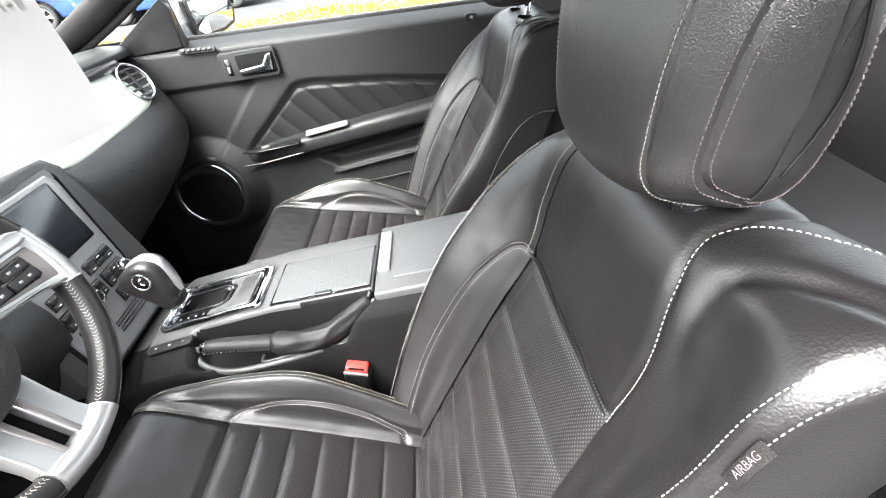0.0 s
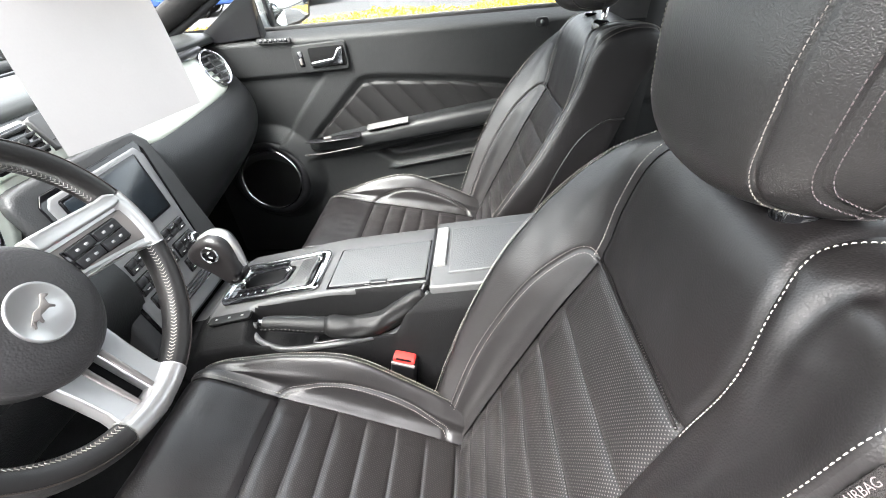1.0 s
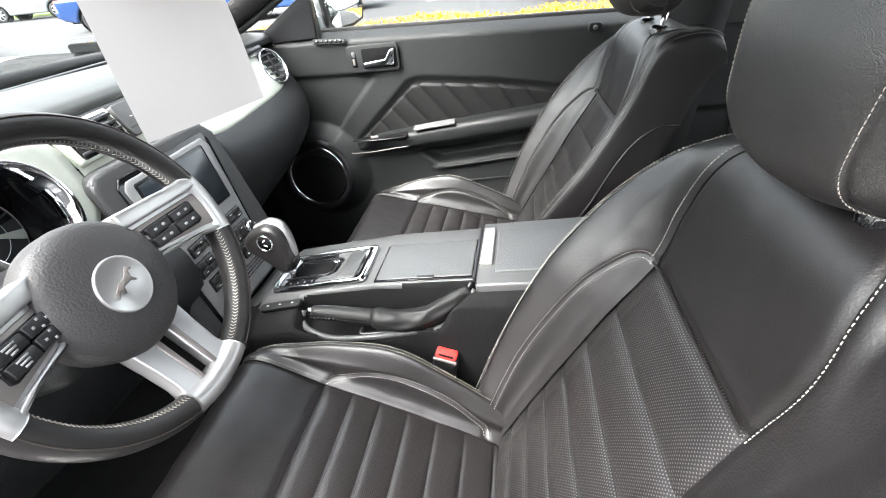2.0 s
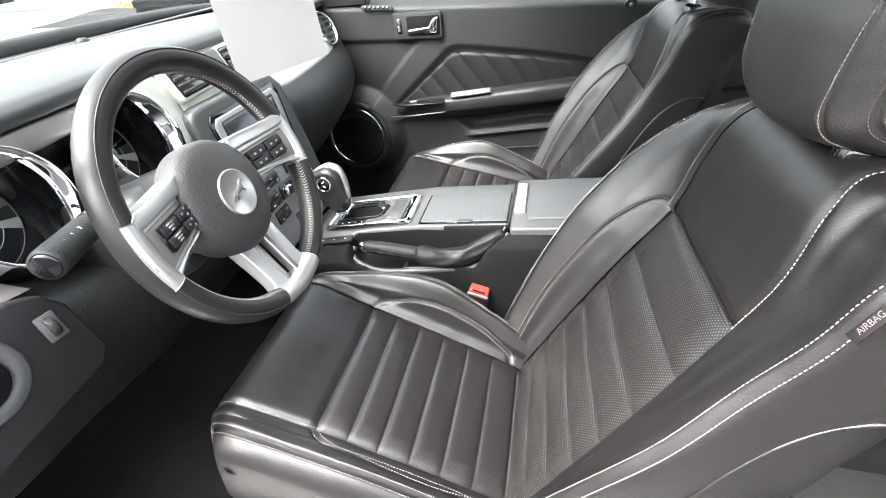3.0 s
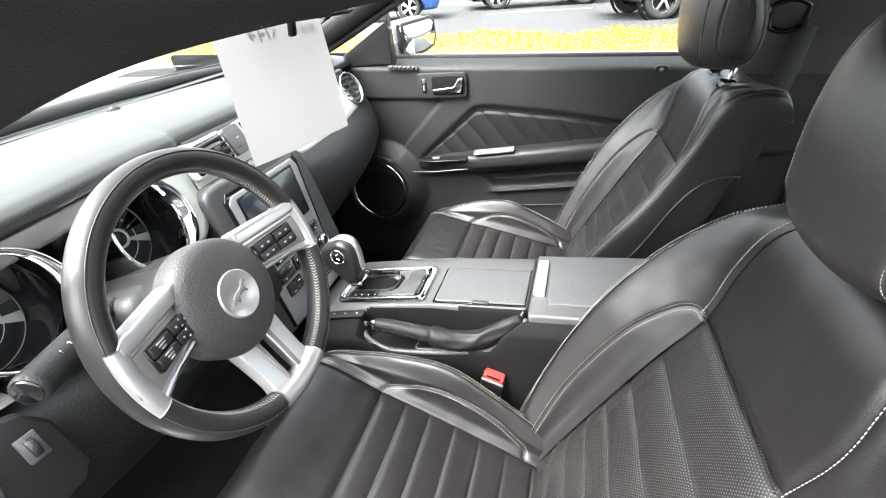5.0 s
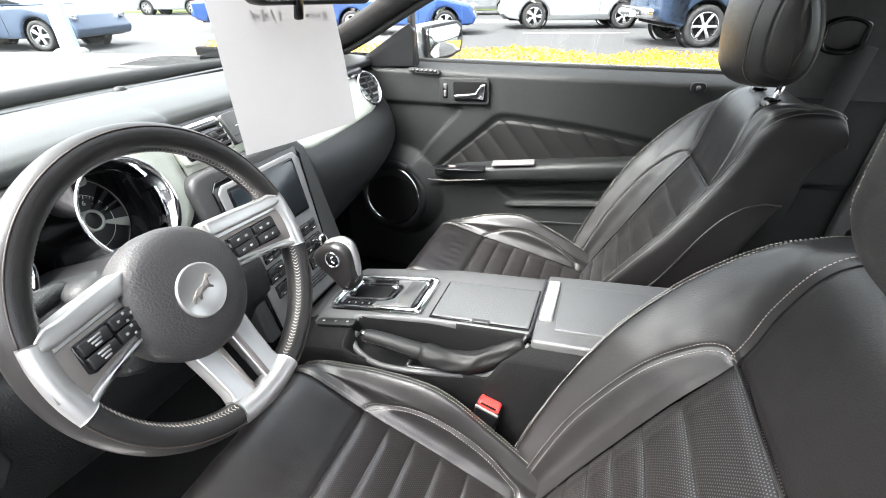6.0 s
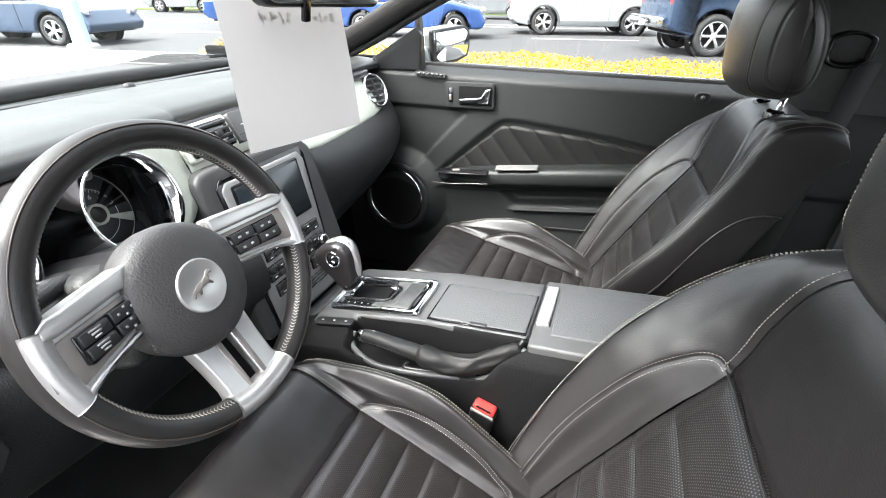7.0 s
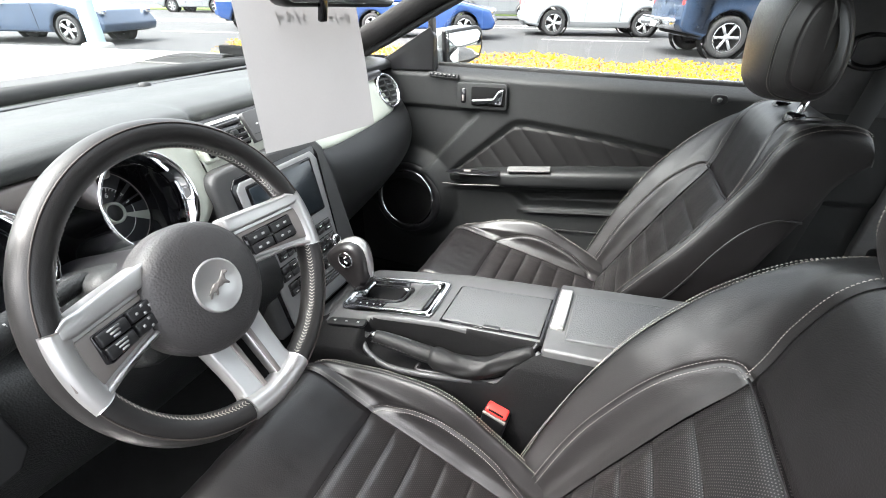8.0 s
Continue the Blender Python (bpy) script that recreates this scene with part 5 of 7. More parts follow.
def rim_arc(a0, a1, n=60, r=0.1663, minor=0.0168, mat_flat=1.1, z0=-0.018):
    pts = [WM @ Vector((r * math.cos(radians(a)), r * math.sin(radians(a)), z0)) for a in np.linspace(a0, a1, n)]
    rows = []
    for a in np.linspace(a0, a1, n):
        d = Vector((math.cos(radians(a)), math.sin(radians(a)), 0))
        for k in range(20):
            an = 2 * math.pi * k / 20
            rows.append(WM @ (d * (r + minor * 0.94 * math.cos(an)) + Vector((0, 0, z0 + minor * mat_flat * math.sin(an)))))
    return mesh_of("rim", rows, grid_faces(20, n, True))


def rim_point(a, minor_angle, r=0.1663, minor=0.0172, z0=-0.018):
    d = Vector((math.cos(radians(a)), math.sin(radians(a)), 0))
    m = radians(minor_angle)
    return WM @ (d * (r + minor * 0.94 * math.cos(m)) + Vector((0, 0, z0 + minor * 1.1 * math.sin(m))))


def rim_shell(a0, a1, n=40):
    """A thin cover clipped over the front and the inner side of the rim."""
    over = [rim_point(a, k, minor=0.0180) for a in np.linspace(a0, a1, n) for k in np.linspace(52, 215, 16)]
    under = [rim_point(a, k, minor=0.0163) for a in np.linspace(a0, a1, n) for k in (215, 180, 140, 100, 52)]
    rows = []
    for k in range(n):
        rows += over[16 * k:16 * k + 16] + under[5 * k:5 * k + 5]
    return mesh_of("shell", rows, grid_faces(21, n, True) + [tuple(range(21)), tuple((n - 1) * 21 + i for i in range(21))[::-1]])


WORN = material("worn_brown_leather", (0.028, 0.021, 0.018), 0.6, vary=0.3, patch=20)
for a0, a1, lab in ((13, 167, "smooth leather rim"), (193, 253, ""), (286, 347, "")):
    seg = part("rim", rim_arc(a0, a1, 100), RIM_LEATHER, wheel, lab)
    verts, faces = [], []
    for a in np.arange(a0 + 1.5, a1 - 1.5, 1.7):
        mid = 172 if a1 - a0 > 100 else 146
        path = [rim_point(a + 0.9, mid - 11), rim_point(a, mid), rim_point(a + 0.9, mid + 11)]
        for p, q in zip(path, path[1:]):
            t = (q - p).normalized()
            side = t.cross(w_n).normalized() * 0.0005
            up = t.cross(side).normalized() * 0.0005
            base = len(verts)
            verts += [p + side, p + up, p - side, p - up, q + side, q + up, q - side, q - up]
            faces += [(base + k, base + (k + 1) % 4, base + 4 + (k + 1) % 4, base + 4 + k) for k in range(4)]
    part("stitching", mesh_of("herringbone", verts, faces), ARCH_THREAD if a1 - a0 > 100 else THREAD, seg, "herringbone cross stitching")
    part("rim_seam", tube([rim_point(a, 62) for a in np.linspace(a0, a1, 60)], 0.0009, 6), WORN, seg, "worn brown seam")
for a0, a1 in ((-13.5, 13.5), (166.5, 193.5), (252.5, 286.5)):
    part("rim_core", rim_arc(a0, a1, 40), RIM_LEATHER, wheel, "leather behind the silver cover")
    part("rim_cover", rim_shell(a0, a1), SILVER, wheel, "satin silver rim section")


def dished(s, low=False):
    """The wheel frame, tipped so that a spoke runs down from the rim to the hub."""
    if low:
        return WM @ pose(0, -0.18, 0) @ pose(0, 0, 0, -13, 0, 0) @ pose(0, 0.18, 0)
    return WM @ pose(s * 0.18, 0, 0.0045) @ pose(0, 0, 0, 0, -13 * s, 0) @ pose(-s * 0.18, 0, 0)


def spoke(outline, thick, fm, z, mat, name, lab="", bev=0.004):
    return part(name, slab(outline, thick, fm @ pose(0, 0, z), bev, 3), mat, wheel, lab)


def mirrored(s, pts):
    return [(s * x, y) for x, y in pts]


for s in (1, -1):
    dm_ = dished(s)
    sp = spoke(mirrored(s, [(0.05, 0.050), (0.105, 0.046), (0.135, 0.043), (0.150, 0.045), (0.168, 0.043), (0.174, 0.010), (0.171, -0.030), (0.160, -0.042), (0.150, -0.034), (0.12, -0.024), (0.05, -0.015)]), 0.024, dm_, -0.004, SILVER, "spoke", "satin silver spoke")
    part("spoke_bar", slab(mirrored(s, [(0.05, 0.051), (0.105, 0.047), (0.135, 0.044), (0.148, 0.045), (0.160, 0.040), (0.161, 0.028), (0.148, 0.026), (0.105, 0.028), (0.05, 0.031)]), 0.010, dm_ @ pose(0, 0, 0.002), 0.004, 3), SILVER, sp, "raised bright upper bar")
    part("spoke_inlay", slab(mirrored(s, [(0.055, 0.026), (0.150, 0.022), (0.172, 0.016), (0.173, -0.014), (0.160, -0.026), (0.138, -0.021), (0.055, -0.006)]), 0.006, dm_ @ pose(0, 0, -0.0024), 0.0015, 2), SILVER_DARK, sp, "pewter spoke inlay")
    part("spoke_lip", slab(mirrored(s, [(0.05, -0.009), (0.136, -0.024), (0.152, -0.029), (0.160, -0.024), (0.163, -0.031), (0.157, -0.040), (0.148, -0.034), (0.12, -0.026), (0.05, -0.017)]), 0.008, dm_ @ pose(0, 0, 0.0), 0.003, 2), SILVER, sp, "raised lower lip")
    plate = part("button_plate", slab(mirrored(s, [(0.064, 0.0205), (0.138, 0.0185), (0.140, -0.0105), (0.134, -0.0135), (0.070, -0.0075), (0.064, -0.004)]), 0.005, dm_ @ pose(0, 0, -0.0006), 0.001, 1), GLOSS_BLACK, sp, "gloss black switch plate")
    for r in range(2):
        for c in range(2):
            cx, cy = s * (0.084 + 0.036 * c), 0.0125 - 0.0145 * r - 0.0012 * c
            part("spoke_button", box(0.033, 0.0128, 0.005, dm_ @ pose(cx, cy, 0.0012), 0.0016), PLASTIC_DARK, plate, "black control button")
            if s > 0:
                for o in (-0.006, 0.006):
                    part("button_icon", box(0.0042, 0.0030, 0.0004, dm_ @ pose(cx + o, cy, 0.0038), 0), GREY_PRINT, plate)
            elif c == 1:
                for o in range(3):
                    part("button_icon", box(0.014 - 0.003 * o, 0.0019, 0.0004, dm_ @ pose(cx, cy + 0.0038 - 0.0036 * o, 0.0038), 0), GREY_PRINT, plate)
            else:
                for ax, ay in ((0.0085, 0), (-0.0085, 0), (0, 0.0042), (0, -0.0042)):
                    part("button_icon", box(0.0030, 0.0026, 0.0004, dm_ @ pose(cx + ax, cy + ay, 0.0038), 0), GREY_PRINT, plate)
for s in (1, -1):
    sp = spoke(mirrored(s, [(0.008, -0.055), (0.046, -0.050), (0.042, -0.10), (0.041, -0.130), (0.044, -0.150), (0.052, -0.162), (0.030, -0.176), (0.0, -0.180), (0.0, -0.163), (0.006, -0.160), (0.0085, -0.148)]), 0.022, dished(s, True), -0.006, SILVER, "lower_spoke", "satin silver lower spoke")
    part("spoke_inset", slab(mirrored(s, [(0.010, -0.080), (0.018, -0.080), (0.0165, -0.150), (0.010, -0.158)]), 0.003, dished(s, True) @ pose(0, 0, -0.0045), 0.001, 1), SILVER_DARK, sp, "pewter inner edge")
part("spoke_slot", box(0.024, 0.10, 0.006, dished(1, True) @ pose(0, -0.108, -0.022), 0.001, 1), HOLLOW, wheel, "dark slot in the lower spoke")
hub = part("hub", lathe([(0.0765, -0.044), (0.078, -0.025), (0.0770, -0.013), (0.0735, -0.005), (0.066, 0.0015), (0.047, 0.0065), (0.02, 0.0092), (0.0, 0.010)], 72, HM), HUB_SKIN, wheel, "round grained black airbag cover")
emb = part("emblem", lathe([(0.0315, 0.004), (0.0315, 0.0098), (0.030, 0.0112), (0.0285, 0.0100), (0.0, 0.0106)], 56, HM), SILVER, hub, "round brushed metal badge")
part("badge_shape", slab([(-0.0185, -0.004), (-0.012, 0.001), (-0.007, 0.0045), (0.001, 0.005), (0.007, 0.009), (0.011, 0.0135), (0.014, 0.013), (0.0175, 0.0095), (0.016, 0.008), (0.012, 0.0085), (0.010, 0.002), (0.0135, -0.003), (0.012, -0.0045), (0.007, -0.001), (0.002, -0.0015), (-0.004, -0.002), (-0.006, -0.008), (-0.009, -0.0085), (-0.0085, -0.004), (-0.012, -0.004), (-0.0165, -0.009), (-0.018, -0.008), (-0.014, -0.002)], 0.0016, HM @ pose(0, 0, 0.0118), 0.0004, 1), SILVER_DARK, emb, "raised metal motif")
part("column", lathe([(0.064, -0.035), (0.062, -0.09), (0.062, -0.14), (0.065, -0.24)], 36, HM), PLASTIC_DARK, wheel)
col = part("column_shroud", box(0.15, 0.13, 0.20, WM @ pose(0, -0.015, -0.19), 0.03, 4), PLASTIC, wheel, "grained column shroud")

stalk = thing("indicator_stalk", "black indicator and wiper stalk with a round end", "stalk", at=(-0.68, -0.45, 0.88))
sp0, sp1 = Vector((-0.722, -0.430, 0.905)), Vector((-0.662, -0.568, 0.918))
spts = [sp0.lerp(sp1, t) for t in np.linspace(0, 1, 20)]
part("arm", tube(spts, np.interp(np.linspace(0, 1, 20), [0, 0.35, 0.45, 0.95, 1], [0.010, 0.011, 0.0155, 0.0175, 0.0165]), 22), PLASTIC, stalk)
sd = (sp1 - sp0).normalized()
part("end_cap", lathe([(0.0, 0.003), (0.012, 0.0025), (0.0145, 0.0), (0.0150, -0.004)], 24, axes(sp1, sd.orthogonal(), sd.cross(sd.orthogonal()))), GLOSS_BLACK, stalk, "round end button")
for k in range(3):
    part("stalk_mark", box(0.004, 0.004, 0.0006, Matrix.Translation(sp0.lerp(sp1, 0.6 + 0.1 * k) + Vector((0.011, 0, 0.0125))) @ pose(0, 0, 0, 0, 45, 0), 0), WHITE_INK, stalk)


# ---- passenger door ----
door = thing("door_1", "black grained car door panel with a pleated leather insert", "car door", kind="structure", at=(-0.3, 0.74, 0.25))
DOOR_Y = 0.712


def poly_sdf(px, pz, poly):
    """Signed distance to a polygon, negative inside."""
    d = np.full(px.shape, 9.0)
    inside = np.zeros(px.shape, bool)
    n = len(poly)
    for i in range(n):
        (ax, az), (bx, bz) = poly[i], poly[(i + 1) % n]
        ex, ez = bx - ax, bz - az
        t = np.clip(((px - ax) * ex + (pz - az) * ez) / (ex * ex + ez * ez), 0, 1)
        d = np.minimum(d, np.hypot(px - ax - t * ex, pz - az - t * ez))
        cross = ((az > pz) != (bz > pz)) & (px < (bx - ax) * (pz - az) / (bz - az + 1e-12) + ax)
        inside ^= cross
    return np.where(inside, -d, d)


def ease(d, w):
    """1 well inside (d <= -w), 0 outside (d >= 0)."""
    t = np.clip(-d / w, 0, 1)
    return t * t * (3 - 2 * t)


PAD_TOP = np.array([(-0.72, 0.652), (-0.690, 0.678), (-0.515, 0.832), (-0.47, 0.836), (-0.25, 0.822), (-0.06, 0.798), (0.10, 0.775)])
arm_top = lambda x: 0.690 + 0.145 * (x + 0.537)
FRONT_RECESS = [(-1.2, 0.866), (-0.655, 0.870), (-0.628, 0.862), (-0.628, 0.852), (-0.748, 0.722), (-0.80, 0.655), (-1.2, 0.55)]
PAD_RECESS = [(-0.745, 0.640), (-0.70, 0.690), (-0.530, 0.846), (-0.50, 0.856), (-0.46, 0.856), (-0.25, 0.840), (-0.06, 0.816), (0.15, 0.79), (0.15, 0.70)]
POCKET = [(-0.528, 0.607), (-0.452, 0.556), (-0.10, 0.607), (0.10, 0.64), (0.10, 0.70), (-0.10, 0.68)]
LOWER = [(-0.74, 0.60), (-0.50, 0.62), (0.15, 0.71), (0.55, 0.75), (0.55, 0.20), (-0.60, 0.20)]


def door_y(px, pz):
    y = np.full(px.shape, DOOR_Y)
    y += 0.010 * np.clip((0.90 - pz) / 0.6, 0, 1)
    y += 0.045 * np.clip((pz - 0.955) / 0.03, 0, 1) ** 2
    y += 0.011 * ease(poly_sdf(px, pz, FRONT_RECESS), 0.010)
    y += 0.014 * ease(poly_sdf(px, pz, PAD_RECESS), 0.022)
    y += 0.010 * ease(poly_sdf(px, pz, LOWER), 0.02)
    y += 0.040 * ease(poly_sdf(px, pz, POCKET), 0.018)
    r = np.hypot(px + 0.872, pz - 0.544)
    y -= 0.045 * np.clip(1.35 - r / 0.13, 0, 0.35) / 0.35
    y -= 0.006 * np.exp(-((pz - 0.545 - 0.145 * (px + 0.45)) / 0.006) ** 2) * (px > -0.47) * (px < 0.1)
    return y


nx, nz = 230, 130
gx, gz = np.meshgrid(np.linspace(-1.10, 0.60, nx), np.linspace(0.22, 0.985, nz))
gy = door_y(gx, gz)
panel = part("door_panel", mesh_of("panel", np.stack([gx, gy, gz], 2).reshape(-1, 3), grid_faces(nx, nz)), PLASTIC, door, "black grained moulded panel")
part("door_shell", box(1.70, 0.07, 0.80, pose(-0.25, 0.835, 0.585), 0.01), BODY_WHITE, door, "painted outer door skin")
# Added pane; its tint only tones the street down.
side_pane = part("door_dimming_pane", mesh_of("pane", [(x, y, z) for z, y, a, b in ((0.975, 0.782, -0.80, 0.60), (1.08, 0.752, -0.79, 0.58), (1.20, 0.690, -0.66, 0.55), (1.315, 0.600, -0.36, 0.50)) for x in np.linspace(a, b, 10)], grid_faces(10, 4)), DIM_PANE, door, "tinted door pane added to dim the street")
side_pane.visible_shadow = False
part("belt_seal", box(1.42, 0.016, 0.016, pose(-0.095, 0.775, 0.986), 0.004), RUBBER, door, "black window seal")

# pleated leather insert
ns, nt = 220, 60
xs = np.linspace(-0.715, 0.08, ns)
topz = np.interp(xs, PAD_TOP[:, 0], PAD_TOP[:, 1]) - 0.004
botz = arm_top(xs) - 0.030
verts = []
for j in range(nt):
    f = j / (nt - 1)
    for i in range(ns):
        z = botz[i] + (topz[i] - botz[i]) * f
        k = ((xs[i] + 0.84 * (z - 0.70)) / 0.078) % 1.0
        ridge = math.sqrt(max(0.0, 1 - abs(2 * k - 1) ** 2.4)) * 0.007
        edge = min((topz[i] - z), (z - botz[i]) + 0.02, (xs[i] + 0.715) * 0.8)
        rim = math.sqrt(min(max(edge, 0) / 0.012, 1.0))
        verts.append((xs[i], DOOR_Y + 0.022 - 0.006 * rim - ridge * rim, z))
insert = part("door_insert", mesh_of("insert", verts, grid_faces(ns, nt)), DOOR_LEATHER, door, "pleated black leather door insert")

# armrest: a tapering rounded beam
sec = []
for x, zc, hz, out in ((-0.745, 0.630, 0.006, 0.004), (-0.72, 0.634, 0.016, 0.022), (-0.66, 0.646, 0.022, 0.046), (-0.60, 0.655, 0.026, 0.058), (-0.50, 0.668, 0.029, 0.064), (-0.35, 0.689, 0.031, 0.066), (-0.15, 0.717, 0.032, 0.066), (0.10, 0.752, 0.030, 0.060)):
    ring = []
    for a in np.linspace(-90, 90, 15):
        ca, sa = math.cos(radians(a)), math.sin(radians(a))
        ring.append((x, DOOR_Y + 0.020 - out * (abs(ca) ** 0.45) - 0.0, zc + hz * math.copysign(abs(sa) ** 0.6, sa)))
    sec.append(ring)
sec = spline(np.array(sec), np.linspace(0, len(sec) - 1, 70))
arm_d = part("armrest", mesh_of("armrest", sec.reshape(-1, 3), grid_faces(15, 70, flip=True)), PAD, door, "soft black door armrest")


def on_arm(x, lift=0.0):
    return pose(x, 0.675, 0.6985 + 0.142 * (x + 0.51) + lift, 0, -8, 0)


part("pull_cup_trim", box(0.135, 0.026, 0.006, on_arm(-0.445, 0.004) @ pose(0, 0, 0, 18, 0, 0), 0.002), CUP_GREY, arm_d, "satin grey pull-cup trim")
part("switch_panel", slab([(-0.10, -0.004), (-0.06, -0.020), (0.09, -0.026), (0.09, 0.012), (-0.07, 0.012)], 0.004, on_arm(-0.625, -0.004) @ pose(0, 0, 0, 6, 2, 0), 0.001, 1), GLOSS_BLACK, arm_d, "gloss black switch panel")
part("window_switch", box(0.024, 0.010, 0.006, on_arm(-0.645, 0.0) @ pose(0, -0.006, 0, 6, 2, 0), 0.002), SILVER_DARK, arm_d)
part("armrest_edge", tube([(x, 0.652 + 0.02 * max(0, (-0.66 - x) / 0.08), 0.643 + 0.142 * (x + 0.60)) for x in np.linspace(-0.735, -0.53, 14)], 0.0013, 6), SILVER_DARK, arm_d, "thin bright edge")
part("pocket_lip", tube([(x, 0.716, 0.548 + 0.142 * (x + 0.45)) for x in np.linspace(-0.455, 0.1, 16)], 0.004, 8), PLASTIC, door)
part("lower_crease", tube([(x, 0.722, 0.488 + 0.10 * (x + 0.45)) for x in np.linspace(-0.50, 0.1, 12)], 0.0025, 6), PLASTIC, door)

# speaker
sm = axes((-0.872, 0.672, 0.544), (1, 0, 0), (0, 0.10, 1))
if sm.col[2][1] > 0:
    sm = sm @ pose(0, 0, 0, 0, 180, 0)
spk = part("speaker", lathe([(0.135, -0.03), (0.128, 0.004), (0.118, 0.012), (0.106, 0.010), (0.101, 0.002)], 64, sm), PLASTIC_DARK, door, "round door loudspeaker")
part("speaker_ring", lathe([(0.1055, 0.009), (0.103, 0.0135), (0.099, 0.011), (0.0975, 0.002)], 64, sm), CHROME, spk, "chrome loudspeaker ring")
part("grille", lathe([(0.099, 0.003), (0.07, 0.008), (0.04, 0.010), (0.0, 0.011)], 48, sm), material("speaker_cloth", (0.006, 0.006, 0.006), 0.8, 0, 1400, 1.0, spec=0.1), spk, "black mesh grille")

# handle bezel
hm = axes((-0.620, 0.702, 0.913), (1, 0, 0.03), (0, 0, 1))
if hm.col[2][1] > 0:
    hm = hm @ pose(0, 0, 0, 0, 180, 0)
flip = -1 if hm.col[0][0] < 0 else 1
hb = part("handle_bezel", slab(rounded(0.164, 0.078, 0.012), 0.012, hm @ pose(0, 0, 0.004), 0.003, 2), PLASTIC, door, "black door handle bezel")
part("handle_cup", slab(rounded(0.108, 0.056, 0.006), 0.004, hm @ pose(flip * 0.022, 0, 0.0055), 0.001, 1), HOLLOW, hb)
part("lever", slab([(-0.050, -0.024), (0.044, -0.022), (0.050, 0.024), (0.034, 0.020), (0.018, -0.004), (-0.050, -0.010)] if flip > 0 else [(0.050, -0.024), (-0.044, -0.022), (-0.050, 0.024), (-0.034, 0.020), (-0.018, -0.004), (0.050, -0.010)], 0.010, hm @ pose(flip * 0.022, 0, 0.012), 0.003, 3), CHROME, hb, "chrome door release lever")
part("lock_slot", slab(rounded(0.016, 0.044, 0.004), 0.004, hm @ pose(-flip * 0.058, 0, 0.0055), 0.001, 1), GLOSS_BLACK, hb)
part("lock_slider", box(0.007, 0.018, 0.008, hm @ pose(-flip * 0.058, -0.006, 0.008), 0.002), SILVER_DARK, hb)

# demister vent at the belt line
vm = axes((-0.750, 0.705, 0.966), (1, 0, -0.02), (0, 0.3, 1))
if vm.col[2][1] > 0:
    vm = vm @ pose(0, 0, 0, 0, 180, 0)
dv = part("demister_vent", slab(rounded(0.104, 0.016, 0.006), 0.008, vm @ pose(0, 0, 0.003), 0.002, 2), PLASTIC, door, "small slotted demister vent")
for k in range(6):
    part("vent_slot", box(0.011, 0.009, 0.004, vm @ pose(-0.0375 + 0.015 * k, 0, 0.003), 0.001, 1), GLOSS_BLACK, dv)

# lock pin surround near the rear
lm = axes((0.020, 0.707, 0.958), (1, 0, 0), (0, 0, 1))
if lm.col[2][1] > 0:
    lm = lm @ pose(0, 0, 0, 0, 180, 0)
lk = part("lock_surround", slab(rounded(0.038, 0.026, 0.011), 0.006, lm @ pose(0, 0, 0.005), 0.003, 2), PLASTIC_DARK, door, "oval lock surround")
part("lock_pin", lathe([(0.0, 0.012), (0.005, 0.011), (0.006, 0.006), (0.006, 0.0)], 16, lm), GREY_PLASTIC, lk)

# sail panel between pillar and window
part("sail_panel", slab([(-0.79, 0.975), (-0.786, 1.075), (-0.80, 1.10), (-0.99, 0.985), (-0.99, 0.965)], 0.02, axes((0, 0.715, 0), (1, 0, 0), (0, 0, 1)), 0.004), PLASTIC_DARK, door, "black sail panel")
part("window_channel", box(0.016, 0.03, 0.16, pose(-0.797, 0.735, 1.05, 0, -4, 0), 0.004), RUBBER, door)

# ---- door mirror ----
MIRROR_SHELL = material("silver_grey_paint", (0.22, 0.23, 0.235), 0.3, 0.3, vary=0.03, coat=0.5)
dm = thing("door_mirror", "silver-grey door mirror with a black rim", "door mirror", at=(-0.80, 0.86, 0.98))
mm = axes((-0.752, 0.90, 1.035), (0.33, 1.0, 0.02), (-0.03, 0, 1))
if mm.col[2][0] < 0:
    mm = mm @ pose(0, 0, 0, 0, 180, 0)
mf = -1 if mm.col[0][1] < 0 else 1
outline = [(mf * x, y) for x, y in ((-0.100, 0.050), (0.075, 0.056), (0.100, 0.040), (0.104, -0.010), (0.090, -0.045), (0.030, -0.058), (-0.075, -0.060), (-0.098, -0.040))]
part("mirror_rim", slab(outline, 0.02, mm, 0.006, 3), PLASTIC_DARK, dm, "black rim")
part("mirror_glass", slab([(x * 0.86, y * 0.82) for x, y in outline], 0.004, mm @ pose(0, 0, 0.0032), 0.001, 1), MIRROR, dm, "mirror glass")
part("mirror_shell", slab([(x * 1.02, y * 1.03) for x, y in outline], 0.085, mm @ pose(0, 0, -0.012), 0.028, 4), MIRROR_SHELL, dm, "painted mirror shell")
part("mirror_foot", slab([(-0.90, 0.975), (-0.79, 0.975), (-0.80, 1.03), (-0.86, 1.05)], 0.10, axes((0, 0.79, 0), (1, 0, 0), (0, 0, 1)), 0.012, 3), MIRROR_SHELL, dm)

# ---- interior mirror and the sheet of paper on it ----
im = thing("interior_mirror", "black-framed interior mirror on the windscreen", "mirror", at=(-0.68, 0.02, 1.26))
part("mirror_housing", slab(rounded(0.30, 0.070, 0.025), 0.035, axes((-0.656, 0.06, 1.202), (0.10, 1, -0.02), (0.05, 0, 1)), 0.012, 4), PLASTIC_DARK, im)
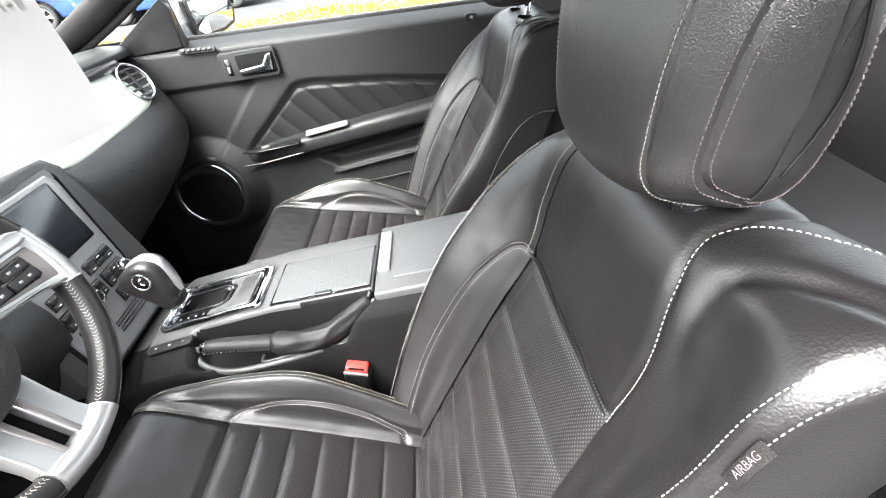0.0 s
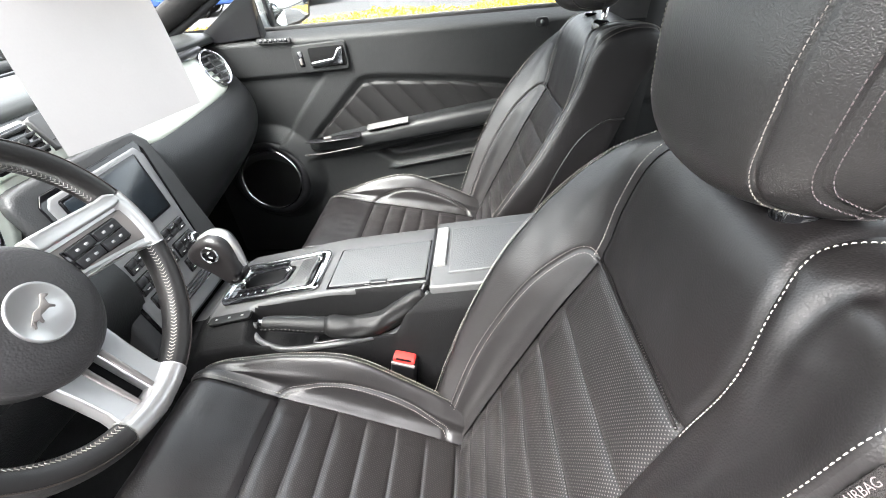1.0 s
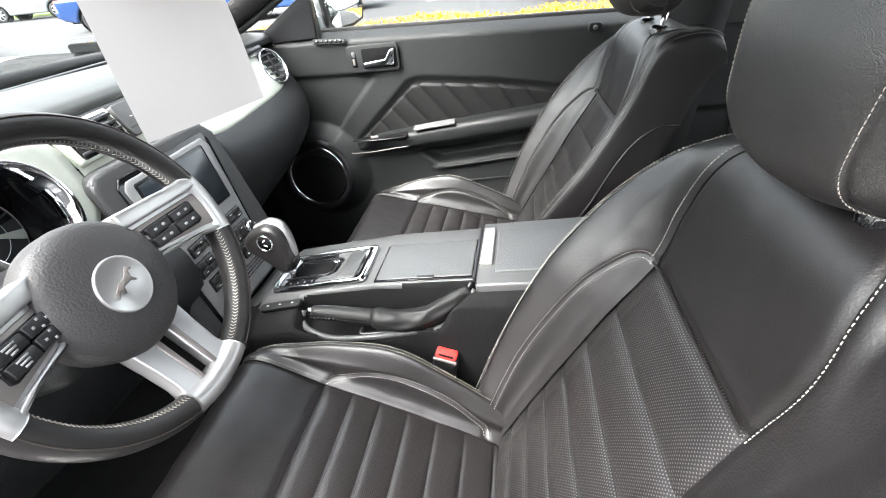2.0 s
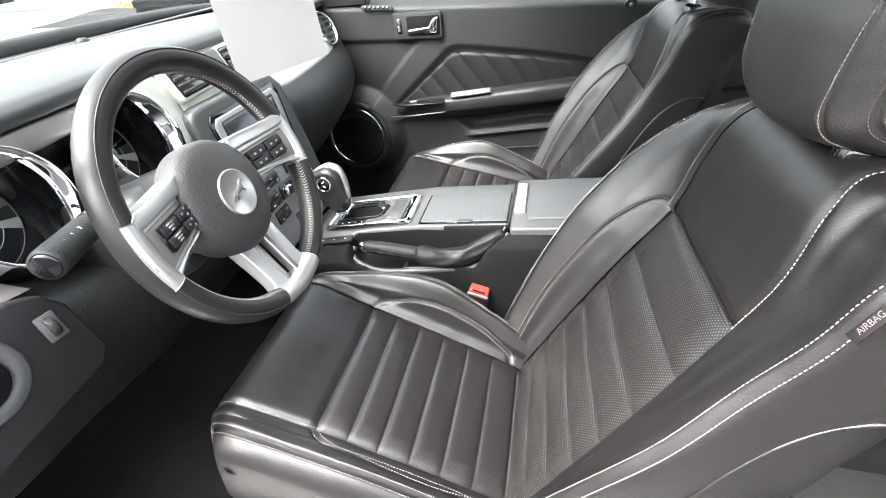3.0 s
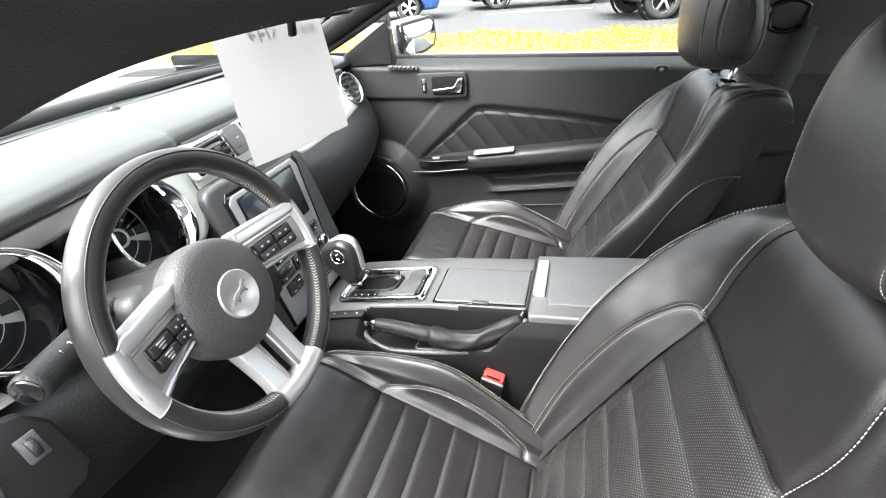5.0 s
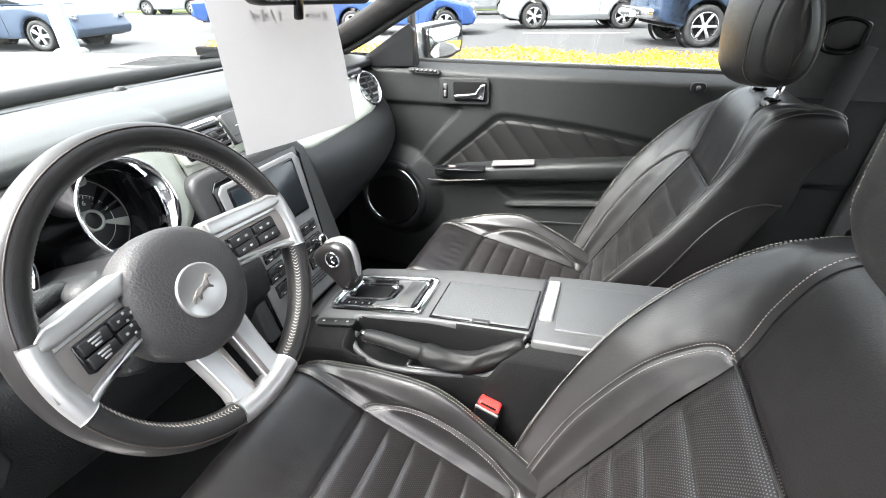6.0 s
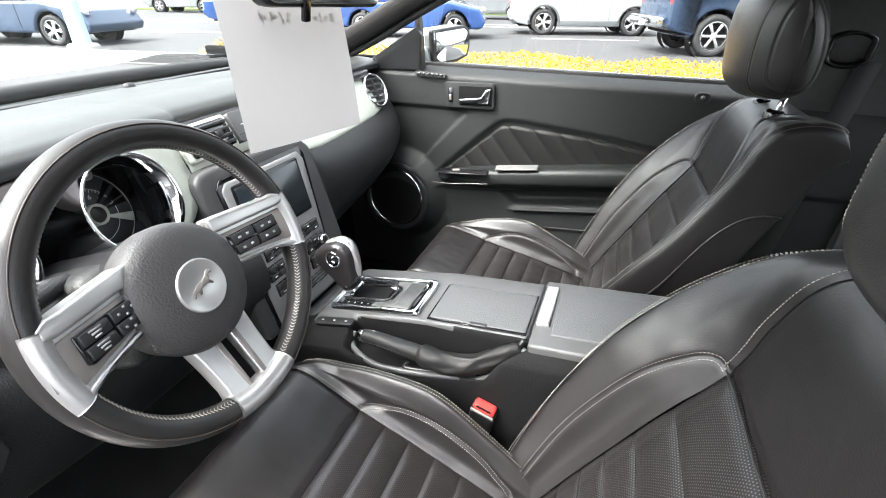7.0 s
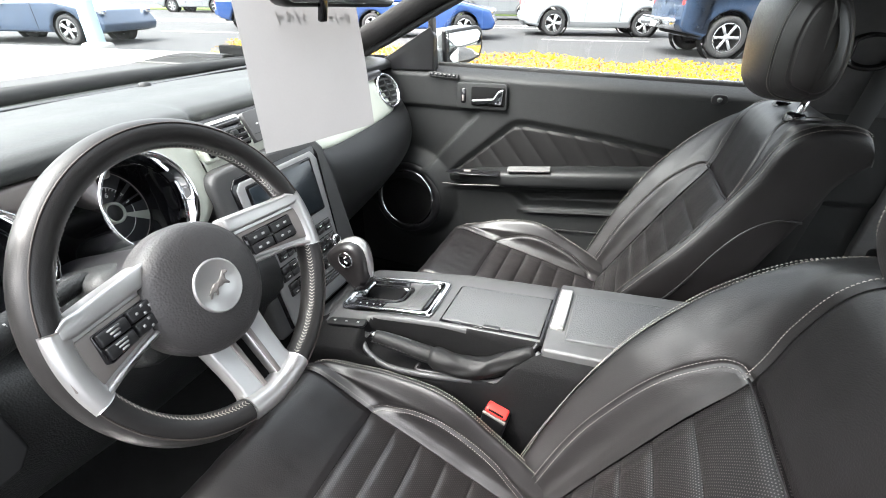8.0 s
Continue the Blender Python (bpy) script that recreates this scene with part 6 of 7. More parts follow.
part("mirror_face", slab(rounded(0.284, 0.057, 0.020), 0.003, axes((-0.6545, 0.06, 1.202), (0.10, 1, -0.02), (0.05, 0, 1)) @ pose(0, 0, 0.0008), 0.0006, 1), MIRROR, im)
part("day_night_tab", box(0.010, 0.016, 0.035, pose(-0.664, -0.003, 1.166, 0, 10, 0), 0.004, 3), GLOSS_BLACK, im, "dipping lever")
part("mirror_stem", tube([(-0.68, 0.02, 1.235), (-0.70, 0.02, 1.26), (-0.735, 0.02, 1.262)], 0.010, 10), PLASTIC_DARK, im)

paper = thing("paper_sheet", "white paper sheet with faint pencil marks hanging behind the interior mirror", "paper", at=(-0.68, 0.0, 0.97))
pc = [Vector(v) for v in ((-0.696, -0.146, 0.971), (-0.664, 0.128, 0.958), (-0.700, 0.150, 1.180), (-0.728, -0.125, 1.192))]
n1, n2 = 40, 36
verts = []
for j in range(n2):
    for i in range(n1):
        u, v = i / (n1 - 1), j / (n2 - 1)
        p = pc[0].lerp(pc[1], u).lerp(pc[3].lerp(pc[2], u), v)
        bow = 0.006 * math.sin(math.pi * u) * (1 - v) + 0.003 * noise.noise((u * 2.2, v * 2.0, 0.3))
        verts.append(p + Vector((bow, 0, 0)))
sheet_ob = part("sheet", mesh_of("sheet", verts, grid_faces(n1, n2)), PAPER, paper)
PENCIL = PAPER.copy()
PENCIL.name = "faint_pencil"
for u, v, w, h, turn in ((0.27, 0.86, 0.004, 0.016, 14), (0.31, 0.865, 0.012, 0.004, 0), (0.35, 0.86, 0.004, 0.016, -12), (0.39, 0.86, 0.010, 0.005, 4), (0.44, 0.86, 0.004, 0.018, 16), (0.48, 0.87, 0.004, 0.014, -20), (0.72, 0.85, 0.010, 0.005, 0), (0.77, 0.86, 0.004, 0.016, 8), (0.82, 0.855, 0.010, 0.005, 30), (0.87, 0.86, 0.004, 0.015, 6), (0.91, 0.86, 0.004, 0.015, 6)):
    p = Vector(verts[round(v * (n2 - 1)) * n1 + round(u * (n1 - 1))])
    bar_m = axes(p - Vector((0.0012, 0, 0)), pc[1] - pc[0], pc[3] - pc[0])
    part("pencil_bar", box(w, h, 0.0004, bar_m @ pose(0, 0, 0, 0, 0, turn), 0), PENCIL, sheet_ob)


# ---- rear of the cabin ----
def side_wall(name, s, label):
    """The trimmed quarter panel behind a door, with a ledge and a pillar up to the roof."""
    w = thing(name, label, "quarter panel", kind="structure", at=(0.7, s * 0.72, 0.25))
    m = axes((0, s * 0.70, 0), (1, 0, 0), (0, 0, 1))
    part("trim_panel", slab([(0.46, 0.22), (0.43, 0.60), (0.44, 0.985), (1.50, 1.0), (1.50, 0.22)], 0.05, m if s > 0 else m @ pose(0, 0, 0.05), 0.008, 2), QUARTER_TRIM, w)
    part("ledge", box(1.0, 0.07, 0.05, pose(0.96, s * 0.675, 0.635, 0, -4, 0), 0.02, 4), PAD, w, "padded ledge")
    pil = [(0.17, 0.70, 0.95), (0.19, 0.665, 1.05), (0.16, 0.62, 1.20), (0.12, 0.575, 1.32)]
    pir = [(0.62, 0.70, 0.95), (0.60, 0.665, 1.05), (0.58, 0.62, 1.20), (0.56, 0.575, 1.32)]
    if s < 0:
        pil = [(0.40, y, z) for _, y, z in pil]
    rows = [[(a[0] + (b[0] - a[0]) * t, s * (a[1] + 0.012 * math.cos(math.pi * (t - 0.5)) * -1), a[2]) for t in np.linspace(0, 1, 12)] for a, b in zip(pil, pir)]
    verts = [v for r in rows for v in r]
    part("pillar_trim", mesh_of("pillar", verts, grid_faces(12, 4, flip=s < 0)), QUARTER_TRIM, w, "black pillar trim")
    part("rear_pillar", mesh_of("rear", [(a + (b - a) * t, s * y, z) for y, z, a, b in ((0.71, 0.98, 0.95, 1.60), (0.66, 1.1, 0.90, 1.30), (0.6, 1.22, 0.80, 1.02), (0.53, 1.325, 0.60, 0.76)) for t in np.linspace(0, 1, 8)], grid_faces(8, 4, flip=s < 0)), HEADLINER, w)
    gl = part("quarter_pane", mesh_of("pane", [(x, s * (y + 0.012), z) for y, z in ((0.70, 0.97), (0.62, 1.2)) for x in (0.60, 0.98)], [(0, 1, 3, 2)]), GLASS, w)
    gl.visible_shadow = False
    return w


side_wall("wall_quarter_passenger", 1, "black moulded rear quarter panel beside the passenger seat")
side_wall("wall_quarter_driver", -1, "black moulded rear quarter panel behind the driver")

guide = thing("belt_guide", "black seat belt guide loop on the pillar", "seat belt guide", at=(0.27, 0.64, 1.09))
loop = [(0.235 + 0.048 * (math.cos(a) if abs(math.cos(a)) < 0.8 else math.copysign(0.8, math.cos(a))) + 0.03, 0.640, 1.092 + 0.034 * math.sin(a)) for a in np.linspace(0, 2 * math.pi, 28)[:-1]]
part("loop", tube(loop, 0.007, 8, closed=True), GLOSS_BLACK, guide)
part("boss", lathe([(0.0, 0.02), (0.014, 0.019), (0.018, 0.012), (0.018, -0.02)], 24, pose(0.245, 0.665, 1.12, 90, 0, 0)), PLASTIC_DARK, guide)
belt = thing("seat_belt", "black woven seat belt strap on the pillar", "seat belt", at=(0.3, 0.66, 0.5))
part("strap", box(0.048, 0.002, 0.62, pose(0.285, 0.650, 0.79, 0, 6, 0), 0.0008, 1), RUBBER, belt)

rear = thing("bench", "black leather rear bench seat in shadow", "bench seat", at=(0.85, 0, 0.25))
part("cushion", box(0.50, 1.20, 0.22, pose(0.82, 0, 0.42, 0, -8, 0), 0.07, 5), LEATHER, rear)
part("backrest", box(0.18, 1.20, 0.62, pose(1.14, 0, 0.74, 0, 24, 0), 0.07, 5), LEATHER, rear)
structure("wall_parcel_shelf", box(0.45, 1.36, 0.03, pose(1.42, 0, 1.0), 0.01), HEADLINER, "dark rear parcel shelf", "shelf")
rw = structure("window_rear", mesh_of("pane", [(0.71, -0.52, 1.335), (0.71, 0.52, 1.335), (1.45, -0.60, 1.03), (1.45, 0.60, 1.03)], [(0, 1, 3, 2)]), GLASS, "raked rear window", "window")
rw.visible_shadow = False
sill = structure("trim_sill", box(1.5, 0.10, 0.06, pose(-0.38, -0.735, 0.36), 0.015, 3), PLASTIC, "black plastic door sill", "sill")
part("sill_plate", box(0.9, 0.05, 0.004, pose(-0.3, -0.745, 0.392), 0.001), SILVER, sill, "brushed sill plate")
tracks = thing("rear_floor_mat", "black ribbed rubber mat behind the driver's seat", "floor mat", at=(0.35, -0.4, 0.21))
part("mat", slab(rounded(0.40, 0.50, 0.05), 0.01, pose(0.38, -0.42, 0.222), 0.004), RUBBER, tracks)

# ---- body outside the windscreen ----
hood = structure("trim_hood", mesh_of("hood", [(x, y, 1.02 - 0.025 * max(0, (-1.5 - x)) ** 1.2 - 0.06 * (abs(y) / 0.72) ** 5 + 0.012 * math.exp(-((abs(y) - 0.33) / 0.10) ** 2)) for y in np.linspace(-0.78, 0.78, 40) for x in np.linspace(-2.55, -1.42, 26)], grid_faces(26, 40)), BODY_WHITE, "white painted bonnet", "bonnet")
structure("trim_cowl", mesh_of("cowl", [(x, y, 0.955 + 0.02 * (1 - (y / 0.7) ** 2) + 0.006 * math.sin(40 * x)) for y in np.linspace(-0.74, 0.74, 30) for x in np.linspace(-1.46, -1.30, 14)], grid_faces(14, 30)), PLASTIC, "black plastic cowl under the wipers", "cowl")
for k, (a, b) in enumerate((((-1.40, -0.45, 0.995), (-1.33, 0.08, 1.012)), ((-1.42, 0.10, 0.995), (-1.34, 0.60, 1.000)))):
    wp = thing("wiper", "black windscreen wiper resting on the glass", "wiper", "wipers", at=a)
    pts = [Vector(a).lerp(Vector(b), t) + Vector((0, 0, 0.006 * math.sin(math.pi * t))) for t in np.linspace(0, 1, 16)]
    part("arm", tube(pts, 0.006, 6), RUBBER, wp)
    part("blade", tube([p + Vector((0.004, 0, -0.008)) for p in pts[5:]], 0.004, 6), RUBBER, wp)


# ---- street ----
ASPHALT = material("asphalt", (0.045, 0.045, 0.0462), 0.85, 0, 160, 0.9, 0.14, 0.7)
CONCRETE = material("concrete_kerb", (0.30, 0.295, 0.28), 0.85, 0, 120, 0.6, 0.12, 2)
LINE_PAINT = material("road_paint", (0.55, 0.55, 0.53), 0.7, vary=0.1, patch=4)
TYRE = material("tyre_rubber", (0.020, 0.020, 0.021), 0.75, vary=0.25, patch=12)
RIM = material("alloy_rim", (0.55, 0.56, 0.57), 0.28, 0.8, vary=0.06)
CAR_GLASS = material("tinted_car_glass", (0.015, 0.018, 0.02), 0.06, vary=0.1)
WELL = material("wheel_well", (0.01, 0.01, 0.01), 0.9, spec=0.1)
HEAD = math.radians(15.0)
road_dir = Vector((math.cos(HEAD), math.sin(HEAD), 0))
structure("ground", mesh_of("ground", [(x, y, 0.0) for y in (-400, -30, -8, 0, 8, 30, 400) for x in (-400, -40, -15, 0, 15, 40, 400)], grid_faces(7, 7)), ASPHALT, "grey asphalt car park and street", "ground")
for k, (x, y, ln) in enumerate(((-1.55, 14.1, 3.0), (-13.0, 10.9, 3.0), (-24.0, 8.0, 3.0), (10.0, 17.1, 3.0))):
    structure("lane_line", box(ln, 0.12, 0.008, pose(x, y, 0.004, 0, 0, 15), 0), LINE_PAINT, "white painted lane line", "road marking")
for d in (19.3, 20.6):
    structure("lane_line", box(120, 0.12, 0.008, pose(0, d, 0.004, 0, 0, 15), 0), LINE_PAINT, "white painted lane line", "road marking")
kerb = structure("kerb", box(40, 0.16, 0.14, pose(-2, 6.35, 0.07, 0, 0, 8), 0.02), CONCRETE, "pale concrete kerb behind the hedge", "kerb")
structure("kerb_front", box(14.5, 0.16, 0.14, pose(2.2, 3.9, 0.07, 0, 0, 1.5), 0.02), CONCRETE, "pale concrete kerb before the hedge", "kerb")


# ---- flowering hedge: a dense clump of small yellow leaves ----
def hedge():
    rng = random.Random(7)
    cols = [(0.62, 0.38, 0.015), (0.70, 0.48, 0.02), (0.55, 0.30, 0.04), (0.40, 0.22, 0.08)]
    mats = [material("yellow_leaf", tuple(0.88 * v for v in c), 0.8, vary=0.2, patch=8, spec=0.25) for c in cols]
    h = thing("hedge", "low hedge of dense yellow leaves along the kerb", "hedge", kind="stuff", at=(0, 4.8, 0))
    sets = [([], []) for _ in mats]
    for _ in range(46000):
        x = rng.uniform(-5.6, 8.5)
        crest = 0.55 + 0.06 * noise.noise((x * 1.1, 0.2, 0)) + 0.05 * noise.noise((x * 3.7, 1.2, 0))
        y = rng.uniform(-0.62, 0.62)
        top = crest * math.sqrt(max(0.04, 1 - (abs(y) / 0.66) ** 3))
        z = top * (1 - 0.85 * rng.random() ** 2.2)
        patch = noise.noise((x * 0.9, y * 0.9, z * 1.5)) + 0.35 * rng.uniform(-1, 1)
        k = 3 if patch > 0.42 else 2 if patch > 0.22 else (0 if rng.random() < 0.6 else 1)
        verts, faces = sets[k]
        c = Vector((x, 4.80 + y + 0.02 * x, z + rng.uniform(-0.02, 0.03)))
        size = rng.uniform(0.016, 0.034)
        e = Euler((rng.uniform(-0.9, 0.9), rng.uniform(-0.9, 0.9), rng.uniform(0, 6.3)))
        b = len(verts)
        for q in ((-0.5, 0, 0), (-0.1, 0.42, 0.08), (0.6, 0, -0.05), (-0.1, -0.42, 0.08)):
            verts.append(c + (e.to_matrix() @ Vector(q)) * size)
        faces.append((b, b + 1, b + 2, b + 3))
    for (verts, faces), m in zip(sets, mats):
        part("leaf_mass", mesh_of("leaves", verts, faces, False), m, h)
    part("twig_core", mesh_of("core", [(x, 4.80 + 0.02 * x + y, z * (0.9 + 0.1 * noise.noise((x, y, 1)))) for x in np.linspace(-5.5, 8.4, 40) for y, z in ((-0.5, 0.02), (-0.46, 0.30), (-0.2, 0.44), (0.2, 0.44), (0.46, 0.30), (0.5, 0.02))], grid_faces(6, 40, flip=True)), material("twigs", (0.30, 0.19, 0.05), 0.9, vary=0.4, patch=12), h)
    return h


hedge()


# ---- vehicles ----
def road_wheel(car, x, y, r, w, spokes, side):
    m = pose(x, y, r, -90 if side < 0 else 90, 0, 0)
    m = Matrix.Translation((x, y, r)) @ (pose(0, 0, 0, 90, 0, 0) if side < 0 else pose(0, 0, 0, -90, 0, 0))
    wh = part("wheel", lathe([(r * 0.66, -w / 2), (r * 0.9, -w / 2), (r * 0.98, -w * 0.36), (r, -w * 0.2), (r, w * 0.2), (r * 0.98, w * 0.36), (r * 0.92, w / 2), (r * 0.68, w * 0.46), (r * 0.66, w * 0.3)], 44, m), TYRE, car, "black tyre")
    rim = part("rim", lathe([(r * 0.67, w * 0.44), (r * 0.64, w * 0.47), (r * 0.60, w * 0.40), (r * 0.58, w * 0.1), (r * 0.2, 0.0), (0.0, 0.0)], 40, m), WELL, wh)
    part("rim_lip", lathe([(r * 0.69, w * 0.42), (r * 0.67, w * 0.48), (r * 0.61, w * 0.42)], 40, m), RIM, wh, "silver alloy rim")
    for k in range(spokes):
        for o in ((-7, 7) if spokes == 5 else (0,)):
            part("spoke", slab([(r * 0.10, -r * 0.055), (r * 0.63, -r * 0.075), (r * 0.63, r * 0.075), (r * 0.10, r * 0.055)], 0.03, m @ pose(0, 0, w * 0.44, 0, 0, 360 * k / spokes + o), 0.006, 1), RIM, wh)
    part("hub_cap", lathe([(0.0, w * 0.46), (r * 0.12, w * 0.455), (r * 0.17, w * 0.40)], 20, m), RIM, wh)
    return wh


def vehicle(name, label, at, heading, paint, length, width, base, wheel_r, lower, roofline, belt_z, spokes, cladding=None, truck=False, category="car"):
    """A parked vehicle. x forward from the rear axle. lower: body outline points between the arches; roofline: cabin outline."""
    v = thing(name, label, category, at=(0, 0, 0))
    rear = (length - base) * 0.48
    front = length - base - rear
    arch = wheel_r * 1.22

    def arc(cx):
        return [(cx + arch * math.cos(radians(a)), wheel_r + arch * math.sin(radians(a))) for a in np.linspace(180, 0, 12)]

    sillz = 0.26 if not truck else 0.42
    outline = [(-rear, 0.42 if not truck else 0.60)] + [(-rear + 0.1, sillz + 0.08), (-arch, sillz)] + arc(0.0) + [(arch, sillz), (base - arch, sillz)] + arc(base) + [(base + arch, sillz), (base + front - 0.08, sillz + 0.02), (base + front, 0.45)] + lower + [(-rear, belt_z - 0.05)]
    m = axes((0, -width / 2, 0), (1, 0, 0), (0, 0, 1))
    body = part("body", slab(outline, width, axes((0, -width / 2 if m.col[2][1] < 0 else width / 2, 0), (1, 0, 0), (0, 0, 1)), 0.07, 4), paint, v, "painted car body")
    cw = width * 0.84
    cab = part("cabin", slab(roofline, cw, axes((0, -cw / 2 if m.col[2][1] < 0 else cw / 2, 0), (1, 0, 0), (0, 0, 1)), 0.06, 3), paint, v)
    zlo, zhi = belt_z + 0.04, max(z for _, z in roofline) - 0.09
    cx = sum(x for x, _ in roofline) / len(roofline)
    gl = [(cx + (x - cx) * 0.93, min(max(zlo, z), zhi)) for x, z in roofline]
    part("side_glass", slab(gl, cw + 0.03, axes((0, -(cw + 0.03) / 2 if m.col[2][1] < 0 else (cw + 0.03) / 2, 0), (1, 0, 0), (0, 0, 1)), 0.02, 1), CAR_GLASS, cab, "dark side windows")
    part("underbody", box(length * 0.92, width * 0.86, 0.18, pose((base + front - rear) / 2, 0, sillz + 0.08), 0.04), WELL, v)
    for cxw in (0.0, base):
        for s in (-1, 1):
            part("arch_liner", lathe([(arch * 0.98, -0.13), (arch * 0.98, 0.13)], 30, pose(cxw, s * (width / 2 - 0.16), wheel_r, 90, 0, 0)), WELL, v)
            road_wheel(v, cxw, s * (width / 2 - 0.115), wheel_r, 0.21, spokes, s)
    if cladding:
        for s in (-1, 1):
            part("sill_cladding", box(base - 2 * arch + 0.06, 0.05, 0.16, pose(base / 2, s * (width / 2 - 0.01), sillz + 0.08), 0.02), cladding, v, "dark grey sill cladding")
            for cxw in (0.0, base):
                part("arch_cladding", tube([(cxw + (arch + 0.02) * math.cos(radians(a)), s * (width / 2 - 0.005), wheel_r + (arch + 0.02) * math.sin(radians(a))) for a in np.linspace(0, 180, 20)], 0.035, 8), cladding, v)
        part("bumper_cladding", box(0.12, width * 0.9, 0.22, pose(-rear + 0.06, 0, sillz + 0.14), 0.05, 3), cladding, v)
    for s in (-1, 1):
        part("tail_lamp", box(0.16, 0.12, 0.16 if not truck else 0.34, pose(-rear + 0.07, s * (width / 2 - 0.09), belt_z - 0.12), 0.03, 3), RED, v, "red tail lamp")
        part("head_lamp", box(0.32, 0.14, 0.13, pose(base + front - 0.22, s * (width / 2 - 0.13), 0.70 if not truck else 0.95, 0, 0, -s * 18), 0.04, 3), CHROME, v, "clear head lamp")
        part("door_seam", box(0.008, 0.006, belt_z - sillz - 0.12, pose(base * 0.34, s * (width / 2 + 0.001), (belt_z + sillz) / 2), 0), WELL, v)
        part("door_seam", box(0.008, 0.006, belt_z - sillz - 0.12, pose(base * 0.72, s * (width / 2 + 0.001), (belt_z + sillz) / 2), 0), WELL, v)
        part("door_handle", box(0.18, 0.03, 0.03, pose(base * 0.42, s * (width / 2 + 0.008), belt_z - 0.10), 0.01), paint, v)
    part("rear_bumper", box(0.14, width * 0.96, 0.20, pose(-rear - 0.01 - (0.14 if truck else 0), 0, 0.52 if not truck else 0.66), 0.05, 3), CHROME if truck else paint, v, "chrome step bumper" if truck else "")
    part("number_plate", box(0.01, 0.32, 0.12, pose(-rear - (0.23 if truck else 0.085), 0, 0.62), 0.004), WHITE_INK, v, "pale number plate")
    v.matrix_world = Matrix.Translation(at) @ pose(0, 0, 0, 0, 0, heading)
    return v


WHITE_PAINT = material("pearl_white_paint", (0.27, 0.29, 0.30), 0.28, vary=0.03, coat=0.6)
BLUE_PAINT = material("blue_car_paint", (0.022, 0.042, 0.082), 0.28, 0.2, vary=0.06, coat=0.7)
NAVY_PAINT = material("navy_car_paint", (0.045, 0.070, 0.115), 0.3, 0.2, vary=0.08, coat=0.5)
ROYAL_PAINT = material("royal_blue_car_paint", (0.022, 0.060, 0.19), 0.25, 0.2, vary=0.06, coat=0.7)
GREY_PAINT = material("grey_car_paint", (0.20, 0.21, 0.22), 0.3, 0.3, vary=0.06, coat=0.5)
CLAD = material("grey_cladding", (0.09, 0.095, 0.10), 0.6, vary=0.1)

suv_low = [(3.55, 0.80), (3.35, 0.95), (2.55, 1.06)]
vehicle("suv", "pearl white family SUV with grey cladding on the street", (-3.25, 15.95, 0), 18, WHITE_PAINT, 4.75, 1.86, 2.76, 0.37, [(3.68, 0.62), (3.62, 0.86), (2.6, 1.04)], [(-0.95, 1.0), (-0.75, 1.62), (0.2, 1.72), (1.5, 1.70), (2.6, 1.03)], 1.04, 5, CLAD)
vehicle("pickup_truck", "blue pickup truck with a chrome rear step bumper", (1.05, 12.05, 0), 18, BLUE_PAINT, 5.7, 2.0, 3.60, 0.41, [(4.62, 0.85), (4.55, 1.12), (3.4, 1.22), (1.0, 1.28)], [(1.05, 1.2), (1.1, 1.82), (2.3, 1.88), (3.2, 1.22)], 1.28, 6, truck=True, category="pickup truck")
vehicle("sedan", "navy blue sedan waiting on the street", (-15.4, 6.8, 0), 15, NAVY_PAINT, 4.6, 1.76, 2.65, 0.32, [(3.55, 0.60), (3.45, 0.74), (2.5, 0.92)], [(-0.45, 0.9), (0.2, 1.34), (1.3, 1.40), (2.45, 0.92)], 0.92, 5)
vehicle("sedan", "royal blue compact car on the street", (-7.75, 12.6, 0), 15, ROYAL_PAINT, 4.3, 1.75, 2.65, 0.32, [(3.42, 0.60), (3.35, 0.76), (2.5, 0.94)], [(-0.45, 0.9), (0.2, 1.40), (1.3, 1.45), (2.45, 0.94)], 0.94, 5)
vehicle("sedan", "blue saloon car stopped on the street", (-12.9, 13.0, 0), 15, ROYAL_PAINT, 4.5, 1.76, 2.65, 0.32, [(3.5, 0.60), (3.4, 0.74), (2.5, 0.92)], [(-0.45, 0.9), (0.2, 1.36), (1.3, 1.42), (2.45, 0.92)], 0.92, 5)
vehicle("sedan", "grey car in the far lane", (-25.5, 20.8, 0), 15, GREY_PAINT, 4.5, 1.76, 2.65, 0.33, [(3.5, 0.60), (3.4, 0.78), (2.5, 0.95)], [(-0.45, 0.9), (0.2, 1.42), (1.3, 1.48), (2.45, 0.95)], 0.95, 6)
vehicle("suv", "grey SUV in the far lane", (-8.6, 23.2, 0), 15, GREY_PAINT, 4.6, 1.85, 2.7, 0.36, [(3.6, 0.62), (3.5, 0.86), (2.6, 1.02)], [(-0.9, 1.0), (-0.7, 1.62), (0.2, 1.70), (1.5, 1.68), (2.6, 1.03)], 1.02, 6, CLAD)

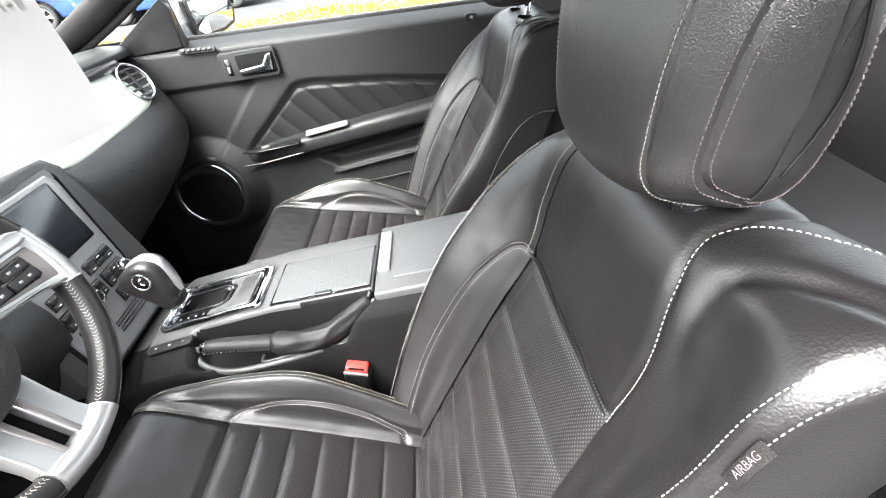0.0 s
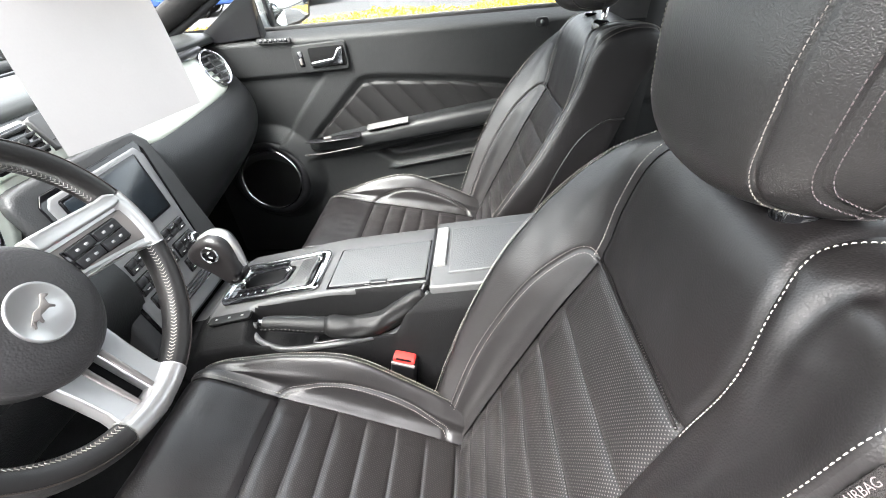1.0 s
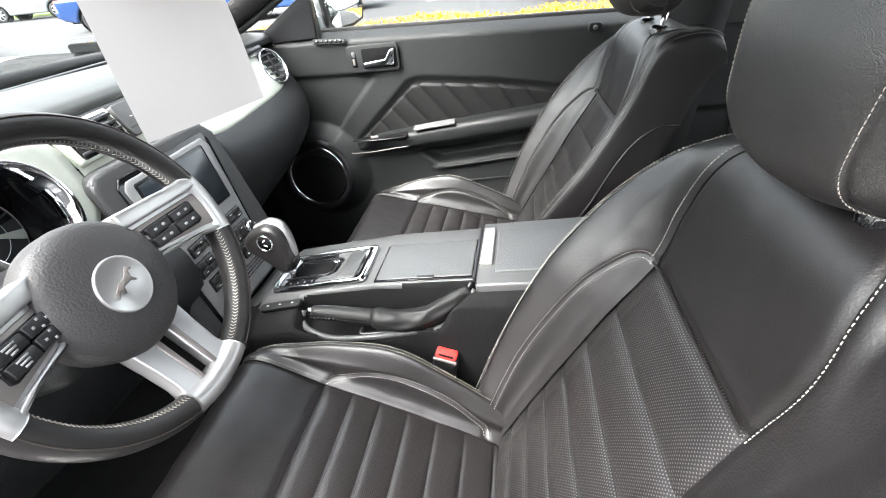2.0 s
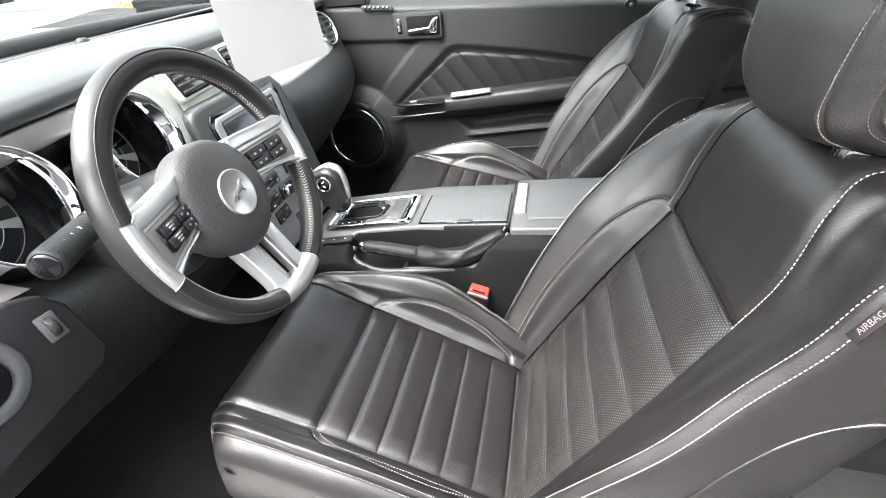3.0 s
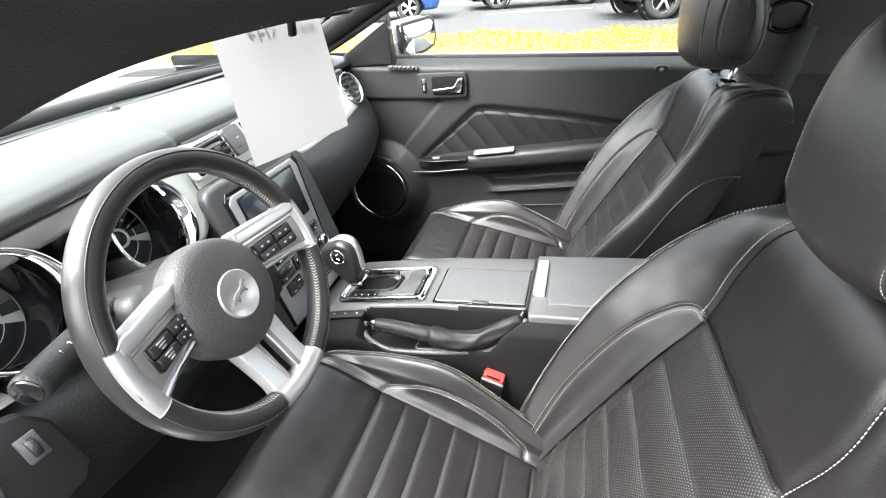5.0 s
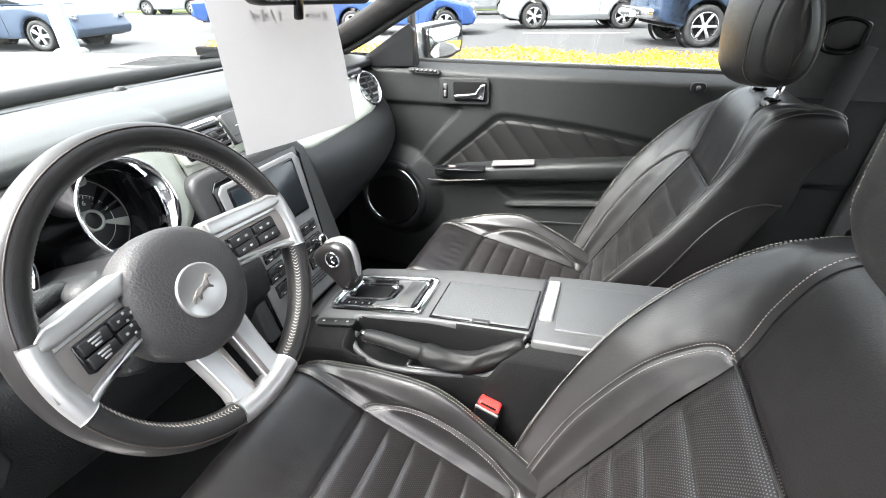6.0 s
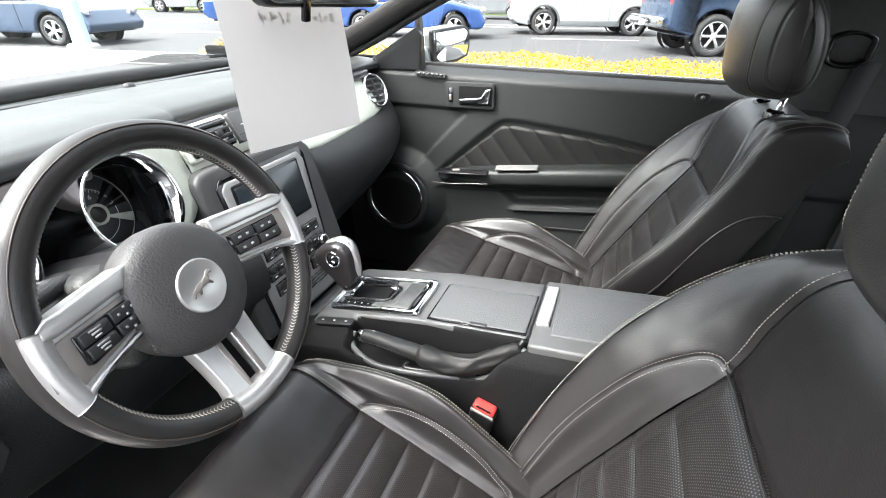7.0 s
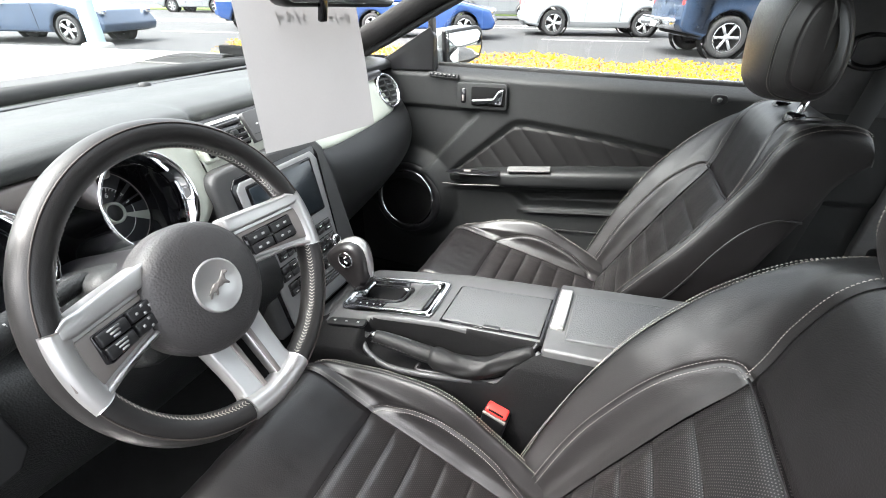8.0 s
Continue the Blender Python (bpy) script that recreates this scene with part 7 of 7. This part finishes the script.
post = thing("lamp_post", "pale blue painted steel lamp post", "lamp post", at=(-11.2, 6.3, 0))
part("pole", lathe([(0.17, 0.0), (0.16, 0.6), (0.15, 3.0), (0.12, 7.0), (0.0, 7.0)], 24, Matrix.Translation((-11.2, 6.3, 0))), material("pale_blue_paint", (0.42, 0.55, 0.62), 0.5, vary=0.06), post)
part("base", lathe([(0.30, 0.0), (0.30, 0.10), (0.26, 0.14), (0.17, 0.16)], 24, Matrix.Translation((-11.2, 6.3, 0))), CONCRETE, post)

# ---- far side of the street ----
STUCCO = material("pale_stucco", (0.55, 0.52, 0.46), 0.85, 0, 60, 0.5, 0.1, 1.5)
GRASS = material("verge_grass", (0.12, 0.17, 0.05), 0.9, 0, 80, 0.8, 0.3, 3)
# Unseen wall behind the camera, added to cut low sky light through the door.
structure("wall_sky_block", box(16, 0.25, 2.3, pose(-0.5, -3.9, 1.15), 0.02), material("sky_block_grey", (0.13, 0.128, 0.122), 0.9, 0, 60, 0.5, 0.15, 1.5, spec=0.2), "unseen plain grey wall added to block low sky light", "wall")
structure("verge", box(140, 4.0, 0.12, pose(0, 31.5, 0.06, 0, 0, 15), 0.02), GRASS, "mown grass verge across the street", "grass")
shop = thing("shop_building", "low pale shop building with dark windows and flat roof", "building", at=(0, 42, 0))
part("wall", box(60, 8, 5.2, pose(-4, 46, 2.6, 0, 0, 15), 0.05), STUCCO, shop)
part("roof", box(61, 9, 0.5, pose(-4, 46, 5.4, 0, 0, 15), 0.05), CLAD, shop)
for k in range(14):
    d = -28 + 4.2 * k
    c = Vector((-4, 46, 0)) + road_dir * d + Vector((math.sin(HEAD), -math.cos(HEAD), 0)) * 4.02
    wdw = part("window", box(2.6, 0.08, 2.2, pose(c.x, c.y, 1.7, 0, 0, 15), 0.02), CAR_GLASS, shop, "dark shop window")
    part("window_frame", box(2.8, 0.05, 0.12, pose(c.x, c.y, 0.55, 0, 0, 15), 0.01), WHITE_PAINT, wdw)
bench = thing("bench", "red picnic bench outside the shop", "bench", at=(1.5, 37.5, 0))
for k, (dz, w) in enumerate(((0.75, 0.8), (0.45, 0.3))):
    part("plank", box(3.2, w, 0.06, pose(1.5, 37.5 + 0.6 * k, dz, 0, 0, 15), 0.01), RED, bench)
for d in (-1.2, 1.2):
    part("leg", box(0.08, 0.9, 0.75, pose(1.5 + d, 37.6 + 0.27 * d, 0.375, 0, 0, 15), 0.01), RED, bench)
